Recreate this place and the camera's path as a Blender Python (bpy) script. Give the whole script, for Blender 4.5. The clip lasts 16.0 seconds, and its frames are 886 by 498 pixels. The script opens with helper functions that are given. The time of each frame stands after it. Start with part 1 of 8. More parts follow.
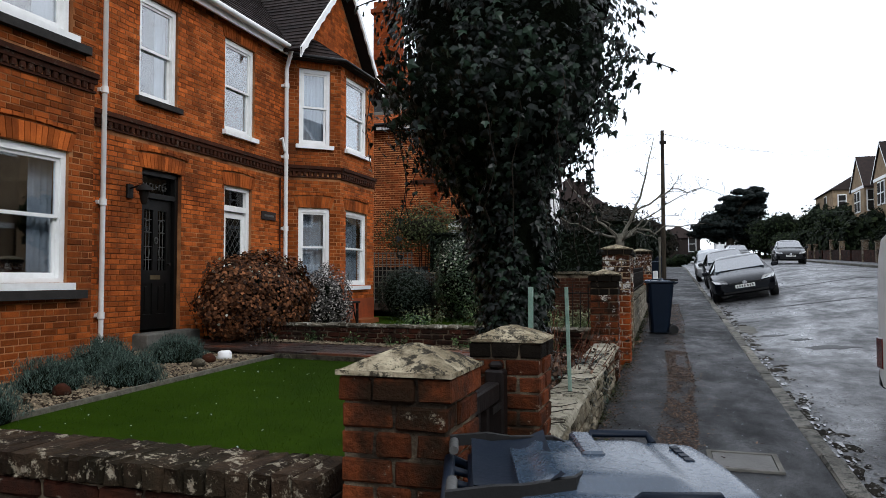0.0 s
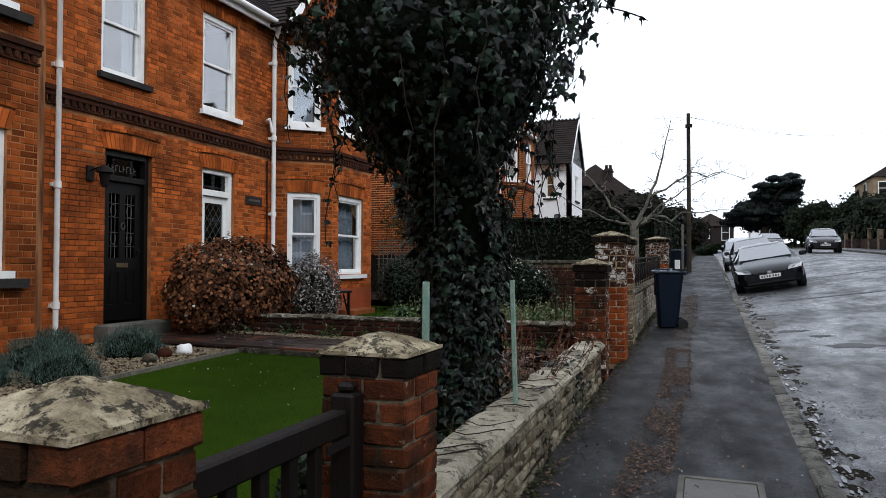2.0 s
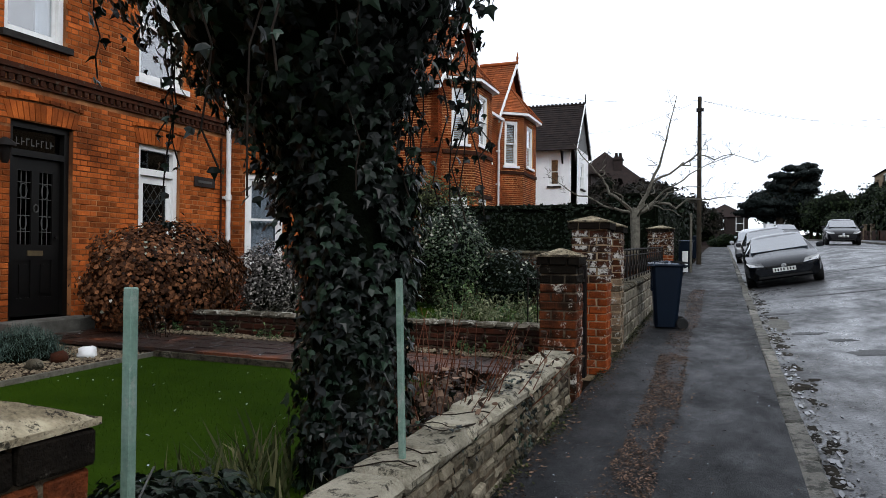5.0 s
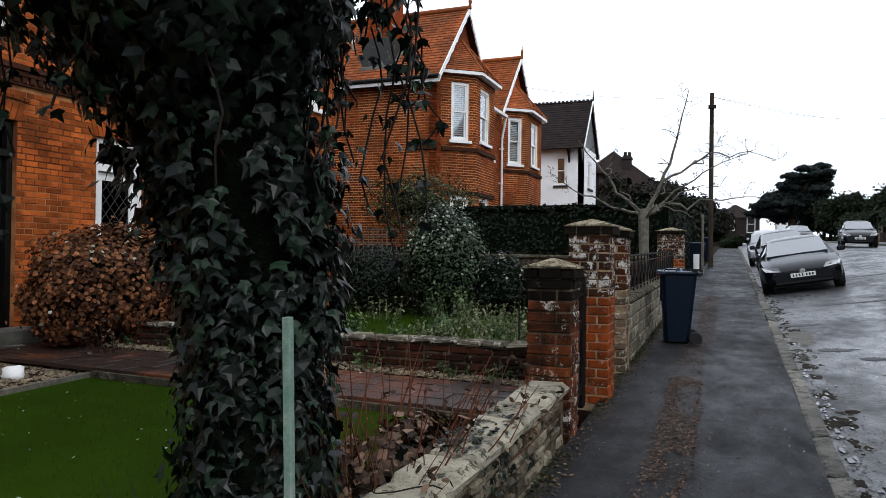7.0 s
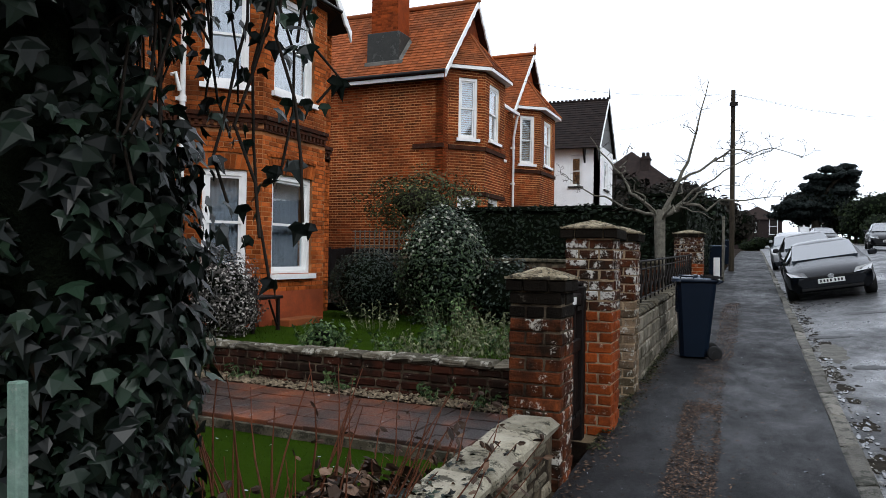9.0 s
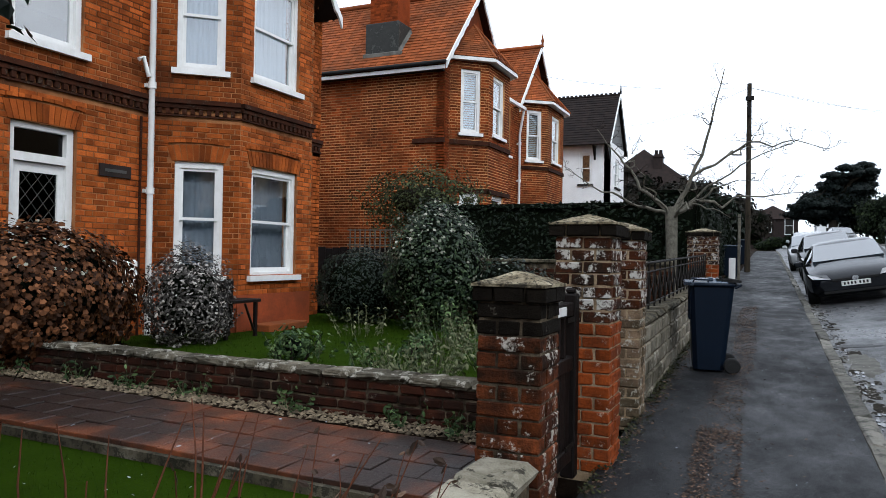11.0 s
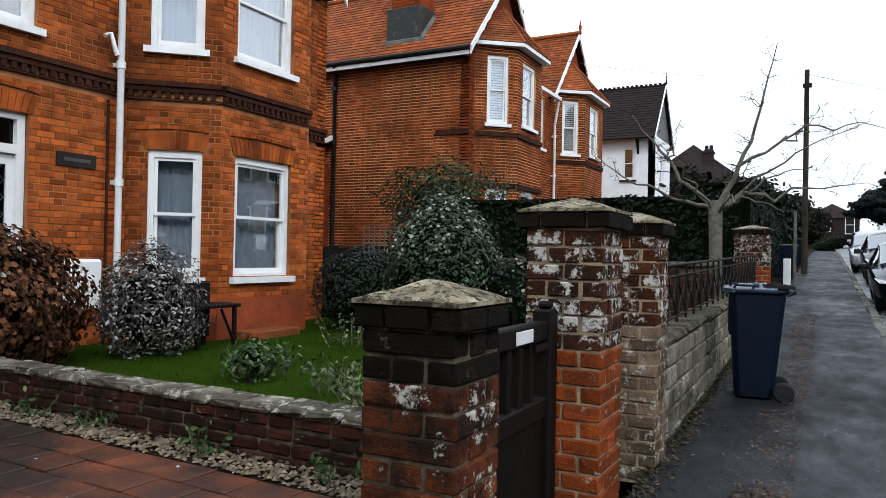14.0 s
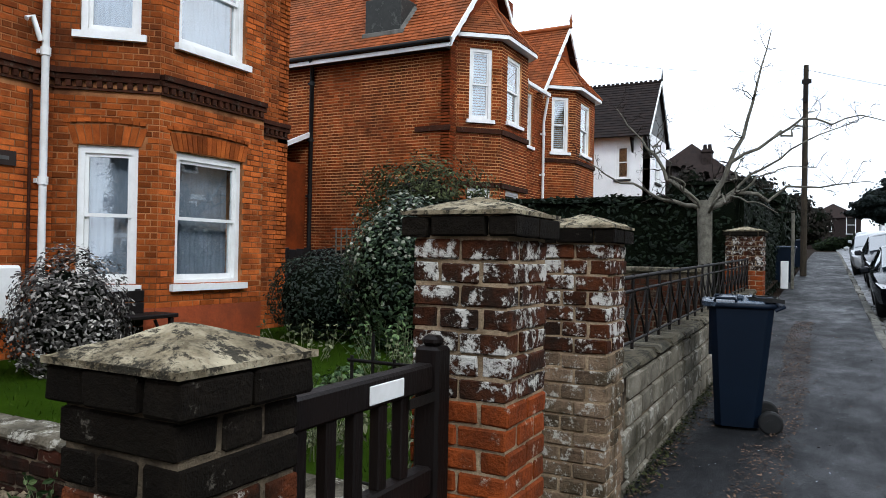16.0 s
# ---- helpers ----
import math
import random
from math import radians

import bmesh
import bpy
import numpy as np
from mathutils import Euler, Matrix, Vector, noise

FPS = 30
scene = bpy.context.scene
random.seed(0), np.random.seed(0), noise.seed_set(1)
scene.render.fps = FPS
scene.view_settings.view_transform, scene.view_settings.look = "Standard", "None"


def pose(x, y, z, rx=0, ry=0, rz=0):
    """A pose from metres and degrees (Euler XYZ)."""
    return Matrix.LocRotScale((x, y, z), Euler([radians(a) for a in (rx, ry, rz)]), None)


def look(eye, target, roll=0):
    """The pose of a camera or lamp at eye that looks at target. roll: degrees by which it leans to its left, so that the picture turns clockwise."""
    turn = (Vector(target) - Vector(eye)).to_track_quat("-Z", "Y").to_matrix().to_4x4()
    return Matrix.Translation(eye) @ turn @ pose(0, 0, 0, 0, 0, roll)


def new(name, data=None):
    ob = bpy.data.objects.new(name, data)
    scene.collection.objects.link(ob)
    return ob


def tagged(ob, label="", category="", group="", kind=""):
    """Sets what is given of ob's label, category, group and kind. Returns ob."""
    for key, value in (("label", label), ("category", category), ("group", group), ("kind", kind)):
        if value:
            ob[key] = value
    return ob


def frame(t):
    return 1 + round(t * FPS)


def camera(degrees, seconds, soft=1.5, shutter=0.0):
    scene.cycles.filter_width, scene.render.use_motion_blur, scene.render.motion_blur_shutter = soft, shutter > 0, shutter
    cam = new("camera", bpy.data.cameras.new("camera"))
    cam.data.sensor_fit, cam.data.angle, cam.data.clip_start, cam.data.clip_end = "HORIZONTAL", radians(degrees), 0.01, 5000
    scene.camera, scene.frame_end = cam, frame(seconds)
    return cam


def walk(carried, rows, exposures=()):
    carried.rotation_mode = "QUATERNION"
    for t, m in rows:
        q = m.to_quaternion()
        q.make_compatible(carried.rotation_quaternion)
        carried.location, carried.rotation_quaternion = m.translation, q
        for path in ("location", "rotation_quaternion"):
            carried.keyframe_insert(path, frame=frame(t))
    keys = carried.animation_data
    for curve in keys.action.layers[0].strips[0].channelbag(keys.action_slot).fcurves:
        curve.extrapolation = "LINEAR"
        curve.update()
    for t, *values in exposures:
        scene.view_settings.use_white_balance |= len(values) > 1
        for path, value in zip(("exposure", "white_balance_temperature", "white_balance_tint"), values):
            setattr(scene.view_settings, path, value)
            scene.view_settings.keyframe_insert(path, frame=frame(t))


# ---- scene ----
# ---- camera and walk ----
cam = camera(63.3, 16.0, soft=0.85)
METRES, EYE, TILT, LEAN, TURN = 8.0, 1.5, 0.0, 0.0, 17.7
ROWS = [
    (0.0, 0.0, 0.0, 0.0, 0.0, 2.3, 0.06),
    (0.5, 0.0179, 0.0171, -0.0002, 1.63, 2.18, 0.0),
    (1.0, 0.0338, 0.047, 0.001, 2.14, 1.92, -0.08),
    (1.5, 0.0598, 0.0769, 0.0005, 2.33, 1.8, -0.17),
    (2.0, 0.0852, 0.1054, 0.0023, 2.49, 1.33, -0.18),
    (2.5, 0.1022, 0.1358, 0.003, 2.69, 0.66, -0.28),
    (3.0, 0.119, 0.1622, 0.0024, 2.77, 0.62, -0.29),
    (3.5, 0.1399, 0.1924, 0.0046, 2.94, 0.65, -0.38),
    (4.0, 0.1499, 0.2241, 0.0033, 3.17, 0.6, -0.42),
    (6.5, 0.1792, 0.3839, 0.0103, 3.96, 0.48, -0.73),
    (7.0, 0.1901, 0.4151, 0.0145, 4.19, 0.47, -0.77),
    (7.5, 0.1949, 0.4439, 0.0155, 4.42, 0.47, -0.8),
    (8.0, 0.1948, 0.4759, 0.0176, 4.68, 0.42, -0.79),
    (8.5, 0.2059, 0.5023, 0.016, 5.09, 0.46, -0.85),
    (9.0, 0.2218, 0.5253, 0.0197, 5.65, 0.59, -0.89),
    (9.5, 0.2282, 0.5527, 0.0183, 5.87, 0.58, -0.91),
    (10.0, 0.2323, 0.5834, 0.0194, 6.11, 0.56, -0.91),
    (12.5, 0.2719, 0.719, 0.0222, 8.78, 0.51, -1.04),
    (13.0, 0.2768, 0.7496, 0.0201, 9.91, 0.51, -1.03),
    (13.5, 0.2823, 0.7758, 0.0222, 10.14, 0.52, -1.05),
    (14.0, 0.2983, 0.8047, 0.0226, 10.4, 0.45, -1.08),
    (14.5, 0.3106, 0.8289, 0.0268, 10.59, 0.49, -1.03),
    (15.0, 0.317, 0.8617, 0.0325, 10.82, 0.48, -1.05),
    (15.5, 0.3251, 0.887, 0.0307, 10.75, 0.5, -1.02),
    (16.0, 0.3399, 0.917, 0.0312, 10.48, 0.45, -1.07),
]
walk(cam, [(t, pose(0, 0, EYE, TILT, LEAN, TURN) @ pose(METRES * x, METRES * y, METRES * z, 90 + pitch, roll, yaw)) for t, x, y, z, yaw, pitch, roll in ROWS],
     exposures=[(0.0, 0.03, 6080, 9), (4.0, 0.03, 6080, 9), (8.0, 0.07, 6080, 9), (12.5, 0.22, 5900, 7), (16.0, 0.38, 5900, 7)])

# ---- world, light, exposure ----
world = bpy.data.worlds.new("overcast_sky")
scene.world = world
world.use_nodes = True
wn, wl = world.node_tree.nodes, world.node_tree.links
sky = wn.new("ShaderNodeTexSky")
sky.sky_type, sky.sun_disc, sky.sun_elevation, sky.sun_rotation = "NISHITA", False, radians(34), radians(60)
sky.air_density, sky.dust_density, sky.ozone_density = 1.0, 3.0, 1.0
cloud = wn.new("ShaderNodeMix")
cloud.data_type = "RGBA"
cloud.inputs[0].default_value = 0.85
cloud.inputs[7].default_value = (10.3, 10.6, 11.3, 1)
wl.new(sky.outputs[0], cloud.inputs[6])
wl.new(cloud.outputs[2], wn["Background"].inputs[0])
wn["Background"].inputs[1].default_value = 0.14
sun_data = bpy.data.lights.new("sun", "SUN")
sun_data.energy, sun_data.angle, sun_data.color = 1.2, radians(14), (1.0, 0.96, 0.9)
sun = new("sun", sun_data)
sun.matrix_world = look((14, -6, 16), (0, 8, 0))

# ---- materials ----
def node_material(name):
    m = bpy.data.materials.new(name)
    m.use_nodes = True
    return m, m.node_tree.nodes, m.node_tree.links, m.node_tree.nodes["Principled BSDF"]


def surface(name, a, b, rough=0.8, scale=8.0, fine=60.0, bump=0.3, metal=0.0, spots=None, spot_amount=0.0, spot_scale=14.0, spot_stretch=None, spot_at=0.56,
            island=0.0, thing=0.0, spec=0.3, bump_dist=0.01, stretch=(1, 1, 1), stain=None, stain_amount=0.0, stain_scale=1.2, stain_at=0.45, grain=0.28):
    """Two-scale procedural surface: a to b by coarse and fine noise, spots (lichen, flakes), stains, and a value shift per piece."""
    m, n, l, bsdf = node_material(name)
    geo = n.new("ShaderNodeNewGeometry")
    mp = n.new("ShaderNodeMapping")
    mp.inputs["Scale"].default_value = stretch
    l.new(geo.outputs["Position"], mp.inputs[0])

    def noise_node(sc, detail=4.0, rough_=0.6):
        t = n.new("ShaderNodeTexNoise")
        t.inputs["Scale"].default_value, t.inputs["Detail"].default_value, t.inputs["Roughness"].default_value = sc, detail, rough_
        l.new(mp.outputs[0], t.inputs["Vector"])
        return t

    def ramp(src, lo, hi):
        r = n.new("ShaderNodeMapRange")
        r.inputs[1].default_value, r.inputs[2].default_value = lo, hi
        l.new(src, r.inputs[0])
        return r.outputs[0]

    def mix(fac, c1, c2, kind="MIX"):
        x = n.new("ShaderNodeMix")
        x.data_type, x.blend_type = "RGBA", kind
        for sock, v in ((x.inputs[0], fac), (x.inputs[6], c1), (x.inputs[7], c2)):
            if isinstance(v, (int, float)):
                sock.default_value = v
            elif isinstance(v, tuple):
                sock.default_value = (*v, 1) if len(v) == 3 else v
            else:
                l.new(v, sock)
        return x.outputs[2]

    coarse, small = noise_node(scale), noise_node(fine, 3.0, 0.7)
    col = mix(ramp(coarse.outputs["Fac"], 0.3, 0.7), a, b)
    shade = ramp(small.outputs["Fac"], 0.2, 0.8)
    sh = n.new("ShaderNodeMapRange")
    sh.inputs[3].default_value, sh.inputs[4].default_value = 1 - grain, 1 + grain * 0.9
    l.new(shade, sh.inputs[0])
    col = mix(1.0, col, sh.outputs[0], "MULTIPLY")
    for amount, src in ((island, geo.outputs["Random Per Island"]), (thing, None)):
        if amount:
            if src is None:
                src = n.new("ShaderNodeObjectInfo").outputs["Random"]
            v = n.new("ShaderNodeMapRange")
            v.inputs[3].default_value, v.inputs[4].default_value = 1 - amount, 1 + amount * 0.8
            l.new(src, v.inputs[0])
            col = mix(1.0, col, v.outputs[0], "MULTIPLY")
    if stain:
        st = noise_node(stain_scale, 5.0, 0.65)
        f = n.new("ShaderNodeMath")
        f.operation = "MULTIPLY"
        l.new(ramp(st.outputs["Fac"], stain_at, stain_at + 0.16), f.inputs[0])
        f.inputs[1].default_value = stain_amount
        col = mix(f.outputs[0], col, stain)
    if spots:
        sp = noise_node(spot_scale, 9.0, 0.78)
        if spot_stretch:
            m2 = n.new("ShaderNodeMapping")
            m2.inputs["Scale"].default_value = spot_stretch
            l.new(mp.outputs[0], m2.inputs["Vector"])
            l.new(m2.outputs[0], sp.inputs["Vector"])
        f = n.new("ShaderNodeMath")
        f.operation = "MULTIPLY"
        l.new(ramp(sp.outputs["Fac"], spot_at, spot_at + 0.05), f.inputs[0])
        f.inputs[1].default_value = spot_amount
        col = mix(f.outputs[0], col, spots)
    l.new(col, bsdf.inputs["Base Color"])
    rr = n.new("ShaderNodeMapRange")
    rr.inputs[3].default_value, rr.inputs[4].default_value = max(0.05, rough - 0.12), min(1, rough + 0.1)
    l.new(small.outputs["Fac"], rr.inputs[0])
    l.new(rr.outputs[0], bsdf.inputs["Roughness"])
    bsdf.inputs["Metallic"].default_value = metal
    bsdf.inputs["Specular IOR Level"].default_value = spec
    if bump:
        bp = n.new("ShaderNodeBump")
        bp.inputs["Strength"].default_value, bp.inputs["Distance"].default_value = bump, bump_dist
        l.new(small.outputs["Fac"], bp.inputs["Height"])
        l.new(bp.outputs[0], bsdf.inputs["Normal"])
    return m


def wet_ground(name, a, b, stretch, scale, fine, wet, dry, spec):
    """Asphalt that is partly wet: colour and gloss go over from damp to dry in broad uneven patches, with grit and small pale chips."""
    m, n, l, bsdf = node_material(name)
    geo = n.new("ShaderNodeNewGeometry")

    def noise_at(sc, detail, k, by=(1, 1, 1)):
        mp = n.new("ShaderNodeMapping")
        mp.inputs["Scale"].default_value, mp.inputs["Location"].default_value = by, (k, k * 0.7, 0)
        l.new(geo.outputs["Position"], mp.inputs[0])
        t = n.new("ShaderNodeTexNoise")
        t.inputs["Scale"].default_value, t.inputs["Detail"].default_value, t.inputs["Roughness"].default_value = sc, detail, 0.62
        l.new(mp.outputs[0], t.inputs["Vector"])
        return t.outputs["Fac"]

    def span(src, lo, hi, out0=0.0, out1=1.0):
        r = n.new("ShaderNodeMapRange")
        for i, v in enumerate((lo, hi, out0, out1)):
            r.inputs[i + 1].default_value = v
        l.new(src, r.inputs[0])
        return r.outputs[0]

    def blend(fac, c1, c2, kind="MIX"):
        x = n.new("ShaderNodeMix")
        x.data_type, x.blend_type = "RGBA", kind
        for sock, v in ((x.inputs[0], fac), (x.inputs[6], c1), (x.inputs[7], c2)):
            if isinstance(v, tuple):
                sock.default_value = (*v, 1)
            elif isinstance(v, float):
                sock.default_value = v
            else:
                l.new(v, sock)
        return x.outputs[2]
    damp = span(noise_at(scale, 5.0, 3.1, stretch), 0.38, 0.62)
    blot = noise_at(scale * 4.5, 6.0, 11.0, stretch)
    grit = noise_at(fine, 3.0, 0.0)
    chip = noise_at(fine * 0.55, 2.0, 5.0)
    col = blend(damp, a, b)
    col = blend(span(blot, 0.52, 0.70, 0.0, 0.6), col, tuple(v * 0.5 for v in a))
    col = blend(1.0, col, span(grit, 0.25, 0.75, 0.35, 1.75), "MULTIPLY")
    col = blend(span(chip, 0.70, 0.75, 0.0, 0.8), col, (0.17, 0.165, 0.155))
    l.new(col, bsdf.inputs["Base Color"])
    gloss = n.new("ShaderNodeMath")
    gloss.operation = "MULTIPLY_ADD"
    l.new(span(blot, 0.35, 0.65, -0.10, 0.10), gloss.inputs[0])
    gloss.inputs[1].default_value = 1.0
    l.new(span(damp, 0.0, 1.0, dry, wet), gloss.inputs[2])
    l.new(gloss.outputs[0], bsdf.inputs["Roughness"])
    bsdf.inputs["Specular IOR Level"].default_value = spec
    bp = n.new("ShaderNodeBump")
    bp.inputs["Strength"].default_value, bp.inputs["Distance"].default_value = 0.8, 0.008
    l.new(grit, bp.inputs["Height"])
    l.new(bp.outputs[0], bsdf.inputs["Normal"])
    return m


def leafy(name, a, b, rough=0.5, spec=0.35, mid=0.32):
    """Leaves: colour by leaf, a little light through."""
    m, n, l, bsdf = node_material(name)
    geo = n.new("ShaderNodeNewGeometry")
    r = n.new("ShaderNodeValToRGB")
    r.color_ramp.elements[0].color, r.color_ramp.elements[1].color = (*a, 1), (*b, 1)
    mid_ = r.color_ramp.elements.new(0.62)
    mid_.color = (*[p * (1 - mid) + q * mid for p, q in zip(a, b)], 1)
    l.new(geo.outputs["Random Per Island"], r.inputs[0])
    l.new(r.outputs[0], bsdf.inputs["Base Color"])
    bsdf.inputs["Roughness"].default_value = rough
    bsdf.inputs["Specular IOR Level"].default_value = spec
    return m


def glass_material(name, tint, base=0.05):
    """Thin glass: clear, with gloss that grows towards grazing view."""
    m, n, l, bsdf = node_material(name)
    n.remove(bsdf)
    tr, gl, mx, lw = n.new("ShaderNodeBsdfTransparent"), n.new("ShaderNodeBsdfGlossy"), n.new("ShaderNodeMixShader"), n.new("ShaderNodeLayerWeight")
    tr.inputs[0].default_value = (*tint, 1)
    gl.inputs["Roughness"].default_value = 0.02
    lw.inputs[0].default_value = 0.5
    pw, ad = n.new("ShaderNodeMath"), n.new("ShaderNodeMath")
    pw.operation, ad.operation = "POWER", "MULTIPLY_ADD"
    l.new(lw.outputs["Facing"], pw.inputs[0])
    pw.inputs[1].default_value = 3.5
    l.new(pw.outputs[0], ad.inputs[0])
    ad.inputs[1].default_value, ad.inputs[2].default_value = 1 - base, base
    l.new(ad.outputs[0], mx.inputs[0])
    l.new(tr.outputs[0], mx.inputs[1])
    l.new(gl.outputs[0], mx.inputs[2])
    l.new(mx.outputs[0], n["Material Output"].inputs[0])
    return m


M = {}
M["brick"] = surface("orange_brick", (0.395, 0.0970, 0.0180), (0.215, 0.0485, 0.0110), 0.9, 4, 70, 0.6, island=0.48, thing=0.3, spec=0.08, stain=(0.05, 0.016, 0.007), stain_amount=0.6, stain_scale=1.1, stain_at=0.5)
M["brick_piece"] = surface("weathered_brick", (0.150, 0.040, 0.0120), (0.040, 0.0135, 0.0070), 0.92, 9, 60, 1.0, thing=0.5, spec=0.08, spots=(0.52, 0.49, 0.43), spot_amount=0.9, spot_scale=8, spot_at=0.545, stain=(0.010, 0.0075, 0.005), stain_amount=0.9, stain_scale=3.0, stain_at=0.46, grain=0.45)
M["brick_limed"] = surface("lime_stained_brick", (0.085, 0.026, 0.010), (0.022, 0.011, 0.007), 0.92, 9, 60, 1.0, thing=0.45, spec=0.08, spots=(0.56, 0.54, 0.49), spot_amount=0.92, spot_scale=9, spot_at=0.52, stain=(0.010, 0.009, 0.007), stain_amount=0.8, stain_scale=3.4, grain=0.45)
M["brick_aged"] = surface("aged_red_brick", (0.140, 0.036, 0.0105), (0.045, 0.014, 0.007), 0.92, 8, 60, 1.0, thing=0.45, spec=0.08, spots=(0.34, 0.30, 0.22), spot_amount=0.6, spot_scale=13, spot_at=0.61, stain=(0.012, 0.009, 0.005), stain_amount=0.88, stain_scale=3.2, stain_at=0.46, grain=0.45)
M["brick_orange"] = surface("repaired_orange_brick", (0.275, 0.058, 0.012), (0.130, 0.030, 0.009), 0.9, 7, 60, 0.9, thing=0.35, spec=0.08, spots=(0.50, 0.42, 0.33), spot_amount=0.65, spot_scale=12, spot_at=0.585, stain=(0.045, 0.018, 0.009), stain_amount=0.6, stain_scale=3.0, stain_at=0.50, grain=0.45)
M["brick_grey"] = surface("grey_weathered_brick", (0.22, 0.155, 0.10), (0.085, 0.055, 0.034), 0.92, 7, 60, 1.0, thing=0.45, spec=0.08, spots=(0.44, 0.42, 0.36), spot_amount=0.8, spot_scale=14, spot_at=0.535, stain=(0.026, 0.024, 0.012), stain_amount=0.7, stain_scale=2.5, grain=0.4)
M["brick_dark"] = surface("dark_brick_moulding", (0.055, 0.017, 0.008), (0.022, 0.009, 0.005), 0.9, 6, 60, 0.6, island=0.3, thing=0.3, spec=0.1, spots=(0.12, 0.10, 0.075), spot_amount=0.4, spot_scale=12)
M["mortar"] = surface("lime_mortar", (0.44, 0.205, 0.085), (0.20, 0.070, 0.025), 0.95, 1.6, 90, 0.4, spec=0.08, stain=(0.05, 0.018, 0.009), stain_amount=0.8, stain_scale=0.9, stain_at=0.45)
M["mortar_cream"] = surface("cream_mortar", (0.40, 0.30, 0.19), (0.20, 0.14, 0.085), 0.95, 9, 90, 0.8, spec=0.08, stain=(0.05, 0.035, 0.02), stain_amount=0.6, stain_scale=3.2, stain_at=0.52, grain=0.4)
M["mortar_dark"] = surface("crumbling_mortar", (0.19, 0.15, 0.10), (0.045, 0.034, 0.024), 0.95, 9, 90, 0.8, spec=0.08, stain=(0.014, 0.010, 0.007), stain_amount=0.88, stain_scale=3.2, stain_at=0.44, grain=0.4)
M["cap"] = surface("lichened_stone_cap", (0.250, 0.205, 0.130), (0.115, 0.094, 0.060), 0.95, 12, 90, 1.0, spec=0.08, spots=(0.016, 0.015, 0.012), spot_amount=0.9, spot_scale=20, spot_at=0.505, stain=(0.50, 0.435, 0.30), stain_amount=0.8, stain_scale=7, grain=0.5)
M["cap_edge"] = surface("near_black_course", (0.0135, 0.0105, 0.0075), (0.0065, 0.0052, 0.004), 0.95, 9, 80, 0.8, spec=0.06, thing=0.3, spots=(0.14, 0.125, 0.10), spot_amount=0.6, spot_scale=12, spot_at=0.60, grain=0.4)
M["coping"] = surface("mossy_coping", (0.11, 0.095, 0.065), (0.045, 0.038, 0.026), 0.95, 10, 70, 1.0, spec=0.1, thing=0.45, spots=(0.014, 0.014, 0.009), spot_amount=0.85, spot_scale=10, spot_at=0.5, stain=(0.30, 0.27, 0.205), stain_amount=0.75, stain_scale=5, stain_at=0.5)
M["stone"] = surface("rubble_stone", (0.245, 0.215, 0.155), (0.090, 0.075, 0.052), 0.95, 7, 60, 1.0, spec=0.08, thing=0.5, spots=(0.022, 0.020, 0.013), spot_amount=0.8, spot_scale=9, spot_at=0.53, grain=0.45)
M["asphalt"] = wet_ground("damp_asphalt_path", (0.0076, 0.0079, 0.0086), (0.0125, 0.0130, 0.0142), (1.1, 0.55, 1), 0.9, 90, 0.50, 0.70, 0.15)
M["road"] = wet_ground("damp_worn_road", (0.018, 0.018, 0.019), (0.060, 0.060, 0.062), (0.9, 0.5, 1), 1.2, 30, 0.30, 0.55, 0.42)
M["kerb"] = surface("kerb_stone", (0.185, 0.172, 0.145), (0.085, 0.080, 0.068), 0.8, 5, 70, 0.9, spec=0.25, thing=0.4, spots=(0.022, 0.024, 0.016), spot_amount=0.8, spot_scale=8, spot_at=0.52, grain=0.45)
M["concrete"] = surface("concrete", (0.156, 0.15, 0.132), (0.102, 0.096, 0.084), 0.9, 5, 80, 0.4, spec=0.2, stain=(0.036, 0.036, 0.03), stain_amount=0.5, stain_scale=3)
M["earth"] = surface("garden_soil", (0.025, 0.015, 0.009), (0.0125, 0.008, 0.005), 0.98, 6, 40, 1.0, spec=0.05, bump_dist=0.02)
M["turf"] = surface("turf", (0.014, 0.030, 0.0012), (0.022, 0.044, 0.002), 0.95, 2, 60, 0.8, spec=0.02, bump_dist=0.01)
M["tile"] = surface("terracotta_paver", (0.23, 0.066, 0.022), (0.11, 0.035, 0.016), 0.4, 4, 60, 0.5, spec=0.35, thing=0.3, stain=(0.018, 0.0135, 0.0115), stain_amount=0.95, stain_scale=0.9, stain_at=0.36)
M["gravel"] = surface("pale_gravel", (0.24, 0.19, 0.125), (0.085, 0.066, 0.044), 0.9, 12, 60, 0.3, island=0.55, spec=0.1)
M["white"] = surface("white_paint", (0.8, 0.8, 0.79), (0.74, 0.74, 0.72), 0.4, 4, 50, 0.03, spec=0.4, stain=(0.5, 0.49, 0.45), stain_amount=0.22, stain_scale=5, grain=0.04)
M["black_paint"] = surface("black_paint", (0.0036, 0.0033, 0.0033), (0.0060, 0.0054, 0.0048), 0.4, 6, 60, 0.1, spec=0.25)
M["dark_wood"] = surface("dark_stained_wood", (0.0070, 0.0038, 0.0030), (0.0036, 0.0024, 0.0020), 0.6, 6, 50, 0.4, spec=0.18, stretch=(1, 1, 0.15))
M["iron"] = surface("rusty_black_iron", (0.0035, 0.0032, 0.003), (0.009, 0.006, 0.004), 0.7, 12, 60, 0.3, spec=0.2)
M["sill"] = surface("dark_stone_sill", (0.03, 0.0275, 0.025), (0.0175, 0.015, 0.014), 0.9, 8, 60, 0.4, spec=0.2)
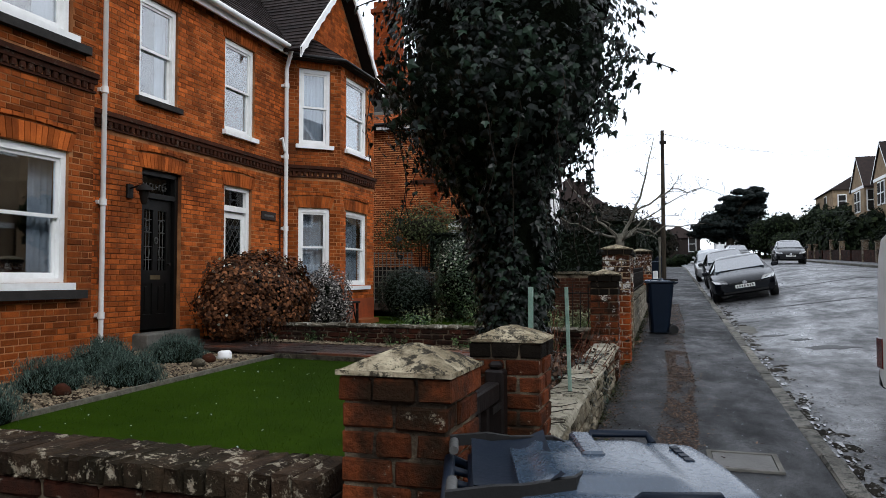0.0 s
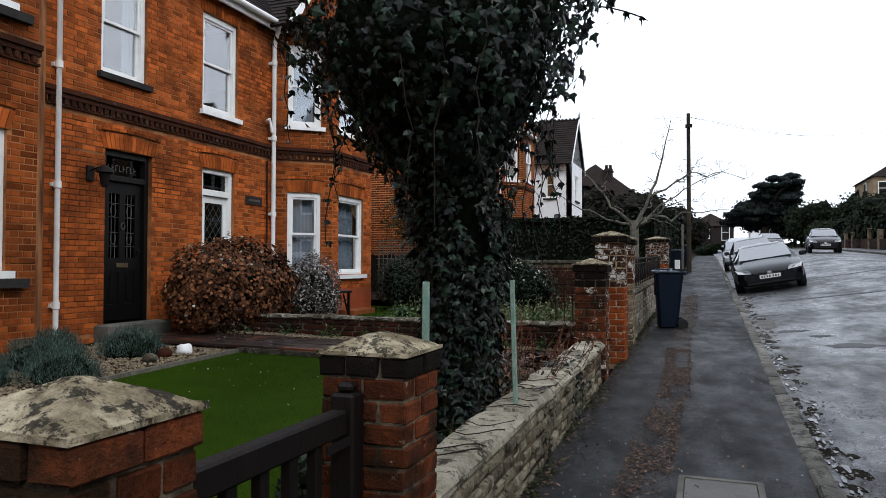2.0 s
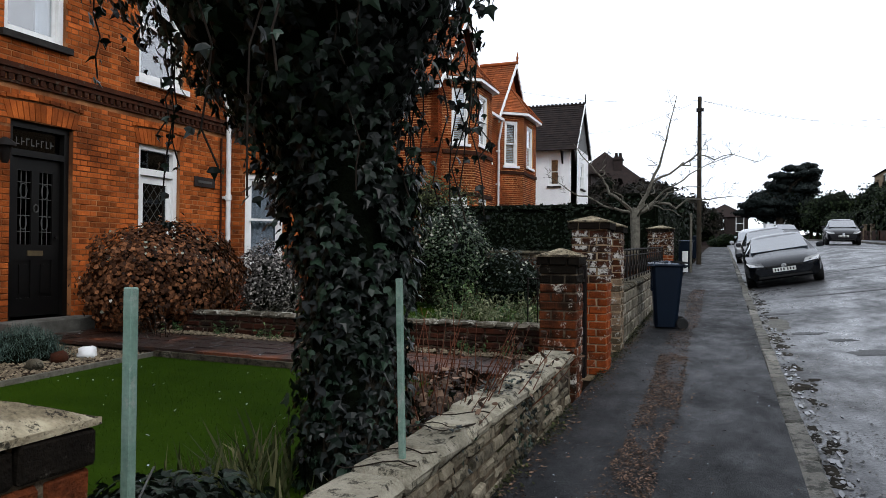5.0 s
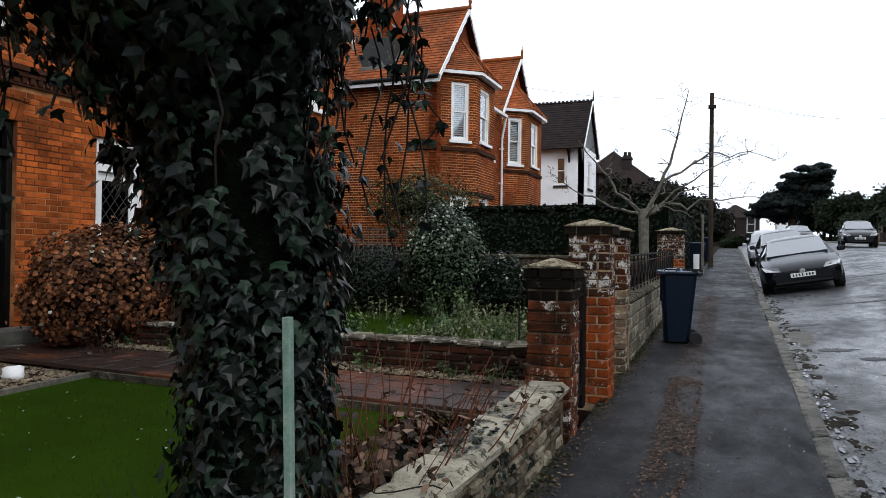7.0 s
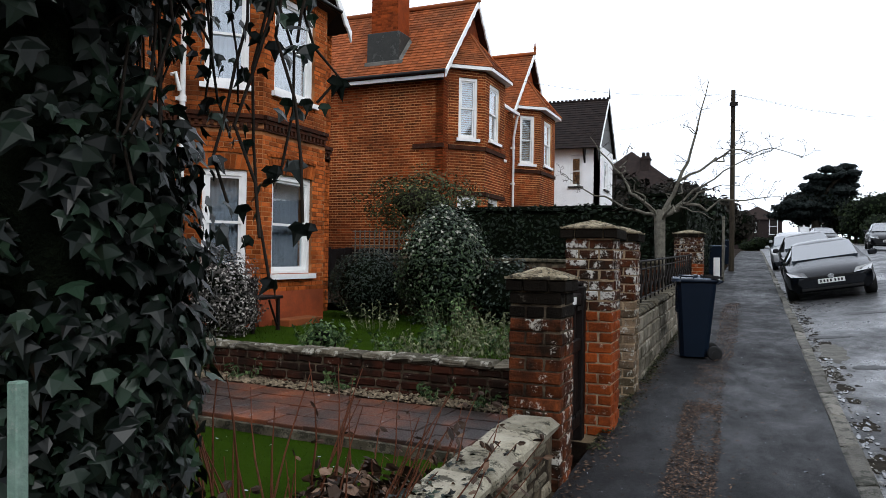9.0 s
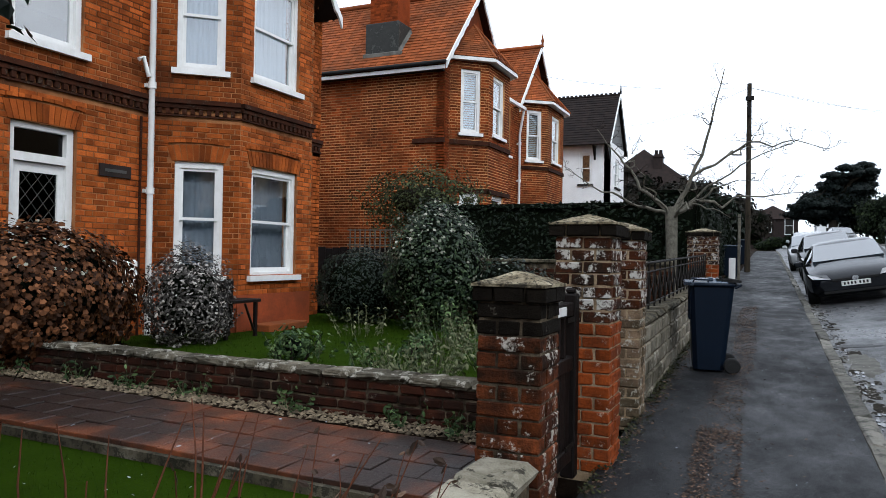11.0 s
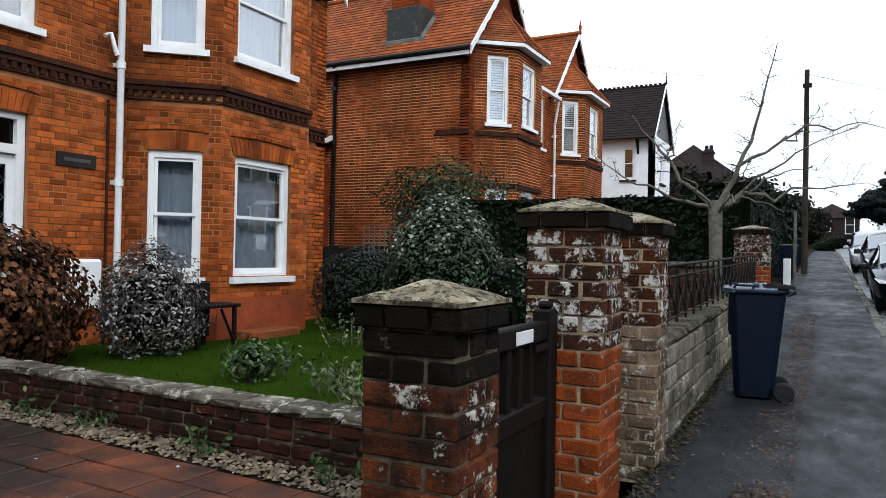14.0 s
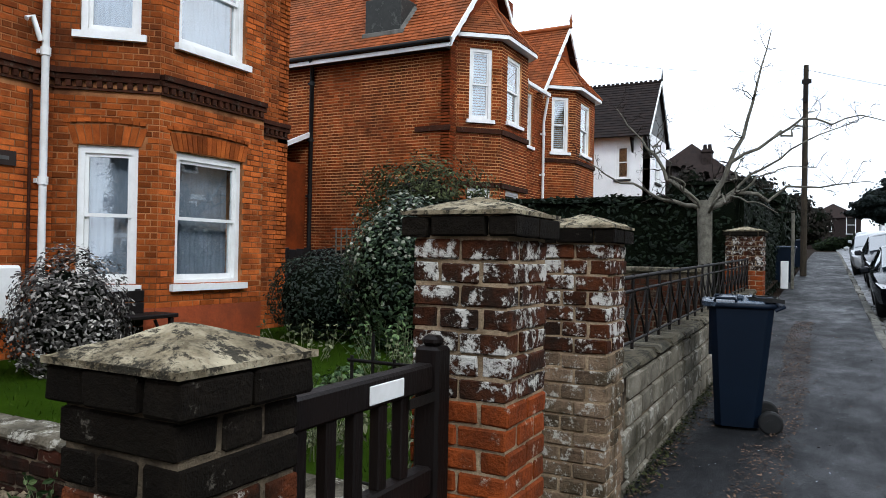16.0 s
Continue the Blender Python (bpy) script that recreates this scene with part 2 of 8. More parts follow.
M["slate"] = surface("dark_roof_tile", (0.025, 0.016, 0.013), (0.014, 0.01, 0.009), 0.85, 4, 50, 0.4, island=0.3, thing=0.3, spec=0.2)
M["roof"] = surface("orange_roof_tile", (0.34, 0.095, 0.028), (0.23, 0.060, 0.018), 0.85, 3, 50, 0.4, island=0.3, thing=0.25, spec=0.12, stain=(0.10, 0.045, 0.02), stain_amount=0.5, stain_scale=0.8)
M["lead"] = surface("lead_sheet", (0.07, 0.07, 0.0665), (0.042, 0.042, 0.0385), 0.6, 4, 40, 0.3, spec=0.4)
M["curtain"] = surface("net_curtain", (0.40, 0.43, 0.47), (0.28, 0.31, 0.35), 0.9, 6, 40, 0.2, spec=0.1, grain=0.12)
# The dimness of rooms is put into this colour.
M["interior"] = surface("painted_room_shade", (0.025, 0.0225, 0.02), (0.015, 0.014, 0.0125), 0.9, 2, 20, 0.0, spec=0.1)
M["bark"] = surface("bark", (0.05, 0.04, 0.0275), (0.0225, 0.0185, 0.014), 0.95, 10, 50, 1.0, spec=0.1, stretch=(1, 1, 0.25), bump_dist=0.02)
M["pale_bark"] = surface("lichened_pale_bark", (0.17, 0.158, 0.125), (0.075, 0.07, 0.057), 0.95, 14, 60, 0.8, spec=0.1)
M["glass"] = glass_material("window_glass", (0.86, 0.9, 0.93), 0.2)
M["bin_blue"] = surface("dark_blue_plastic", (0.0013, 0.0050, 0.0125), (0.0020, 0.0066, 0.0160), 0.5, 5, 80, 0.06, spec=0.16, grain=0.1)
M["rubber"] = surface("black_rubber", (0.006, 0.006, 0.006), (0.01, 0.01, 0.01), 0.7, 8, 80, 0.2, spec=0.3)
M["ivy"] = leafy("ivy_leaf", (0.0007, 0.0022, 0.0014), (0.021, 0.041, 0.024), 0.38, 0.2, 0.14)
M["hedge"] = leafy("hedge_leaf", (0.003, 0.007, 0.003), (0.010, 0.018, 0.007), 0.6, 0.15)
# Near-black colour standing in for the shade between leaves.
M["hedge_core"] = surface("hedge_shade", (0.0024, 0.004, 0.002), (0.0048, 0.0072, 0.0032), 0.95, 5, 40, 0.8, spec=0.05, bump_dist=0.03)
M["block_grey"] = surface("stained_grey_block", (0.24, 0.215, 0.17), (0.11, 0.098, 0.072), 0.92, 5, 70, 0.7, thing=0.3, spec=0.1, spots=(0.46, 0.44, 0.38), spot_amount=0.65, spot_scale=6, spot_at=0.56, stain=(0.028, 0.025, 0.014), stain_amount=0.8, stain_scale=2.2, stain_at=0.49)
# Darker copy of the weathered brick: wall shade and dirt both in the colour.
M["brick_shaded"] = surface("shaded_dirty_brick", (0.050, 0.014, 0.0065), (0.017, 0.007, 0.0045), 0.9, 7, 60, 0.8, thing=0.45, spec=0.12, spots=(0.30, 0.27, 0.21), spot_amount=0.6, spot_scale=9, spot_at=0.60, stain=(0.008, 0.006, 0.004), stain_amount=0.85, stain_scale=2.4, stain_at=0.45)
M["coping_dark"] = surface("dark_mossy_brick_coping", (0.050, 0.032, 0.019), (0.018, 0.012, 0.008), 0.95, 9, 80, 1.0, spec=0.08, thing=0.5, spots=(0.32, 0.28, 0.205), spot_amount=0.85, spot_scale=15, spot_at=0.545, stain=(0.012, 0.011, 0.006), stain_amount=0.7, stain_scale=3, grain=0.4)
M["coping_pale"] = surface("pale_weathered_coping", (0.3450, 0.3162, 0.2415), (0.1840, 0.1667, 0.1207), 0.95, 7, 70, 1.0, spec=0.08, thing=0.35, spots=(0.018, 0.017, 0.012), spot_amount=0.85, spot_scale=9, spot_at=0.53, stain=(0.38, 0.35, 0.28), stain_amount=0.6, stain_scale=4, grain=0.4)

M["lead_dark"] = surface("weathered_dark_lead", (0.034, 0.034, 0.030), (0.018, 0.018, 0.016), 0.7, 5, 40, 0.3, spec=0.25, spots=(0.10, 0.10, 0.09), spot_amount=0.5, spot_scale=5)
M["coping_mixed"] = surface("mottled_pale_coping", (0.20, 0.18, 0.135), (0.055, 0.046, 0.032), 0.95, 6, 70, 1.0, spec=0.08, thing=0.5, spots=(0.42, 0.40, 0.34), spot_amount=0.8, spot_scale=7, spot_at=0.535, stain=(0.016, 0.015, 0.009), stain_amount=0.85, stain_scale=2.2, stain_at=0.5, grain=0.4)
# Near-black colour for the painted shade of gutter hollows.
M["hollow_shade"] = surface("painted_hollow_shade", (0.035, 0.030, 0.022), (0.012, 0.010, 0.008), 0.95, 9, 60, 0.8, spec=0.05)
M["water"] = surface("standing_water", (0.012, 0.012, 0.012), (0.008, 0.008, 0.008), 0.17, 6, 60, 0.0, spec=0.5)

# ---- building helpers ----
class Shape:
    """Collects vertices and faces of one mesh."""

    def __init__(self):
        self.v, self.f, self.s = [], [], []

    def add(self, verts, faces, smooth=False):
        k = len(self.v)
        self.v += [tuple(p) for p in verts]
        self.f += [tuple(i + k for i in f) for f in faces]
        self.s += [smooth] * len(faces)
        return self

    def box(self, x0, x1, y0, y1, z0, z1, m=None):
        vs = [Vector((x, y, z)) for z in (z0, z1) for y in (y0, y1) for x in (x0, x1)]
        if m is not None:
            vs = [m @ p for p in vs]
        return self.add(vs, [(0, 2, 3, 1), (4, 5, 7, 6), (0, 1, 5, 4), (2, 6, 7, 3), (0, 4, 6, 2), (1, 3, 7, 5)])

    def cbox(self, x0, x1, y0, y1, z0, z1, c=0.006, m=None):
        """A box with chamfered edges."""
        lo, hi = (x0, y0, z0), (x1, y1, z1)
        vs, index = [], {}
        for a in range(3):
            for sx in (0, 1):
                for sy in (0, 1):
                    for sz in (0, 1):
                        sgn = (sx, sy, sz)
                        p = [(hi[i] if sgn[i] else lo[i]) + (0 if i == a else (-c if sgn[i] else c)) for i in range(3)]
                        index[(a, sgn)] = len(vs)
                        vs.append(m @ Vector(p) if m is not None else Vector(p))
        fs = []
        for a in range(3):
            b, d = (a + 1) % 3, (a + 2) % 3
            for s in (0, 1):
                ring = []
                for u, w in ((0, 0), (1, 0), (1, 1), (0, 1)):
                    g = [0, 0, 0]
                    g[a], g[b], g[d] = s, u, w
                    ring.append(index[(a, tuple(g))])
                fs.append(tuple(ring) if s else tuple(reversed(ring)))
            for u in (0, 1):
                for w in (0, 1):
                    g0, g1 = [0, 0, 0], [0, 0, 0]
                    g0[a], g1[a] = 0, 1
                    g0[b] = g1[b] = u
                    g0[d] = g1[d] = w
                    q = (index[(b, tuple(g0))], index[(b, tuple(g1))], index[(d, tuple(g1))], index[(d, tuple(g0))])
                    fs.append(q if u != w else tuple(reversed(q)))
        for sx in (0, 1):
            for sy in (0, 1):
                for sz in (0, 1):
                    g = (sx, sy, sz)
                    q = (index[(0, g)], index[(1, g)], index[(2, g)])
                    fs.append(q if (sx + sy + sz) % 2 else tuple(reversed(q)))
        return self.add(vs, fs)

    def tube(self, pts, radii, n=8, cap=True):
        """A round limb along points."""
        pts = [Vector(p) for p in pts]
        if isinstance(radii, (int, float)):
            radii = [radii] * len(pts)
        rings, up = [], None
        for i, p in enumerate(pts):
            d = (pts[min(i + 1, len(pts) - 1)] - pts[max(i - 1, 0)]).normalized()
            if up is None:
                up = d.orthogonal().normalized()
            up = (up - d * up.dot(d))
            up = up.normalized() if up.length > 1e-6 else d.orthogonal().normalized()
            side = d.cross(up)
            rings.append([p + (up * math.cos(6.28319 * k / n) + side * math.sin(6.28319 * k / n)) * radii[i] for k in range(n)])
        vs = [p for r in rings for p in r]
        fs = [(i * n + k, i * n + (k + 1) % n, (i + 1) * n + (k + 1) % n, (i + 1) * n + k) for i in range(len(pts) - 1) for k in range(n)]
        self.add(vs, fs, True)
        if cap:
            self.add(rings[0], [tuple(reversed(range(n)))])
            self.add(rings[-1], [tuple(range(n))])
        return self

    def prism(self, poly, a0, a1, axis="y"):
        """A polygon drawn in the two other axes, pushed along one axis. poly points are (x, z) for y, (y, z) for x, (x, y) for z."""
        def at(p, a):
            return {"y": (p[0], a, p[1]), "x": (a, p[0], p[1]), "z": (p[0], p[1], a)}[axis]
        n = len(poly)
        vs = [at(p, a0) for p in poly] + [at(p, a1) for p in poly]
        fs = [(i, (i + 1) % n, n + (i + 1) % n, n + i) for i in range(n)] + [tuple(range(n)), tuple(reversed(range(n, 2 * n)))]
        return self.add(vs, fs)

    def mesh(self, name):
        me = bpy.data.meshes.new(name)
        me.from_pydata(self.v, [], self.f)
        me.polygons.foreach_set("use_smooth", self.s)
        bm = bmesh.new()
        bm.from_mesh(me)
        if len(bm.faces) < 6000:
            bmesh.ops.recalc_face_normals(bm, faces=bm.faces)
        bm.to_mesh(me)
        bm.free()
        me.update()
        return me


def thing(name, at, label="", category="", group="", kind=""):
    ob = new(name)
    ob.empty_display_size = 0.2
    ob.location = at
    return tagged(ob, label, category, group, kind)


def place_of(ob):
    p = Vector(ob.location)
    while ob.parent:
        ob = ob.parent
        p = p + Vector(ob.location)
    return p


def part(name, shape, material, parent=None, label="", local=False, kind=""):
    """One mesh object; under a thing its vertices are given in the world, or in the parent's own axes when local."""
    me = shape.mesh(name) if isinstance(shape, Shape) else shape
    if not me.materials:
        me.materials.append(M[material] if isinstance(material, str) else material)
    ob = new(name, me)
    if parent is not None:
        ob.parent = parent
        if not local:
            ob.location = -place_of(parent)
    return tagged(ob, label, kind=kind)


def solo(name, shape, material, label, category, kind="", group=""):
    ob = part(name, shape, material)
    return tagged(ob, label, category, group, kind)


def piece(name, me, m, parent):
    """A piece that shares its mesh with others, at the world pose m."""
    ob = new(name, me)
    ob.parent = parent
    ob.matrix_basis = Matrix.Translation(-place_of(parent)) @ m
    return ob


def brick_mesh(lx, ly, lz, material, c=0.006, seed=0):
    r = random.Random(seed)
    s = Shape().cbox(-lx / 2, lx / 2, -ly / 2, ly / 2, -lz / 2, lz / 2, c)
    s.v = [(x + r.uniform(-1, 1) * c * 0.5, y + r.uniform(-1, 1) * c * 0.5, z + r.uniform(-1, 1) * c * 0.4) for x, y, z in s.v]
    me = s.mesh("brick")
    me.materials.append(M[material])
    return me


def smooth01(a, b, x):
    t = max(0.0, min(1.0, (x - a) / (b - a)))
    return t * t * (3 - 2 * t)


# ---- the lie of the land ----
SLOPE = 0.036


def street_z(y):
    return SLOPE * y if y < 60 else SLOPE * 60 + 0.026 * (y - 60)


def road_z(x, y):
    return street_z(y) - 0.07 - 0.04 * smooth01(10, 22, y) + 0.159 * max(0.0, min(x, 5.6) - 1.2) * smooth01(6, 24, y)


def garden_z(x, y):
    if y > 10.15:
        return 0.453 - 0.006 * max(x, -9.0)
    return 0.15 + 0.022 * y - 0.013 * max(x, -9.0)

# ---- ground, road, pavement ----
def sheet(xs, ys, zf):
    s = Shape()
    vs = [(x, y, zf(x, y)) for y in ys for x in xs]
    n = len(xs)
    fs = [(j * n + i, j * n + i + 1, (j + 1) * n + i + 1, (j + 1) * n + i) for j in range(len(ys) - 1) for i in range(n - 1)]
    return s.add(vs, fs, True)


def rng(a, b, step):
    k = max(1, round((b - a) / step))
    return [a + (b - a) * i / k for i in range(k + 1)]


FAR_Y = [-300, -120, -60, -30, -15] + rng(-10, 70, 4) + [80, 95, 110, 130, 160, 220, 320, 500, 900, 1500]


def ground_z(x, y):
    yy = min(y, 130)
    if x > 1.2:
        return road_z(x, yy) - 0.3
    return street_z(yy) - 0.3


solo("ground", sheet([-900, -300, -100, -40, -14, -8, -0.95, 1.0, 1.2, 3, 6, 9, 14, 30, 100, 300, 900], FAR_Y, ground_z), "earth",
     "dark earth and rough ground under the whole street", "ground", "structure")

solo("road", sheet([1.13] + rng(1.3, 9.0, 0.7), rng(-12, 60, 0.75) + rng(62, 130, 4)[0:], lambda x, y: road_z(x, y) + 0.012 * noise.noise((x * 0.9, y * 0.6, 0))),
     "road", "worn damp grey asphalt road with patched dips", "road", "structure")
solo("pavement", sheet(rng(-0.62, 0.985, 0.2), rng(-12, 75, 0.5), lambda x, y: street_z(y) + 0.006 * noise.noise((x * 1.7, y * 1.1, 3)) + 0.004 * noise.noise((x * 5, y * 4, 5))),
     "asphalt", "dark damp asphalt footpath with patches and leaf litter", "pavement", "structure")

kerb = thing("kerb", (1.06, 6, 0.2), "row of worn grey kerb stones beside the road", "kerb", kind="structure")
for k in range(6):
    me = Shape().cbox(-0.065 + random.uniform(-0.008, 0.008), 0.065 + random.uniform(-0.012, 0.012), -0.44, 0.44, -0.24, 0.012, 0.018)
    me.v = [(x + random.uniform(-0.010, 0.010), y + random.uniform(-0.012, 0.012), z + (random.uniform(-0.014, 0.008) if z > 0 else 0)) for x, y, z in me.v]
    me = me.mesh("kerb_stone")
    me.materials.append(M["kerb"])
    for i in range(k, 96, 6):
        y = -10 + 0.905 * i
        piece("kerb_stone", me, Matrix.Translation((1.055 + random.uniform(-0.008, 0.008), y, street_z(y) + random.uniform(-0.012, 0.008))) @ Euler((math.atan(SLOPE) + random.uniform(-0.012, 0.012), random.uniform(-0.04, 0.04), random.uniform(-0.018, 0.018))).to_matrix().to_4x4(), kerb)

# ---- garden ground ----
solo("front_lawn", sheet(rng(-5.2, -0.92, 0.4), rng(2.2, 8.72, 0.4), lambda x, y: garden_z(x, y)), "turf",
     "short mown green lawn scattered with fallen petals", "lawn", "structure")
solo("neighbour_lawn", sheet(rng(-7.6, -0.92, 0.5), rng(10.25, 17.2, 0.5), lambda x, y: garden_z(x, y) + 0.02), "turf",
     "rough green lawn in front of the bay window", "lawn", "structure")
solo("flower_bed", sheet(rng(-7.6, -5.24, 0.4), rng(2.2, 9.0, 0.4), lambda x, y: garden_z(x, y) + 0.01), "earth",
     "soil bed covered with pale gravel below the front wall", "flower bed", "structure")
solo("side_yard", sheet(rng(-30, -0.92, 2), rng(17.2, 60, 3), lambda x, y: street_z(y) + 0.05), "earth", "dark ground of the farther gardens", "ground", "structure")
solo("near_yard", sheet(rng(-30, -0.92, 2), rng(-12, 2.1, 2), lambda x, y: street_z(y) + 0.05), "earth", "dark ground of the garden before the wall", "ground", "structure")


# ---- walls with openings ----
def uv(o, u, n, a, z, d=0.0):
    return Vector((o[0] + u[0] * a + n[0] * d, o[1] + u[1] * a + n[1] * d, z))


def panel(s, o, u, n, a0, a1, z0, z1, holes=(), depth=0.24):
    """A wall face with reveals; holes are (a0, a1, z0, z1)."""
    aa = sorted({a0, a1, *[h[0] for h in holes], *[h[1] for h in holes]})
    zz = sorted({z0, z1, *[h[2] for h in holes], *[h[3] for h in holes]})
    for i in range(len(aa) - 1):
        for j in range(len(zz) - 1):
            ma, mz = (aa[i] + aa[i + 1]) / 2, (zz[j] + zz[j + 1]) / 2
            if any(h[0] < ma < h[1] and h[2] < mz < h[3] for h in holes):
                continue
            for d in (0.0, -depth):
                s.add([uv(o, u, n, aa[i], zz[j], d), uv(o, u, n, aa[i + 1], zz[j], d), uv(o, u, n, aa[i + 1], zz[j + 1], d), uv(o, u, n, aa[i], zz[j + 1], d)], [(0, 1, 2, 3)])
    for h in (*holes, (a0, a1, z0, z1)):
        c = [(h[0], h[2]), (h[1], h[2]), (h[1], h[3]), (h[0], h[3])]
        for k in range(4):
            p, q = c[k], c[(k + 1) % 4]
            s.add([uv(o, u, n, *p, 0), uv(o, u, n, *q, 0), uv(o, u, n, *q, -depth), uv(o, u, n, *p, -depth)], [(0, 1, 2, 3)])


def brick_slots(a0, a1, z0, z1, holes, course=0.075, joint=0.011, ls=0.215, lh=0.1025, rnd=random, gap=None):
    """Flemish bond: (a0, a1, z0, z1) of every brick in a field, cut round the holes."""
    out = []
    gap = joint if gap is None else gap
    rows = int((z1 - z0) / course + 0.01)
    for r in range(rows):
        zb, zt = z0 + r * course, z0 + (r + 1) * course - joint
        blocked = sorted([(h[0], h[1]) for h in holes if h[2] < zt - 0.01 and h[3] > zb + 0.01])
        spans, cur = [], a0
        for b in blocked:
            if b[0] > cur:
                spans.append((cur, min(b[0], a1)))
            cur = max(cur, b[1])
        if cur < a1:
            spans.append((cur, a1))
        step = ls + lh + 2 * gap
        x, k = a0 - (step / 2 if r % 2 else 0.0) - step, 0
        while x < a1:
            w = ls if k % 2 == 0 else lh
            for s0, s1 in spans:
                p, q = max(x, s0 + 0.002), min(x + w, s1 - 0.002)
                if q - p > 0.03:
                    out.append((p, q, zb, zt))
            x += w + gap
            k += 1
    return out


def brick_skin(o, u, n, a0, a1, z0, z1, holes=(), proud=0.007, **kw):
    """All bricks of a field as one mesh, each with its own edges."""
    s = Shape()
    r = random.Random(int(a0 * 100 + z0 * 10 + a1))
    for p, q, zb, zt in brick_slots(a0, a1, z0, z1, holes, **kw):
        d = proud + r.uniform(-0.003, 0.003)
        c = 0.004
        vs = [uv(o, u, n, a, z, -0.002) for a, z in ((p, zb), (q, zb), (q, zt), (p, zt))]
        vs += [uv(o, u, n, a, z, d) for a, z in ((p + c, zb + c), (q - c, zb + c), (q - c, zt - c), (p + c, zt - c))]
        s.add(vs, [(4, 5, 6, 7), (0, 1, 5, 4), (1, 2, 6, 5), (2, 3, 7, 6), (3, 0, 4, 7)])
    return s


def slab(s, o, u, n, a0, a1, z0, z1, d0, d1):
    """A straight bar on a wall face, from depth d0 to d1."""
    vs = [uv(o, u, n, a, z, d) for d in (d0, d1) for z in (z0, z1) for a in (a0, a1)]
    s.add(vs, [(0, 1, 3, 2), (4, 6, 7, 5), (0, 4, 5, 1), (2, 3, 7, 6), (0, 2, 6, 4), (1, 5, 7, 3)])
    return s


def sash_window(parent, o, u, n, a0, a1, z0, z1, sill="white", curtain="net", rail=0.5, name="window"):
    """A white two-pane sliding sash set back in its opening, with sill, panes and curtains."""
    f = Shape()
    b, d0, d1 = 0.075, -0.14, -0.04
    slab(f, o, u, n, a0 + 0.002, a0 + b, z0, z1, d0, d1)
    slab(f, o, u, n, a1 - b, a1 - 0.002, z0, z1, d0, d1)
    slab(f, o, u, n, a0 + b, a1 - b, z1 - 0.09, z1 - 0.002, d0, d1)
    slab(f, o, u, n, a0 + b, a1 - b, z0, z0 + 0.05, d0, d1)
    win = part(name, f, "white", parent, "white painted sash window frame")
    zm = z0 + (z1 - z0) * rail
    for lo, hi, d in ((zm - 0.022, z1 - 0.09, -0.085), (z0 + 0.05, zm + 0.022, -0.12)):
        s = Shape()
        w = 0.042
        slab(s, o, u, n, a0 + b, a0 + b + w, lo, hi, d - 0.02, d + 0.02)
        slab(s, o, u, n, a1 - b - w, a1 - b, lo, hi, d - 0.02, d + 0.02)
        slab(s, o, u, n, a0 + b + w, a1 - b - w, hi - 0.04, hi, d - 0.02, d + 0.02)
        slab(s, o, u, n, a0 + b + w, a1 - b - w, lo, lo + (0.065 if lo < zm - 0.1 else 0.04), d - 0.02, d + 0.02)
        part("sash", s, "white", win)
        g = Shape()
        slab(g, o, u, n, a0 + b + w - 0.005, a1 - b - w + 0.005, lo + 0.02, hi - 0.02, d - 0.003, d + 0.003)
        pane = part("pane", g, "glass", win, "clear reflecting glass pane")
        pane.visible_shadow = False
    sl = Shape()
    slab(sl, o, u, n, a0 - 0.07, a1 + 0.07, z0 - 0.085, z0 - 0.003, -0.13, 0.075)
    part("sill", sl, sill, win, "white painted sill" if sill == "white" else "dark stone sill")
    if curtain:
        ws = [(a0 + 0.05, a1 - 0.05)] if curtain == "net" else [(a0 + 0.03, a0 + 0.2 * (a1 - a0)), (a1 - 0.3 * (a1 - a0), a1 - 0.03)]
        if curtain == "one":
            ws = ws[1:]
        for p, q in ws:
            c = Shape()
            k = int((q - p) / 0.022)
            cols = [(p + (q - p) * i / k, -0.235 + 0.022 * math.sin(i * 1.9) + 0.012 * math.sin(i * 0.7)) for i in range(k + 1)]
            vs = [uv(o, u, n, a, z, d) for z in (z0 + 0.02, z1 - 0.03) for a, d in cols]
            c.add(vs, [(i, i + 1, k + 2 + i, k + 1 + i) for i in range(k)], True)
            part("curtain", c, "curtain", win, "pale hanging net curtain")
    return win


def flat_arch(parent, o, u, n, a0, a1, z, h=0.21, label_="gauged brick arch"):
    """Soldier bricks over an opening, with a thin moulded course above."""
    s = Shape()
    k = max(4, int((a1 - a0 + 0.16) / 0.078))
    for i in range(k):
        t0, t1 = i / k, (i + 0.86) / k
        lo, hi = a0 - 0.04, a1 + 0.04
        lo2, hi2 = a0 - 0.11, a1 + 0.11
        camber = 0.03 * math.sin(math.pi * (i + 0.5) / k)
        pts = [(lo + (hi - lo) * t0, z + camber * 0.5), (lo + (hi - lo) * t1, z + camber * 0.5), (lo2 + (hi2 - lo2) * t1, z + h + camber), (lo2 + (hi2 - lo2) * t0, z + h + camber)]
        vs = [uv(o, u, n, a, zz, d) for d in (-0.02, 0.013) for a, zz in pts]
        s.add(vs, [(4, 5, 6, 7), (0, 1, 5, 4), (1, 2, 6, 5), (2, 3, 7, 6), (3, 0, 4, 7)])
    part("brick_arch", s, "brick", parent)
    m = Shape()
    kk = int((a1 - a0 + 0.3) / 0.075)
    for i in range(kk):
        a = a0 - 0.15 + 0.075 * i
        camber = 0.03 * math.sin(math.pi * (i + 0.5) / kk)
        slab(m, o, u, n, a, a + 0.068, z + h + 0.03 + camber, z + h + 0.075 + camber, -0.01, 0.035 if i % 2 else 0.022)
    part("arch_moulding", m, "brick", parent)


dentil = {}


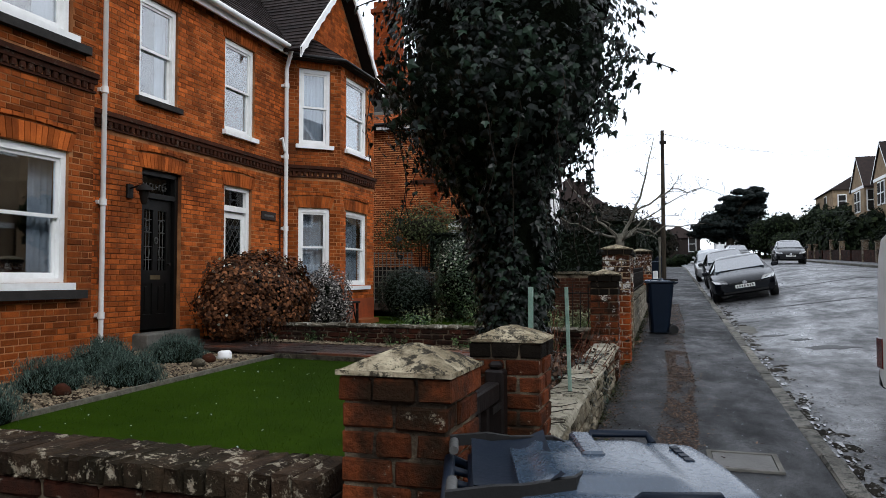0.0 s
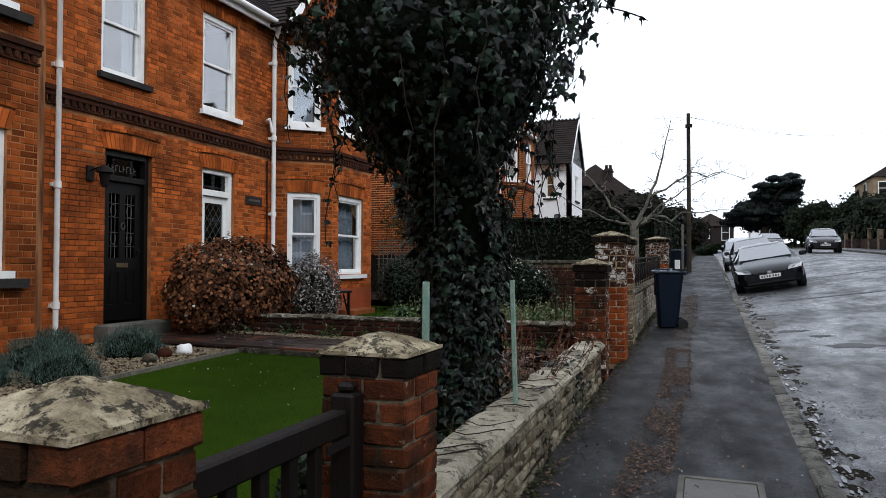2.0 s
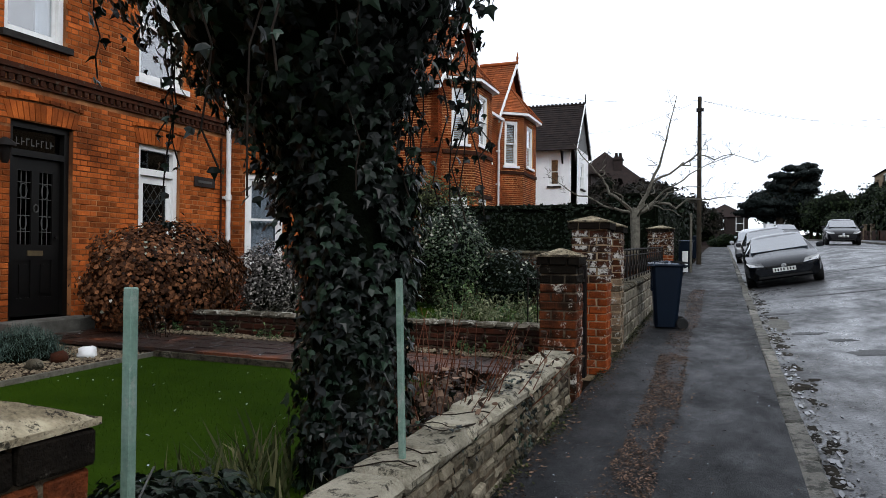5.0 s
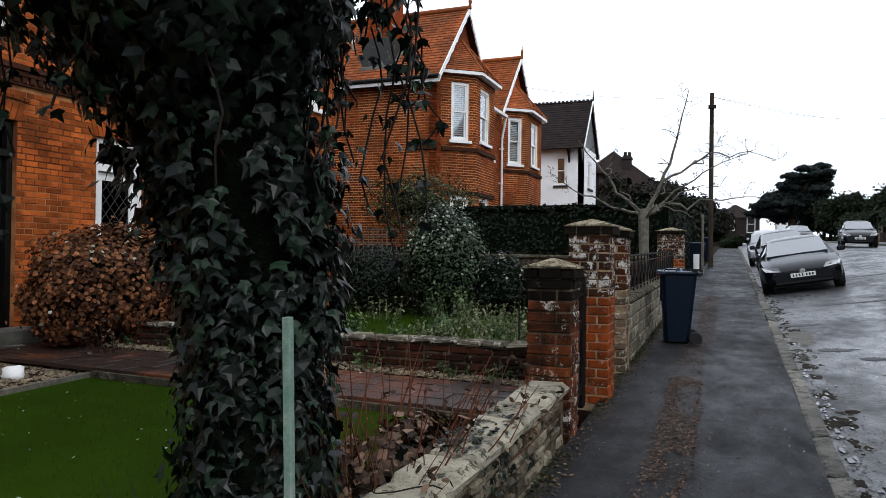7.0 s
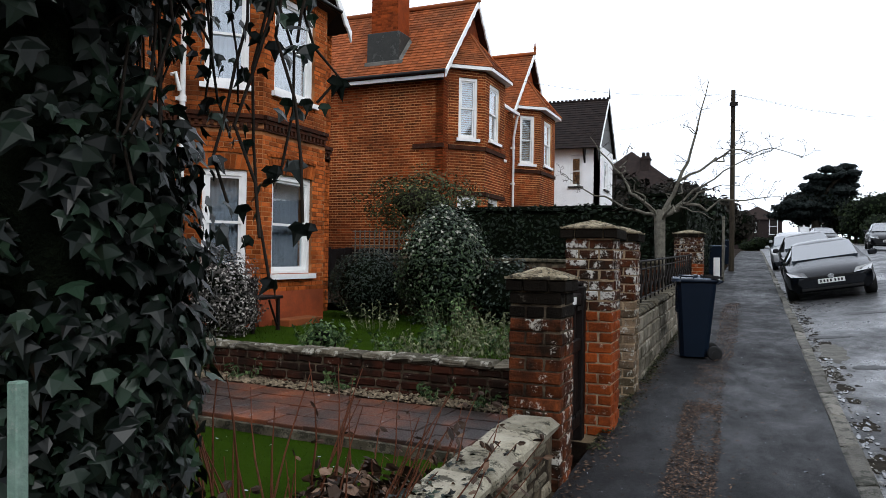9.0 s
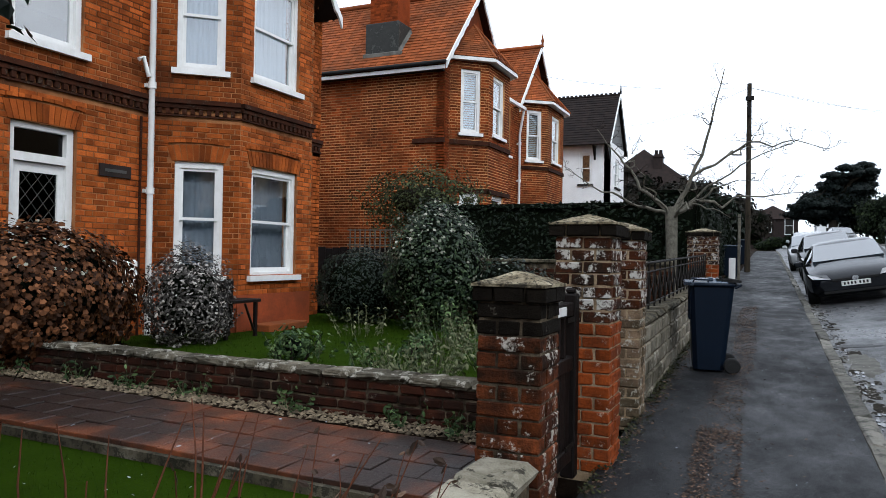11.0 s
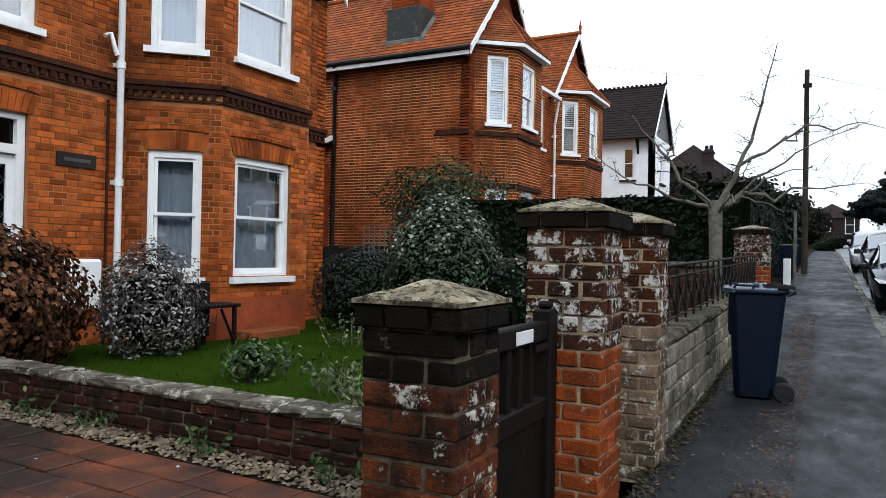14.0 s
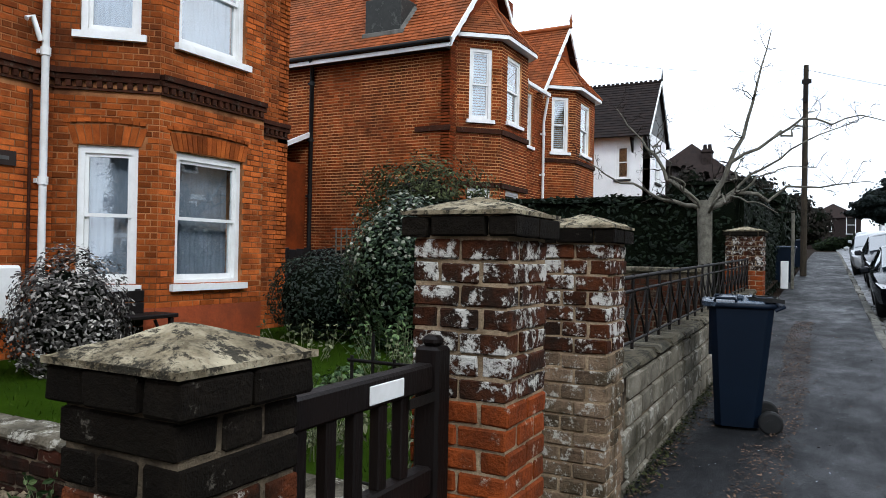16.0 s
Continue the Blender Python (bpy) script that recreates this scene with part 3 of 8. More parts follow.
def string_course(parent, o, u, n, a0, a1, z0=3.58):
    """The dark moulded brick band with a dentil row between the storeys."""
    for lo, hi, out in ((0.155, 0.22, 0.075), (0.09, 0.15, 0.05), (-0.02, 0.01, 0.03)):
        s = Shape()
        slab(s, o, u, n, a0, a1, z0 + lo, z0 + hi, -0.01, out)
        part("string_course", s, "brick_dark", parent, "dark weathered brick string course")
    if "me" not in dentil:
        dentil["me"] = Shape().box(-0.03, 0.03, -0.027, 0.027, -0.036, 0.036).mesh("dentil")
        dentil["me"].materials.append(M["brick_dark"])
    turn = Matrix.Rotation(math.atan2(u[1], u[0]), 4, "Z")
    for i in range(int((a1 - a0) / 0.11)):
        piece("dentil", dentil["me"], Matrix.Translation(uv(o, u, n, a0 + 0.05 + 0.11 * i, z0 + 0.05, 0.017)) @ turn, parent)


# ---- the near brick house with two bays ----
house = thing("brick_house", (-9, 12, 0.4), "two-storey orange brick terrace house with white sash windows", "house")
UY, NX = (0, 1), (1, 0)
MAIN = ((-7.5, 0), UY, NX)
main_holes = [(8.78, 9.68, 0.69, 3.15), (8.68, 9.54, 4.2, 5.75), (10.84, 11.70, 0.75, 3.15), (10.82, 11.76, 4.12, 5.78)]
arches = [(8.74, 9.72, 3.15, 3.42), (10.80, 11.74, 3.15, 3.42), (8.6, 9.6, 5.75, 5.98), (10.75, 11.82, 5.78, 6.0)]
band = [(0, 20, 3.56, 3.82)]
w = Shape()
panel(w, *MAIN, 7.2, 17.0, 0.1, 6.3, main_holes)
part("front_wall", w, "mortar", house)
NEAR_FIELD = (7.95, 8.78, 0.55, 3.05)
part("bricks", brick_skin(*MAIN, 7.2, 17.0, 0.3, 6.2, main_holes + band + [NEAR_FIELD] + arches + [(13.0, 16.2, 0, 9)]), "brick", house, "orange-red facing bricks", kind="stuff")
# Plain walls and floors added behind the windows, coloured as unlit rooms.
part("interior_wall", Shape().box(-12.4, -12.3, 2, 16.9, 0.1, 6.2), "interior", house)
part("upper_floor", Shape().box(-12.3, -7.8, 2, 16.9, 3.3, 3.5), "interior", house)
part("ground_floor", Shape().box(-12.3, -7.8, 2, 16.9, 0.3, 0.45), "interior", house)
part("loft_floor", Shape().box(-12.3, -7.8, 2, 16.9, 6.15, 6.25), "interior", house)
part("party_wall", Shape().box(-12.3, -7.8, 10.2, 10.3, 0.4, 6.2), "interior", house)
e = Shape()
panel(e, (-12.4, 17.0), (1, 0), (0, 1), 0, 4.9, 0.1, 6.3)
part("end_wall", e, "brick", house)
e = Shape()
panel(e, (-12.4, 2.0), (1, 0), (0, -1), 0, 5.0, 0.1, 6.3)
part("end_wall", e, "brick", house)

C = math.hypot(0.85, 0.77)
CANT = ((-7.5, 12.95), (0.85 / C, 0.77 / C), (0.77 / C, -0.85 / C))
CANT2 = ((-6.65, 15.5), (-0.85 / C, 0.77 / C), (0.77 / C, 0.85 / C))
BAY = ((-6.65, 0), UY, NX)
bay_holes = [(13.98, 15.10, 1.33, 2.95), (13.98, 15.10, 4.26, 5.86)]
cant_holes = [(0.26, 0.92, 1.33, 2.95), (0.26, 0.92, 4.26, 5.86)]
w = Shape()
panel(w, *BAY, 13.72, 15.5, 0.2, 6.15, bay_holes)
panel(w, *CANT, 0, C, 0.2, 6.15, cant_holes)
panel(w, *CANT2, 0, C, 0.2, 6.15, cant_holes)
part("bay_wall", w, "mortar", house)
bay_arch = [(13.9, 15.18, 2.95, 3.17), (13.9, 15.18, 5.86, 6.08)]
cant_arch = [(0.18, 1.0, 2.95, 3.17), (0.18, 1.0, 5.86, 6.08)]
part("bay_bricks", brick_skin(*BAY, 13.72, 15.5, 1.05, 6.1, bay_holes + band + bay_arch), "brick", house, kind="stuff")
part("bay_bricks", brick_skin(*CANT, 0.0, C, 1.05, 6.1, cant_holes + band + cant_arch), "brick", house, kind="stuff")
pl = Shape()
slab(pl, *BAY, 13.70, 15.5, 0.2, 1.05, -0.02, 0.012)
slab(pl, *CANT, 0.0, C, 0.2, 1.05, -0.02, 0.012)
part("painted_plinth", pl, surface("painted_red_plinth", (0.33, 0.07, 0.02), (0.27, 0.055, 0.018), 0.7, 3, 40, 0.2, spec=0.25, stain=(0.1, 0.03, 0.015), stain_amount=0.5), house, "smooth red painted plinth")
for z0, z1 in ((1.33, 2.95), (4.26, 5.86)):
    sash_window(house, *BAY, 13.98, 15.10, z0, z1)
    sash_window(house, *CANT, 0.26, 0.92, z0, z1)
    flat_arch(house, *BAY, 13.98, 15.10, z1)
    flat_arch(house, *CANT, 0.26, 0.92, z1)
for wall_, a0, a1 in ((MAIN, 7.6, 12.95), (BAY, 13.72, 15.5), (CANT, 0, C), (MAIN, 16.2, 17.0)):
    string_course(house, *wall_, a0, a1, 3.6)

BAY0 = ((-6.8, 0), UY, NX)
bay0_holes = [(5.55, 6.72, 1.45, 3.0), (5.55, 6.74, 4.4, 5.95)]
C0 = math.hypot(0.7, 0.7)
w = Shape()
panel(w, *BAY0, 2.0, 7.1, 0.1, 6.3, bay0_holes)
panel(w, (-6.8, 7.1), (-0.7 / C0, 0.7 / C0), (0.7 / C0, 0.7 / C0), 0, C0, 0.1, 6.3)
part("near_bay_wall", w, "mortar", house)
part("near_bay_bricks", brick_skin(*BAY0, 4.0, 7.1, 0.4, 6.2, bay0_holes + [(0, 20, 3.78, 4.02), (5.5, 6.78, 3.0, 3.24)]), "brick", house, kind="stuff")
string_course(house, *BAY0, 4.0, 7.1, 3.8)
flat_arch(house, *BAY0, 5.55, 6.72, 3.0)
for z0, z1 in ((1.45, 3.0), (4.4, 5.95)):
    sash_window(house, *BAY0, 5.55, 6.72, z0, z1, "white" if z0 < 2 else "white", "one")
    s = Shape()
    slab(s, *BAY0, 5.45, 6.95, z0 - 0.19, z0 - 0.09, -0.05, 0.1)
    part("stone_sill", s, "sill", house)
sash_window(house, *MAIN, 8.68, 9.54, 4.2, 5.75, "sill", "one")
sash_window(house, *MAIN, 10.82, 11.76, 4.12, 5.78, "white", None)
flat_arch(house, *MAIN, 8.68, 9.54, 5.75)
flat_arch(house, *MAIN, 10.82, 11.76, 5.78)
flat_arch(house, *MAIN, 8.78, 9.68, 3.15)
flat_arch(house, *MAIN, 10.84, 11.70, 3.15)

# ---- front boundary: piers ----
pier_bricks = {}


def pier(at, size, top, style, label, base=None, courses_dark=2, cap_h=0.15, over=0.02):
    """A brick gate pier of single bricks under a pyramid stone cap. at: centre; size: width; top: apex height."""
    x, y = at
    z0 = street_z(y) - 0.1 if base is None else base
    ob = thing("gate_pier", (x, y, z0), label, "gate pier")
    zb = top - cap_h
    core = size / 2 - 0.010
    part("core", Shape().box(x - core, x + core, y - core, y + core, z0, zb - 0.001), "mortar_cream" if style in ("orange", "grey") else "mortar_dark", ob, "crumbling pale mortar")
    course = 0.078
    k = int((zb - z0) / course)
    kinds = {"weathered": "brick_piece", "orange": "brick_orange", "grey": "brick_grey", "aged": "brick_aged"}
    r = random.Random(int(y * 10))
    for i in range(k):
        zc = zb - (i + 0.5) * course
        # The topmost courses take the near-black colour.
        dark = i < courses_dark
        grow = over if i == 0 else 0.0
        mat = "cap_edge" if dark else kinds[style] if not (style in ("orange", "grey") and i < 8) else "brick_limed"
        full = size + 2 * grow
        for side in range(4):
            ang = side * math.pi / 2
            first = (i + side) % 2 == 0
            run = full - (0 if first else 0.212)
            nb = max(1, round(run / 0.22))
            wlen = run / nb - 0.011
            for b in range(nb):
                key = (round(wlen, 3), mat, r.randint(0, 2))
                if key not in pier_bricks:
                    pier_bricks[key] = brick_mesh(0.1, wlen, course - 0.010, mat, 0.006, len(pier_bricks) * 7)
                a = -run / 2 + run * (b + 0.5) / nb
                m = Matrix.Translation((x, y, zc)) @ Matrix.Rotation(ang, 4, "Z") @ Matrix.Translation((full / 2 - 0.05 + r.uniform(-0.002, 0.003), a, r.uniform(-0.002, 0.002)))
                piece("brick", pier_bricks[key], m, ob)
    h = size / 2 + over + 0.004
    c = Shape()
    nseg = 11
    vs, fs = [], []
    for j in range(nseg + 1):
        for i in range(nseg + 1):
            px, py = -h + 2 * h * i / nseg, -h + 2 * h * j / nseg
            edge = max(abs(px), abs(py)) / h
            zz = 0.012 + (cap_h - 0.02) * max(0.0, 1 - edge) ** 0.95 + 0.007 * noise.noise((px * 14 + x, py * 14 + y, 0)) + 0.004 * noise.noise((px * 38 + x, py * 38 + y, 2)) - (0.006 if edge > 0.99 else 0.0)
            vs.append((x + px, y + py, zb + zz))
    fs = [(j * (nseg + 1) + i, j * (nseg + 1) + i + 1, (j + 1) * (nseg + 1) + i + 1, (j + 1) * (nseg + 1) + i) for j in range(nseg) for i in range(nseg)]
    c.add(vs, fs, False)
    ring = [(x - h, y - h), (x + h, y - h), (x + h, y + h), (x - h, y + h)]
    for q in range(4):
        p0, p1 = ring[q], ring[(q + 1) % 4]
        c.add([(p0[0], p0[1], zb), (p1[0], p1[1], zb), (p1[0], p1[1], zb + 0.014), (p0[0], p0[1], zb + 0.014)], [(0, 1, 2, 3)])
    part("cap", c, "cap", ob, "pyramid stone cap speckled with pale lichen")
    return ob


pier((-0.76, 2.08), 0.33, 1.315, "aged", "weathered red brick gate pier with a lichened pyramid cap", courses_dark=0, cap_h=0.095, over=0.008)
pier((-0.75, 3.46), 0.33, 1.285, "aged", "weathered red brick gate pier at the low stone wall", courses_dark=1, cap_h=0.085, over=0.008)
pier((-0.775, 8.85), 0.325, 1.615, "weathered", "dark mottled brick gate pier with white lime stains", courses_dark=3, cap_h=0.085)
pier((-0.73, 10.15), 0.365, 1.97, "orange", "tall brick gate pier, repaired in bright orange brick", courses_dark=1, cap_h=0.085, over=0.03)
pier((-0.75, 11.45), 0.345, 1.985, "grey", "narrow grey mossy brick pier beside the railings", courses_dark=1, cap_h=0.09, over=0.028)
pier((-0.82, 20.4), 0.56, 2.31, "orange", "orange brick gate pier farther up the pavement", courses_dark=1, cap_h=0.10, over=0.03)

# ---- low walls ----
def low_wall(name, p, q, thick, top, base, label, material, coping_mat, courses=0.1, piece_len=0.3, coping_h=0.09, coping_len=0.45, overhang=0.02, rough=0.012, piece_name="stone", core="mortar_dark", edge=0.011, uneven=0.15):
    """A low wall of single pieces under coping, from p to q; top and base are heights at both ends."""
    px, py = p
    d = Vector((q[0] - px, q[1] - py, 0))
    L = d.length
    ang = math.atan2(d.y, d.x)
    ob = thing(name, ((px + q[0]) / 2, (py + q[1]) / 2, base[0]), label, "wall")
    inner = thick / 2 - 0.02
    u = d.normalized()
    nrm = Vector((-u.y, u.x, 0))
    s = Shape()
    vs = []
    for a, t, b in ((0, top[0], base[0]), (L, top[1], base[1])):
        for sd in (-1, 1):
            for z in (b, t - coping_h - 0.002):
                vs.append(Vector((px, py, 0)) + u * a + nrm * sd * inner + Vector((0, 0, z)))
    s.add(vs, [(0, 1, 3, 2), (4, 6, 7, 5), (0, 4, 5, 1), (2, 3, 7, 6), (1, 5, 7, 3), (0, 2, 6, 4)])
    part("core", s, core, ob, "dark recessed mortar")
    r = random.Random(int(py * 100 + L * 10))
    pool = []
    for k in range(8):
        b = brick_mesh(piece_len * r.uniform(0.7, 1.2) - 0.012, 0.07, courses * r.uniform(1.0 - uneven, 1.0) - 0.01, material, edge, k + int(L * 7))
        pool.append((b, max(v.co.x for v in b.vertices) * 2 + 0.012))
    tilt = math.atan2(top[1] - top[0], L)
    for sd in (-1, 1):
        rows = int((min(top[0] - base[0], top[1] - base[1]) - coping_h + 0.12) / courses)
        for i in range(rows):
            a = r.uniform(-0.2, 0)
            while a < L - 0.02:
                b, bl = r.choice(pool)
                c = a + bl / 2
                if c - bl / 2 > -0.02 and c + bl / 2 < L + 0.02:
                    tz = top[0] + (top[1] - top[0]) * c / L - coping_h - (i + 0.5) * courses
                    pos = Vector((px, py, tz)) + u * c + nrm * sd * (thick / 2 - 0.035 + r.uniform(-rough, rough * 0.6))
                    piece(piece_name, b, Matrix.Translation(pos) @ Matrix.Rotation(ang, 4, "Z") @ Matrix.Rotation(-tilt, 4, "Y") @ Matrix.Rotation(r.uniform(-0.02, 0.02), 4, "Y"), ob)
                a += bl
    cop = []
    for k in range(6):
        sh = Shape().cbox(-coping_len / 2 + 0.004, coping_len / 2 - 0.004, -thick / 2 - overhang, thick / 2 + overhang, -coping_h / 2, coping_h / 2, min(0.034, coping_h * 0.36, coping_len * 0.09))
        sh.v = [(x + r.uniform(-0.012, 0.012) * min(1, coping_len * 2), y + r.uniform(-0.012, 0.012), z + (r.uniform(-0.008, 0.010) if z > 0 else 0)) for x, y, z in sh.v]
        me = sh.mesh("coping")
        me.materials.append(M[coping_mat])
        cop.append(me)
    nC = max(1, round(L / coping_len))
    for i in range(nC):
        c = (i + 0.5) * L / nC
        tz = top[0] + (top[1] - top[0]) * c / L - coping_h / 2
        piece("coping_stone", r.choice(cop), Matrix.Translation(Vector((px, py, tz)) + u * c) @ Matrix.Rotation(ang, 4, "Z") @ Matrix.Rotation(-tilt, 4, "Y") @ Matrix.Rotation(r.uniform(-0.015, 0.015), 4, "X"), ob)
    return ob


low_wall("stone_wall", (-0.76, 3.66), (-0.76, 8.68), 0.24, (0.62, 0.73), (0.02, 0.2), "low rubble stone wall with mossy pale coping", "stone", "coping_pale", 0.085, 0.20, 0.095, 0.40, 0.025, 0.022, core="mortar_dark", edge=0.012, uneven=0.24)
low_wall("garden_wall", (-1.02, 2.08), (-7.4, 2.08), 0.25, (0.9, 0.9), (0.0, 0.0), "low brick garden wall with lichened brick-on-edge coping", "brick_shaded", "coping_dark", 0.078, 0.225, 0.085, 0.078, 0.015, 0.006, "brick")
low_wall("dividing_wall", (-1.02, 10.15), (-7.1, 10.15), 0.22, (0.8, 0.8), (0.2, 0.25), "low dark brick dividing wall with pale mossy coping", "brick_shaded", "coping_mixed", 0.078, 0.225, 0.05, 0.24, 0.02, 0.006, "brick")
low_wall("railing_wall", (-0.76, 11.65), (-0.76, 20.15), 0.26, (1.14, 1.30), (0.25, 0.55), "low grey stone block wall under iron railings", "block_grey", "coping", 0.15, 0.42, 0.07, 0.5, 0.015, 0.005, "block")

# ---- front doors, gutters and roof of the near house ----
M["leaded"] = glass_material("leaded_door_glass", (0.12, 0.15, 0.20), 0.03)
door = thing("door_1", (-7.6, 9.23, 0.69), "black panelled front door with leaded glass panes", "front door", kind="structure")
d = Shape()
slab(d, *MAIN, 8.79, 8.86, 0.69, 3.15, -0.20, -0.06)
slab(d, *MAIN, 9.60, 9.67, 0.69, 3.15, -0.20, -0.06)
slab(d, *MAIN, 8.86, 9.60, 3.07, 3.15, -0.20, -0.06)
slab(d, *MAIN, 8.86, 9.60, 2.72, 2.80, -0.20, -0.06)
part("door_frame", d, "black_paint", door)
d = Shape()
slab(d, *MAIN, 8.87, 9.59, 0.72, 0.95, -0.17, -0.12)
slab(d, *MAIN, 8.87, 9.59, 1.42, 1.62, -0.17, -0.12)
slab(d, *MAIN, 8.87, 9.59, 2.55, 2.71, -0.17, -0.12)
for a in (8.87, 9.175, 9.48):
    slab(d, *MAIN, a, a + 0.11, 0.95, 1.42, -0.17, -0.12)
    slab(d, *MAIN, a, a + 0.11, 1.62, 2.55, -0.17, -0.12)
for a in (8.98, 9.285):
    slab(d, *MAIN, a, a + 0.195, 0.95, 1.42, -0.16, -0.14)
    slab(d, *MAIN, a + 0.04, a + 0.155, 1.0, 1.37, -0.15, -0.125)
leaf_ = part("door_leaf", d, "black_paint", door, "black painted panelled door leaf")
for a in (8.98, 9.285):
    g = Shape()
    slab(g, *MAIN, a, a + 0.195, 1.62, 2.55, -0.152, -0.146)
    part("pane", g, "leaded", leaf_, "dark stained glass pane")
    c = Shape()
    for k in (0.06, 0.13):
        slab(c, *MAIN, a + k, a + k + 0.009, 1.62, 2.55, -0.146, -0.140)
    for z in (1.78, 1.98, 2.2, 2.4):
        slab(c, *MAIN, a, a + 0.195, z, z + 0.009, -0.146, -0.140)
    for zc in (1.9, 2.3):
        c.tube([uv(*MAIN, a + 0.0975 + 0.05 * math.cos(t_ * 0.524), zc + 0.09 * math.sin(t_ * 0.524), -0.141) for t_ in range(13)], 0.005, 5)
    part("lead_came", c, M["lead"], leaf_, "grey lead strips")
g = Shape()
slab(g, *MAIN, 8.86, 9.60, 2.80, 3.07, -0.152, -0.146)
part("fanlight", g, "leaded", door, "dark glass fanlight")
b = Shape()
slab(b, *MAIN, 9.12, 9.34, 1.48, 1.545, -0.12, -0.108)
part("letter_box", b, surface("brass_plate", (0.25, 0.19, 0.10), (0.18, 0.14, 0.08), 0.4, 8, 60, 0.1, metal=0.8), leaf_, "dull brass letter box")
b = Shape()
b.tube([uv(*MAIN, 9.52, 1.72, -0.12), uv(*MAIN, 9.52, 1.72, -0.07)], [0.012, 0.03], 10)
part("door_knob", b, "iron", leaf_)
b = Shape()
b.tube([uv(*MAIN, 9.23 + 0.035 * math.cos(t_ * 0.785), 2.08 + 0.05 * math.sin(t_ * 0.785), -0.105) for t_ in range(9)], 0.009, 6)
part("knocker", b, "lead", leaf_, "pale ring knocker")

# unreadable gilt house name on the fanlight
b = Shape()
for k in range(8):
    a = 8.97 + 0.07 * k
    slab(b, *MAIN, a, a + 0.012, 2.87, 2.96, -0.146, -0.142)
    slab(b, *MAIN, a + 0.012, a + 0.045, 2.87 + 0.039 * (k % 3), 2.883 + 0.039 * (k % 3), -0.146, -0.142)
part("lettering_bar", b, "lead", door, "pale unreadable lettering")

step = thing("door_step", (-7.25, 9.23, 0.4), "worn grey stone doorstep below the black door", "doorstep")
part("upper_step", Shape().cbox(-7.72, -7.22, 8.62, 9.84, 0.3, 0.69, 0.02), "concrete", step)
part("lower_step", Shape().cbox(-7.22, -6.92, 8.62, 9.84, 0.25, 0.52, 0.02), "concrete", step)

door2 = thing("door_2", (-7.6, 11.27, 0.75), "white framed door with dark diamond-leaded glass", "front door", kind="structure")
d = Shape()
slab(d, *MAIN, 10.85, 10.92, 0.75, 3.15, -0.18, -0.05)
slab(d, *MAIN, 11.60, 11.69, 0.75, 3.15, -0.18, -0.05)
slab(d, *MAIN, 10.92, 11.60, 3.08, 3.15, -0.18, -0.05)
slab(d, *MAIN, 10.92, 11.60, 2.70, 2.80, -0.18, -0.05)
part("door_frame", d, "white", door2, "white painted door frame")
d = Shape()
slab(d, *MAIN, 10.93, 11.03, 0.78, 2.69, -0.15, -0.10)
slab(d, *MAIN, 11.52, 11.60, 0.78, 2.69, -0.15, -0.10)
slab(d, *MAIN, 11.03, 11.52, 2.58, 2.69, -0.15, -0.10)
slab(d, *MAIN, 11.03, 11.52, 0.78, 1.25, -0.15, -0.10)
leaf2 = part("door_leaf", d, "white", door2)
g = Shape()
slab(g, *MAIN, 11.03, 11.52, 1.25, 2.58, -0.13, -0.124)
part("pane", g, "leaded", leaf2, "dark leaded glass pane")
g = Shape()
slab(g, *MAIN, 10.92, 11.60, 2.80, 3.08, -0.13, -0.124)
part("fanlight", g, "leaded", door2, "dark glass fanlight")
c = Shape()
for k in range(-3, 8):
    a, z = 11.03, 1.25 + 0.19 * k
    z2 = z + 0.19 * 3.2
    for za, zb in ((z, z2), (z2, z)):
        p0, p1 = Vector((0.0, za)), Vector((0.49, zb))
        t0, t1 = 0.0, 1.0
        dz = p1.y - p0.y
        lo, hi = sorted(((1.25 - p0.y) / dz, (2.58 - p0.y) / dz))
        t0, t1 = max(0, lo), min(1, hi)
        if t1 > t0:
            c.tube([uv(*MAIN, a + 0.49 * t0, p0.y + dz * t0, -0.121), uv(*MAIN, a + 0.49 * t1, p0.y + dz * t1, -0.121)], 0.004, 4, False)
part("lead_came", c, "lead", leaf2, "grey diamond lead strips")
solo("door_step", Shape().cbox(-7.7, -7.1, 10.75, 11.8, 0.3, 0.75, 0.02), "concrete", "worn grey stone step below the white door", "doorstep")


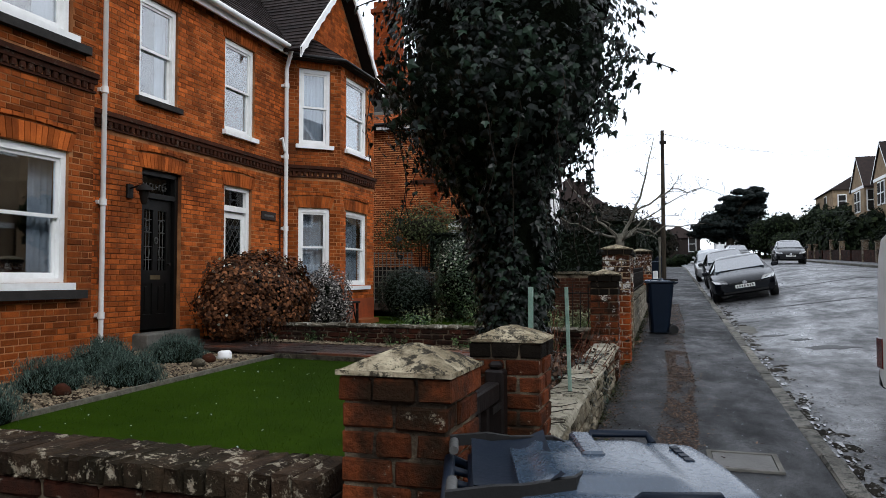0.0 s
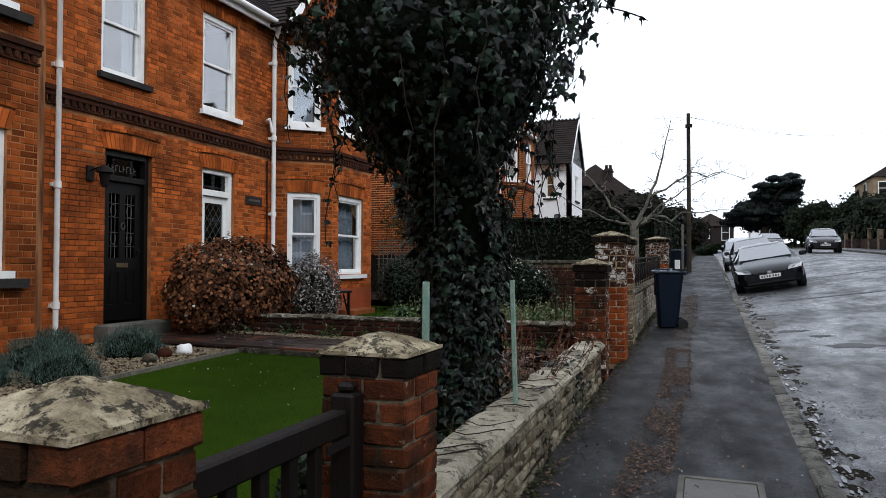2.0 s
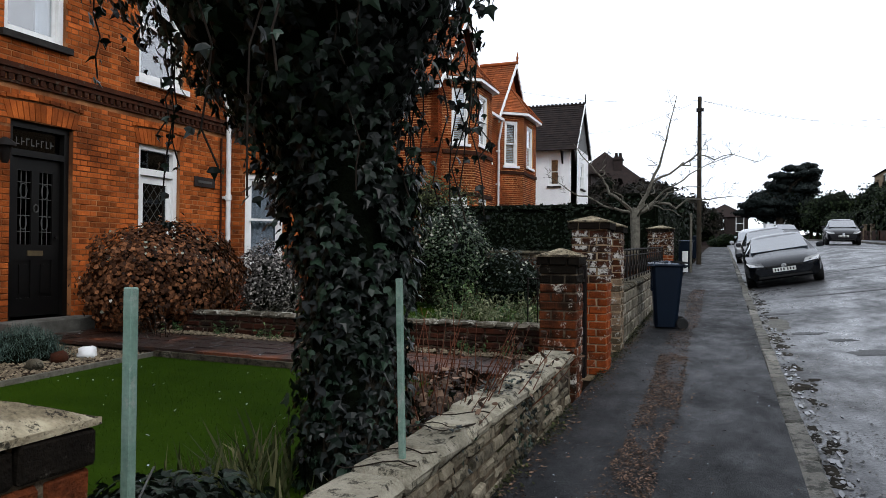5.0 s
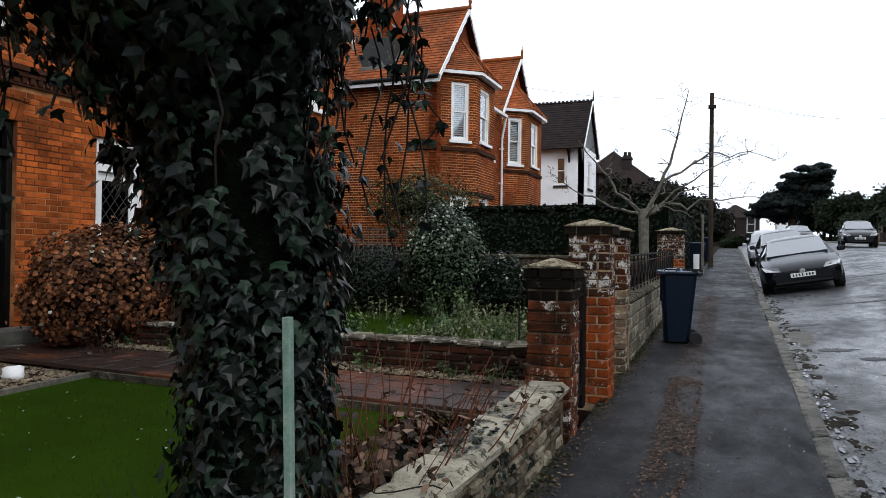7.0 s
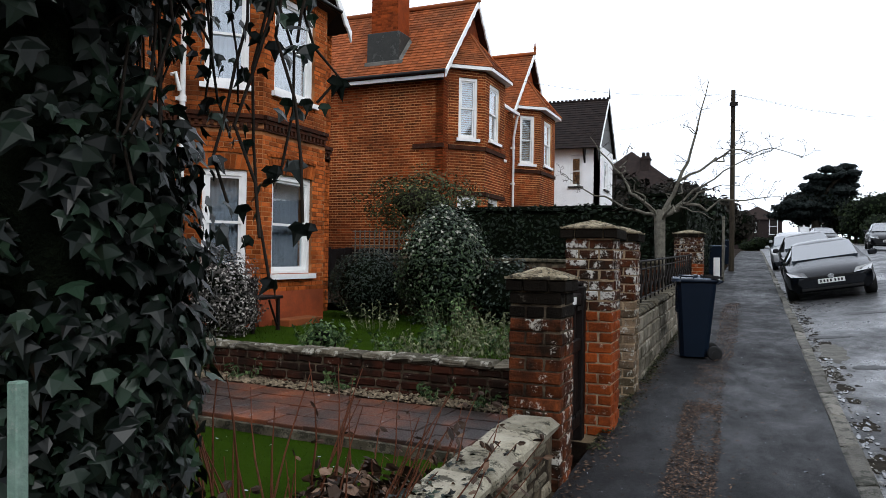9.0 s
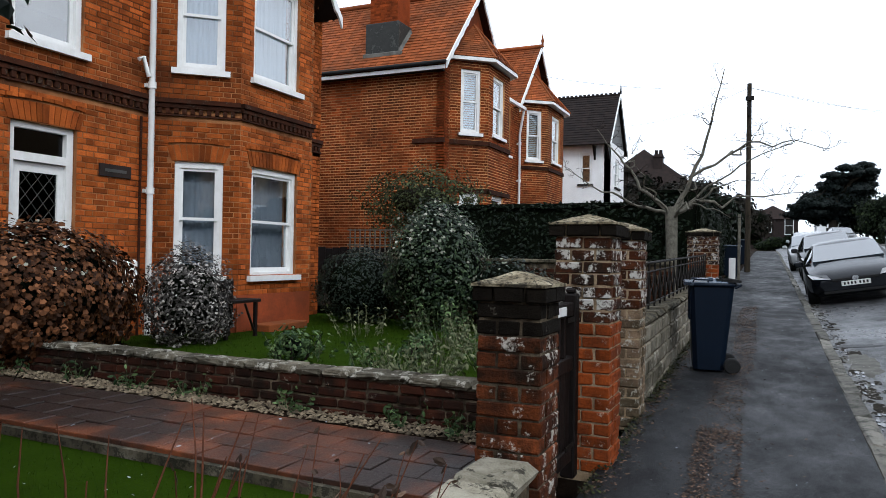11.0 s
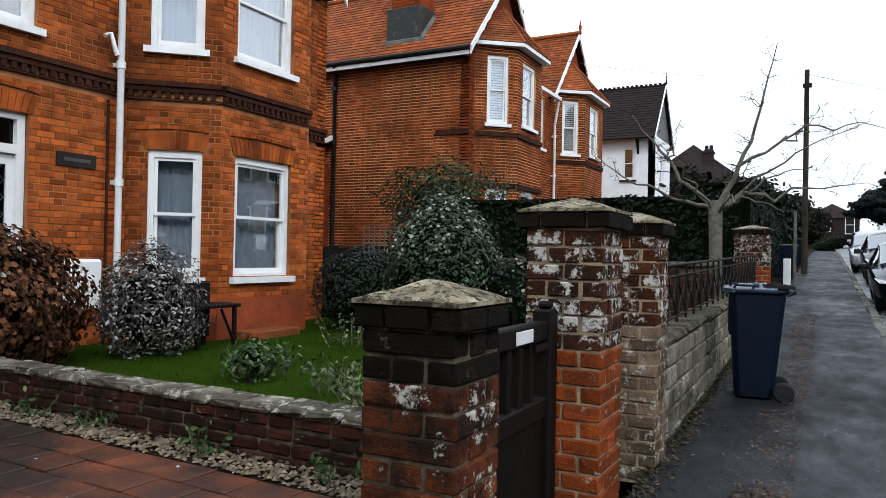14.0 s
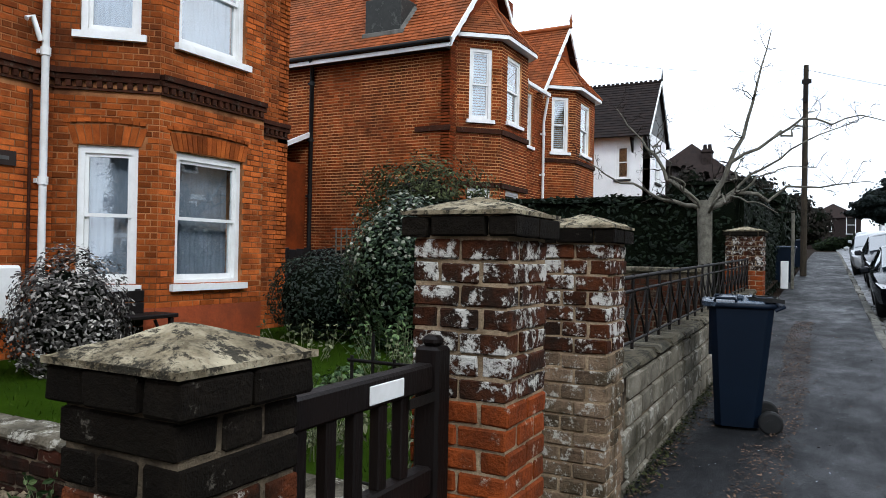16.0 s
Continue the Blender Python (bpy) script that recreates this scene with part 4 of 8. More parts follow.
def tile_roof(parent, corners, material, course=0.13, width=0.19, thick=0.014, name="roof_tiles", board=True):
    """A roof slope of real tile courses; corners: eave start, eave end, ridge end, ridge start."""
    p = [Vector(c) for c in corners]
    rows = max(2, int((p[3] - p[0]).length / course))
    nrm = (p[1] - p[0]).cross(p[3] - p[0]).normalized()
    if nrm.z < 0:
        nrm = -nrm
    s = Shape()
    rr = random.Random(rows)
    for r in range(rows):
        t0, t1 = r / rows, min(1.0, (r + 1.12) / rows)
        a0, a1, b0, b1 = p[0].lerp(p[3], t0), p[1].lerp(p[2], t0), p[0].lerp(p[3], t1), p[1].lerp(p[2], t1)
        n = max(1, int((a1 - a0).length / width))
        for i in range(n):
            f0, f1 = i / n + 0.01 / n, (i + 1) / n - 0.02 / n
            j = rr.uniform(-0.004, 0.004)
            lo0, lo1 = a0.lerp(a1, f0) + nrm * (thick + 0.012 + j), a0.lerp(a1, f1) + nrm * (thick + 0.012 + j)
            hi0, hi1 = b0.lerp(b1, f0) + nrm * 0.006, b0.lerp(b1, f1) + nrm * 0.006
            s.add([lo0, lo1, hi1, hi0, lo0 - nrm * thick, lo1 - nrm * thick], [(0, 1, 2, 3), (4, 5, 1, 0)])
    ob = part(name, s, material, parent, kind="stuff")
    if board:
        part("roof_deck", Shape().add([v - nrm * 0.03 for v in p] + [v for v in p], [(0, 1, 2, 3), (4, 5, 6, 7), (0, 1, 5, 4), (1, 2, 6, 5), (2, 3, 7, 6), (3, 0, 4, 7)]), "slate" if material == "slate" else "brick_dark", parent)
    return ob


roof = part("roof", Shape().prism([(-7.45, 6.28), (-9.95, 8.9), (-12.45, 6.28)], 2.0, 16.95, "y"), "slate", house, "dark tiled roof")
tile_roof(house, [(-7.28, 2.0, 6.16), (-7.28, 17.1, 6.16), (-9.95, 17.1, 8.93), (-9.95, 2.0, 8.93)], "slate", 0.14, 0.2)
s = Shape()
s.tube([(-7.24, 7.3, 6.13), (-7.24, 12.75, 6.13)], 0.055, 8)
part("gutter", s, "white", house, "white half-round gutter")
part("fascia", Shape().box(-7.36, -7.32, 7.2, 12.9, 6.0, 6.2), "white", house, "white fascia board")
part("soffit", Shape().box(-7.5, -7.36, 7.2, 17.0, 6.1, 6.14), "dark_wood", house)
# gable over the bay
gb = Shape()
gb.prism([(12.75, 6.15), (16.45, 6.15), (14.6, 8.2)], -9.9, -7.2, "x")
part("gable", gb, "mortar", house, "orange brick gable")
gs = Shape()
for p_, q_, zb_, zt_ in brick_slots(12.8, 16.4, 6.2, 8.15, []):
    if max(abs(p_ - 14.6), abs(q_ - 14.6)) < 1.85 * (8.2 - zt_) / 2.05 - 0.02:
        slab(gs, (-7.2, 0), UY, NX, p_, q_, zb_, zt_, -0.002, 0.008)
part("gable_bricks", gs, "brick", house, kind="stuff")
tile_roof(house, [(-6.9, 12.5, 6.02), (-9.9, 12.5, 6.02), (-9.9, 14.6, 8.35), (-6.9, 14.6, 8.35)], "slate", 0.14, 0.2)
tile_roof(house, [(-6.9, 16.7, 6.02), (-9.9, 16.7, 6.02), (-9.9, 14.6, 8.35), (-6.9, 14.6, 8.35)], "slate", 0.14, 0.2)


def barge(parent, x, y0, z0, y1, z1, h=0.2, waves=9, thick=0.04, material="white"):
    """A scalloped barge board along a gable edge."""
    pts = []
    for i in range(waves * 4 + 1):
        t_ = i / (waves * 4)
        pts.append((y0 + (y1 - y0) * t_, z0 + (z1 - z0) * t_ - h + 0.045 * abs(math.sin(t_ * waves * math.pi))))
    top = [(y0, z0), (y1, z1)]
    s = Shape()
    n = len(pts)
    vs = [(x, y, z) for y, z in pts] + [(x, y0 + (y1 - y0) * i / (n - 1), z0 + (z1 - z0) * i / (n - 1)) for i in range(n)]
    vs += [(x - thick, a[1], a[2]) for a in vs]
    m = 2 * n
    fs = []
    for i in range(n - 1):
        fs += [(i, i + 1, n + i + 1, n + i), (m + i, m + n + i, m + n + i + 1, m + i + 1), (i, m + i, m + i + 1, i + 1), (n + i, n + i + 1, m + n + i + 1, m + n + i)]
    s.add(vs, fs)
    return part("barge_board", s, material, parent, "white scalloped barge board")


barge(house, -6.88, 12.45, 6.04, 14.6, 8.38)
barge(house, -6.88, 16.75, 6.04, 14.6, 8.38)
# skirt roof over the bay
top_ = [(-7.2, 13.5, 6.55), (-7.2, 15.7, 6.55)]
e0, e1, e2, e3 = (-7.45, 12.75, 6.08), (-6.5, 13.6, 6.08), (-6.5, 15.62, 6.08), (-7.45, 16.5, 6.08)
tile_roof(house, [e1, e2, top_[1], top_[0]], "slate", 0.12, 0.18, board=False)
tile_roof(house, [e0, e1, top_[0], (-7.3, 13.2, 6.55)], "slate", 0.12, 0.18, board=False)
sk = Shape()
sk.add([e0, e1, e2, e3, *top_, (-7.45, 12.75, 6.0), (-6.5, 13.6, 6.0), (-6.5, 15.62, 6.0), (-7.45, 16.5, 6.0)], [(0, 1, 4), (1, 2, 5, 4), (2, 3, 5), (0, 1, 7, 6), (1, 2, 8, 7), (2, 3, 9, 8), (6, 7, 8, 9)])
part("skirt_roof", sk, "slate", house)
s = Shape()
s.tube([(-7.35, 12.72, 6.04), (-6.46, 13.56, 6.04), (-6.46, 15.66, 6.04)], 0.04, 6)
part("bay_gutter", s, "black_paint", house, "dark bay gutter")


def downpipe(parent, x, y, z0, z1, material="white", r=0.042, head=None):
    s = Shape()
    pts = [(x, y, z0), (x, y, z1)]
    if head:
        pts += head
    s.tube(pts, r, 10)
    for z in rng(z0 + 0.5, z1 - 0.4, 1.35):
        s.tube([(x, y, z), (x, y, z + 0.09)], r + 0.014, 10)
        s.box(x - 0.1, x - r, y - 0.05, y + 0.05, z + 0.02, z + 0.07)
    return part("downpipe", s, material, parent, "white plastic downpipe" if material == "white" else "dark iron downpipe")


downpipe(house, -7.42, 7.93, 0.45, 6.0, r=0.034, head=[(-7.24, 7.93, 6.12)])
downpipe(house, -7.40, 12.78, 0.5, 5.75, head=[(-7.24, 12.7, 6.1)])
s = Shape()
s.tube([(-7.40, 12.55, 4.25), (-7.40, 12.62, 4.3), (-7.40, 12.72, 4.05)], 0.03, 8)
part("waste_pipe", s, "white", house, "white plastic waste pipe")
s = Shape()
s.tube([(-7.46, 12.66, 0.5), (-7.46, 12.66, 3.5)], 0.018, 6)
part("supply_pipe", s, "brick_dark", house, "thin brown pipe")

lamp = thing("wall_lantern", (-7.4, 8.5, 2.75), "dark iron wall lantern beside the front door", "wall lamp")
part("bracket", Shape().box(-7.5, -7.46, 8.44, 8.56, 2.66, 2.86).tube([(-7.46, 8.5, 2.8), (-7.3, 8.5, 2.84), (-7.22, 8.5, 2.78)], 0.014, 6), "iron", lamp)
part("lantern_body", Shape().tube([(-7.22, 8.5, 2.56), (-7.22, 8.5, 2.6), (-7.22, 8.5, 2.76)], [0.03, 0.05, 0.075], 6), "iron", lamp)
part("hood", Shape().tube([(-7.22, 8.5, 2.76), (-7.22, 8.5, 2.80), (-7.22, 8.5, 2.86)], [0.12, 0.11, 0.02], 8), "iron", lamp)

plq = thing("name_plaque", (-7.49, 12.27, 2.65), "dark slate name plaque on the brick wall", "plaque")
s = Shape()
slab(s, *MAIN, 12.02, 12.52, 2.63, 2.79, 0.006, 0.03)
part("plate", s, "slate", plq)
s = Shape()
slab(s, *MAIN, 12.10, 12.44, 2.69, 2.73, 0.03, 0.033)
part("lettering_bar", s, "lead", plq)

box = thing("meter_box", (-7.4, 12.4, 1.0), "white plastic meter box on the wall", "meter box")
s = Shape().cbox(-7.49, -7.3, 12.0, 12.5, 0.95, 1.55, 0.02)
part("body", s, "white", box)
part("lid", Shape().cbox(-7.298, -7.27, 12.02, 12.48, 0.97, 1.53, 0.01), "white", box)

ft = thing("brick_step", (-6.5, 14.6, 0.5), "low red step at the foot of the bay", "step")
part("tread", Shape().cbox(-6.63, -6.28, 14.0, 14.95, 0.44, 0.615, 0.012), "roof", ft)

bench = thing("garden_bench", (-6.35, 13.2, 0.48), "black weathered wooden garden bench against the bay", "bench")
for k in range(5):
    part("back_slat", Shape().cbox(-6.44, -6.41, 12.86, 13.36, 0.62 + 0.135 * k, 0.745 + 0.135 * k, 0.005), "dark_wood", bench)
part("seat", Shape().cbox(-6.5, -6.12, 12.9, 13.6, 0.985, 1.03, 0.008), "dark_wood", bench)
for x, y, z in ((-6.47, 12.90, 1.30), (-6.47, 13.32, 1.30), (-6.16, 12.93, 0.985), (-6.16, 13.52, 0.985)):
    part("leg", Shape().cbox(x - 0.024, x + 0.024, y - 0.024, y + 0.024, 0.46, z, 0.005), "dark_wood", bench)
part("brace", Shape().tube([(-6.16, 13.52, 0.55), (-6.16, 13.30, 0.97)], 0.018, 6), "dark_wood", bench)

# near field of single bricks beside the door
nb = {}
for p_, q_, zb_, zt_ in brick_slots(7.95, 8.78, 0.575, 3.05, [], rnd=random):
    key = (round(q_ - p_, 2))
    if key not in nb:
        nb[key] = brick_mesh(0.014, q_ - p_, zt_ - zb_, "brick", 0.004, int(key * 100))
    piece("brick", nb[key], Matrix.Translation((-7.499 + random.uniform(-0.002, 0.002), (p_ + q_) / 2, (zb_ + zt_) / 2)), house)

# ---- the farther pair of brick houses ----
M["brick_far"] = surface("brown_orange_brick", (0.235, 0.046, 0.0095), (0.125, 0.027, 0.008), 0.9, 3, 50, 0.4, island=0.45, spec=0.08, stain=(0.04, 0.015, 0.008), stain_amount=0.55, stain_scale=0.6)
M["mortar_pale"] = surface("pale_pointing", (0.60, 0.31, 0.13), (0.38, 0.17, 0.065), 0.95, 1, 60, 0.2, spec=0.08, stain=(0.07, 0.03, 0.015), stain_amount=0.7, stain_scale=0.5, stain_at=0.5)


def far_bay(parent, y0, y1, y2, y3, xb, xf, z0, eave, apex, holes_f, holes_c):
    """A two-storey canted bay with its own steep hipped tile roof. y0..y3: feet of cant, front and cant."""
    L = math.hypot(xf - xb, y1 - y0)
    left = ((xb, y0), ((xf - xb) / L, (y1 - y0) / L), ((y1 - y0) / L, -(xf - xb) / L))
    right = ((xf, y2), ((xb - xf) / L, (y3 - y2) / L), ((y3 - y2) / L, (xf - xb) / L))
    front = ((xf, 0), UY, NX)
    w = Shape()
    panel(w, *left, 0, L, z0, eave, holes_c)
    panel(w, *right, 0, L, z0, eave, [])
    panel(w, *front, y1, y2, z0, eave, holes_f)
    part("bay_wall", w, "mortar_pale", parent)
    part("bay_bricks", brick_skin(*left, 0, L, z0, eave, holes_c, joint=0.016, gap=0.005), "brick_far", parent, kind="stuff")
    part("bay_bricks", brick_skin(*front, y1, y2, z0, eave, holes_f, joint=0.016, gap=0.005), "brick_far", parent, kind="stuff")
    for h in holes_c:
        sash_window(parent, *left, *h, curtain=None)
        s = Shape()
        for z in rng(h[2] + 0.12, h[3] - 0.14, 0.062):
            slab(s, *left, h[0] + 0.09, h[1] - 0.09, z, z + 0.036, -0.2, -0.19)
        part("blind", s, "white", parent, "white slatted blind")
    for h in holes_f:
        sash_window(parent, *front, *h, curtain=None)
        s = Shape()
        for z in rng(h[2] + 0.12, h[2] + 0.62 * (h[3] - h[2]), 0.062):
            slab(s, *front, h[0] + 0.09, h[1] - 0.09, z, z + 0.036, -0.2, -0.19)
        part("blind", s, "white", parent, "white slatted blind")
    for zc in (4.72, 3.45):
        s = Shape()
        slab(s, *left, 0, L, zc - 0.09, zc + 0.03, -0.01, 0.05)
        slab(s, *front, y1, y2, zc - 0.09, zc + 0.03, -0.01, 0.05)
        part("string_course", s, "brick_dark", parent)
    o = 0.22
    ring = [(xb - 0.1, y0 - o, eave), (xf + o, y1 - o * 0.4, eave), (xf + o, y2 + o * 0.4, eave), (xb - 0.1, y3 + o, eave)]
    top = (xb - 0.1, (y0 + y3) / 2, apex)
    for k in range(3):
        tile_roof(parent, [ring[k], ring[k + 1], top, top], "roof", 0.13, 0.18)
    s = Shape()
    low = [(p[0], p[1], p[2] - 0.09) for p in ring]
    s.add(ring + low, [(k, k + 1, 5 + k, 4 + k) for k in range(3)] + [(0, 1, 2, 3), (4, 5, 6, 7)])
    part("fascia", s, "white", parent, "white eaves board")
    r_ = Shape()
    for k in (1, 2):
        r_.tube([ring[k], top], 0.05, 6)
    part("hip_tiles", r_, "roof", parent)


pair = thing("brick_house", (-10, 27.5, 1.0), "pair of brick gabled houses with orange tile roofs", "house")
P_SIDE = ((-7.35, 22.4), (-1, 0), (0, -1))
w = Shape()
panel(w, *P_SIDE, 0, 9.0, 0.6, 6.8)
panel(w, (-7.35, 0), UY, NX, 22.4, 33.0, 0.6, 6.8, [(26.75, 27.6, 4.95, 6.5)])
panel(w, (-16.35, 33.0), (1, 0), (0, 1), 0, 9.0, 0.6, 6.8)
part("front_wall", w, "mortar_pale", pair)
part("back_wall", Shape().box(-16.4, -16.3, 22.4, 33, 0.6, 6.8), "brick_far", pair)
part("bricks", brick_skin(*P_SIDE, 0, 5.6, 1.0, 6.75, joint=0.019, proud=0.007, gap=0.006), "brick_far", pair, kind="stuff")
part("front_bricks", brick_skin((-7.35, 0), UY, NX, 22.4, 22.75, 1.0, 6.75), "brick_far", pair, kind="stuff")
part("front_bricks", brick_skin((-7.35, 0), UY, NX, 25.9, 28.5, 1.0, 6.75, [(26.75, 27.6, 4.95, 6.5)]), "brick_far", pair, kind="stuff")
sash_window(pair, (-7.35, 0), UY, NX, 26.75, 27.6, 4.95, 6.5, curtain=None)
s = Shape()
slab(s, *P_SIDE, -0.02, 0.9, 4.62, 4.74, -0.01, 0.05)
part("string_course", s, "brick_dark", pair)
far_bay(pair, 22.75, 23.5, 25.2, 25.95, -7.35, -6.55, 0.8, 6.95, 8.35, [(23.85, 24.75, 5.0, 6.62), (23.85, 24.75, 2.0, 3.35)], [(0.30, 0.86, 4.95, 6.65), (0.30, 0.86, 1.9, 3.35)])
far_bay(pair, 28.45, 29.2, 31.2, 31.95, -7.35, -6.55, 0.8, 6.95, 8.35, [(29.7, 30.7, 5.0, 6.62), (29.7, 30.7, 2.0, 3.35)], [(0.30, 0.86, 4.95, 6.65), (0.30, 0.86, 1.9, 3.35)])
for ya, yb, ym in ((22.0, 26.7, 24.35), (27.9, 32.6, 30.25)):
    part("gable", Shape().prism([(ya + 0.42, 6.75), (yb - 0.42, 6.75), (ym, 8.95)], -16.3, -7.32, "x"), "brick_far", pair)
    tile_roof(pair, [(-7.15, ya, 6.6), (-16.3, ya, 6.6), (-16.3, ym, 9.17), (-7.15, ym, 9.17)], "roof", 0.14, 0.19)
    tile_roof(pair, [(-7.15, yb, 6.6), (-16.3, yb, 6.6), (-16.3, ym, 9.17), (-7.15, ym, 9.17)], "roof", 0.14, 0.19)
    barge(pair, -7.10, ya - 0.02, 6.62, ym, 9.22, 0.2, 7)
    barge(pair, -7.10, yb + 0.02, 6.62, ym, 9.22, 0.2, 7)
    s = Shape().tube([(-7.1, ym, 9.22), (-16.3, ym, 9.22)], 0.08, 6)
    part("ridge_tiles", s, "roof", pair)
    s = Shape().tube([(-7.1, ym, 9.2), (-7.1, ym, 9.34), (-7.1, ym, 9.42), (-7.1, ym, 9.5), (-7.1, ym, 9.66)], [0.06, 0.045, 0.065, 0.035, 0.01], 6)
    part("finial", s, "roof", pair)
part("gutter", Shape().tube([(-16.3, 21.97, 6.60), (-7.15, 21.97, 6.60)], 0.05, 8), "rubber", pair, "black eaves gutter")
part("fascia", Shape().box(-16.3, -7.2, 22.03, 22.07, 6.44, 6.535), "white", pair, "white eaves board")
part("soffit", Shape().box(-16.3, -7.36, 22.07, 22.395, 6.47, 6.52), "rubber", pair)
part("gutter", Shape().box(-7.1, -7.0, 26.4, 28.2, 6.52, 6.62), "white", pair, "white eaves gutter")
downpipe(pair, -11.3, 22.33, 1.2, 6.4, "rubber", 0.055, head=[(-11.1, 22.0, 6.56)])
downpipe(pair, -7.25, 28.3, 1.2, 5.8, head=[(-7.05, 28.1, 6.55)])
ch = part("chimney", Shape().box(-9.7, -8.85, 22.55, 23.25, 6.9, 11.0).box(-9.78, -8.77, 22.47, 23.33, 10.6, 10.75), "brick_far", pair, "red brick chimney stack")
part("chimney_bricks", brick_skin((-8.85, 22.55), (-1, 0), (0, -1), 0, 0.85, 7.98, 10.6), "brick_far", ch, kind="stuff")
part("flashing", Shape().cbox(-9.79, -8.76, 22.46, 23.34, 6.9, 7.98, 0.02), "lead_dark", ch, "grey lead chimney flashing")
part("mortar_fillet", Shape().add([(-8.755, 22.44, 7.10), (-8.755, 23.1, 7.82), (-8.66, 23.1, 7.82), (-8.66, 22.44, 7.10), (-8.755, 22.44, 7.19), (-8.755, 23.1, 7.91)], [(0, 1, 2, 3), (4, 5, 2, 3), (0, 4, 3), (1, 2, 5)]), "concrete", ch, "pale mortar fillet beside the flashing")
part("mortar_fillet", Shape().cbox(-9.82, -8.62, 22.36, 22.46, 7.0, 7.13, 0.02), "concrete", ch)
for ym in (28.6, 29.4):
    c2 = part("chimney", Shape().box(-9.6, -9.0, ym, ym + 0.5, 8.3, 10.15).tube([(-9.3, ym + 0.25, 10.15), (-9.3, ym + 0.25, 10.55)], 0.12, 8), "brick_far", pair, "brick chimney with clay pot")
lean = Shape().box(-16, -11.5, 20.6, 22.4, 0.6, 4.0)
part("lean_to", lean, "brick_far", pair)
tile_roof(pair, [(-11.35, 20.4, 3.95), (-16, 20.4, 3.95), (-16, 22.35, 4.75), (-11.35, 22.35, 4.75)], "roof", 0.14, 0.19)
part("verge", Shape().prism([(20.4, 3.9), (22.35, 4.7), (22.35, 4.82), (20.4, 4.02)], -11.38, -11.3, "x"), "white", pair, "white verge board")

# ---- white rendered house ----
M["render_white"] = surface("white_render", (0.82, 0.82, 0.82), (0.74, 0.74, 0.74), 0.8, 2, 40, 0.2, spec=0.2)
wh = thing("white_house", (-9, 38.5, 1.3), "white rendered house with a dark tiled gable roof", "house")
w = Shape()
WH_SIDE, WH_FRONT = ((-6.0, 36.95), (-1, 0), (0, -1)), ((-6.0, 0), UY, NX)
panel(w, *WH_SIDE, 0, 8, 0.8, 6.8, [(0.78, 1.33, 4.95, 6.35)])
panel(w, *WH_FRONT, 36.95, 40.3, 0.8, 6.8, [(38.1, 39.1, 4.9, 6.2)])
part("wall", w, "render_white", wh)
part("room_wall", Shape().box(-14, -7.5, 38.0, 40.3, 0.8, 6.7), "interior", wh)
part("gable", Shape().prism([(36.95, 6.8), (40.3, 6.8), (38.6, 8.95)], -14, -6.02, "x"), "lead", wh, "grey hung gable")
sash_window(wh, *WH_SIDE, 0.78, 1.33, 4.95, 6.35, "sill", None)
sash_window(wh, *WH_FRONT, 38.1, 39.1, 4.9, 6.2, "sill", None)
tile_roof(wh, [(-5.9, 36.5, 6.62), (-14, 36.5, 6.62), (-14, 38.6, 9.15), (-5.9, 38.6, 9.15)], "slate", 0.16, 0.24)
tile_roof(wh, [(-5.9, 40.7, 6.62), (-14, 40.7, 6.62), (-14, 38.6, 9.15), (-5.9, 38.6, 9.15)], "slate", 0.16, 0.24)
barge(wh, -5.86, 36.5, 6.62, 38.6, 9.2, 0.16, 6)
barge(wh, -5.86, 40.7, 6.62, 38.6, 9.2, 0.16, 6)
s = Shape().box(-14, -5.9, 38.55, 38.65, 9.15, 9.21)
for k in range(40):
    s.box(-6.0 - k * 0.2, -5.88 - k * 0.2, 38.57, 38.63, 9.21, 9.28)
part("ridge_crest", s, "slate", wh)
part("finial", Shape().tube([(-5.87, 38.6, 9.2), (-5.87, 38.6, 9.7)], [0.05, 0.012], 6), "iron", wh)
for x in (-6.6, -6.0):
    part("bracket", Shape().prism([(36.95, 6.6), (36.55, 6.6), (36.95, 6.0)], x - 0.09, x - 0.01, "x"), "dark_wood", wh)

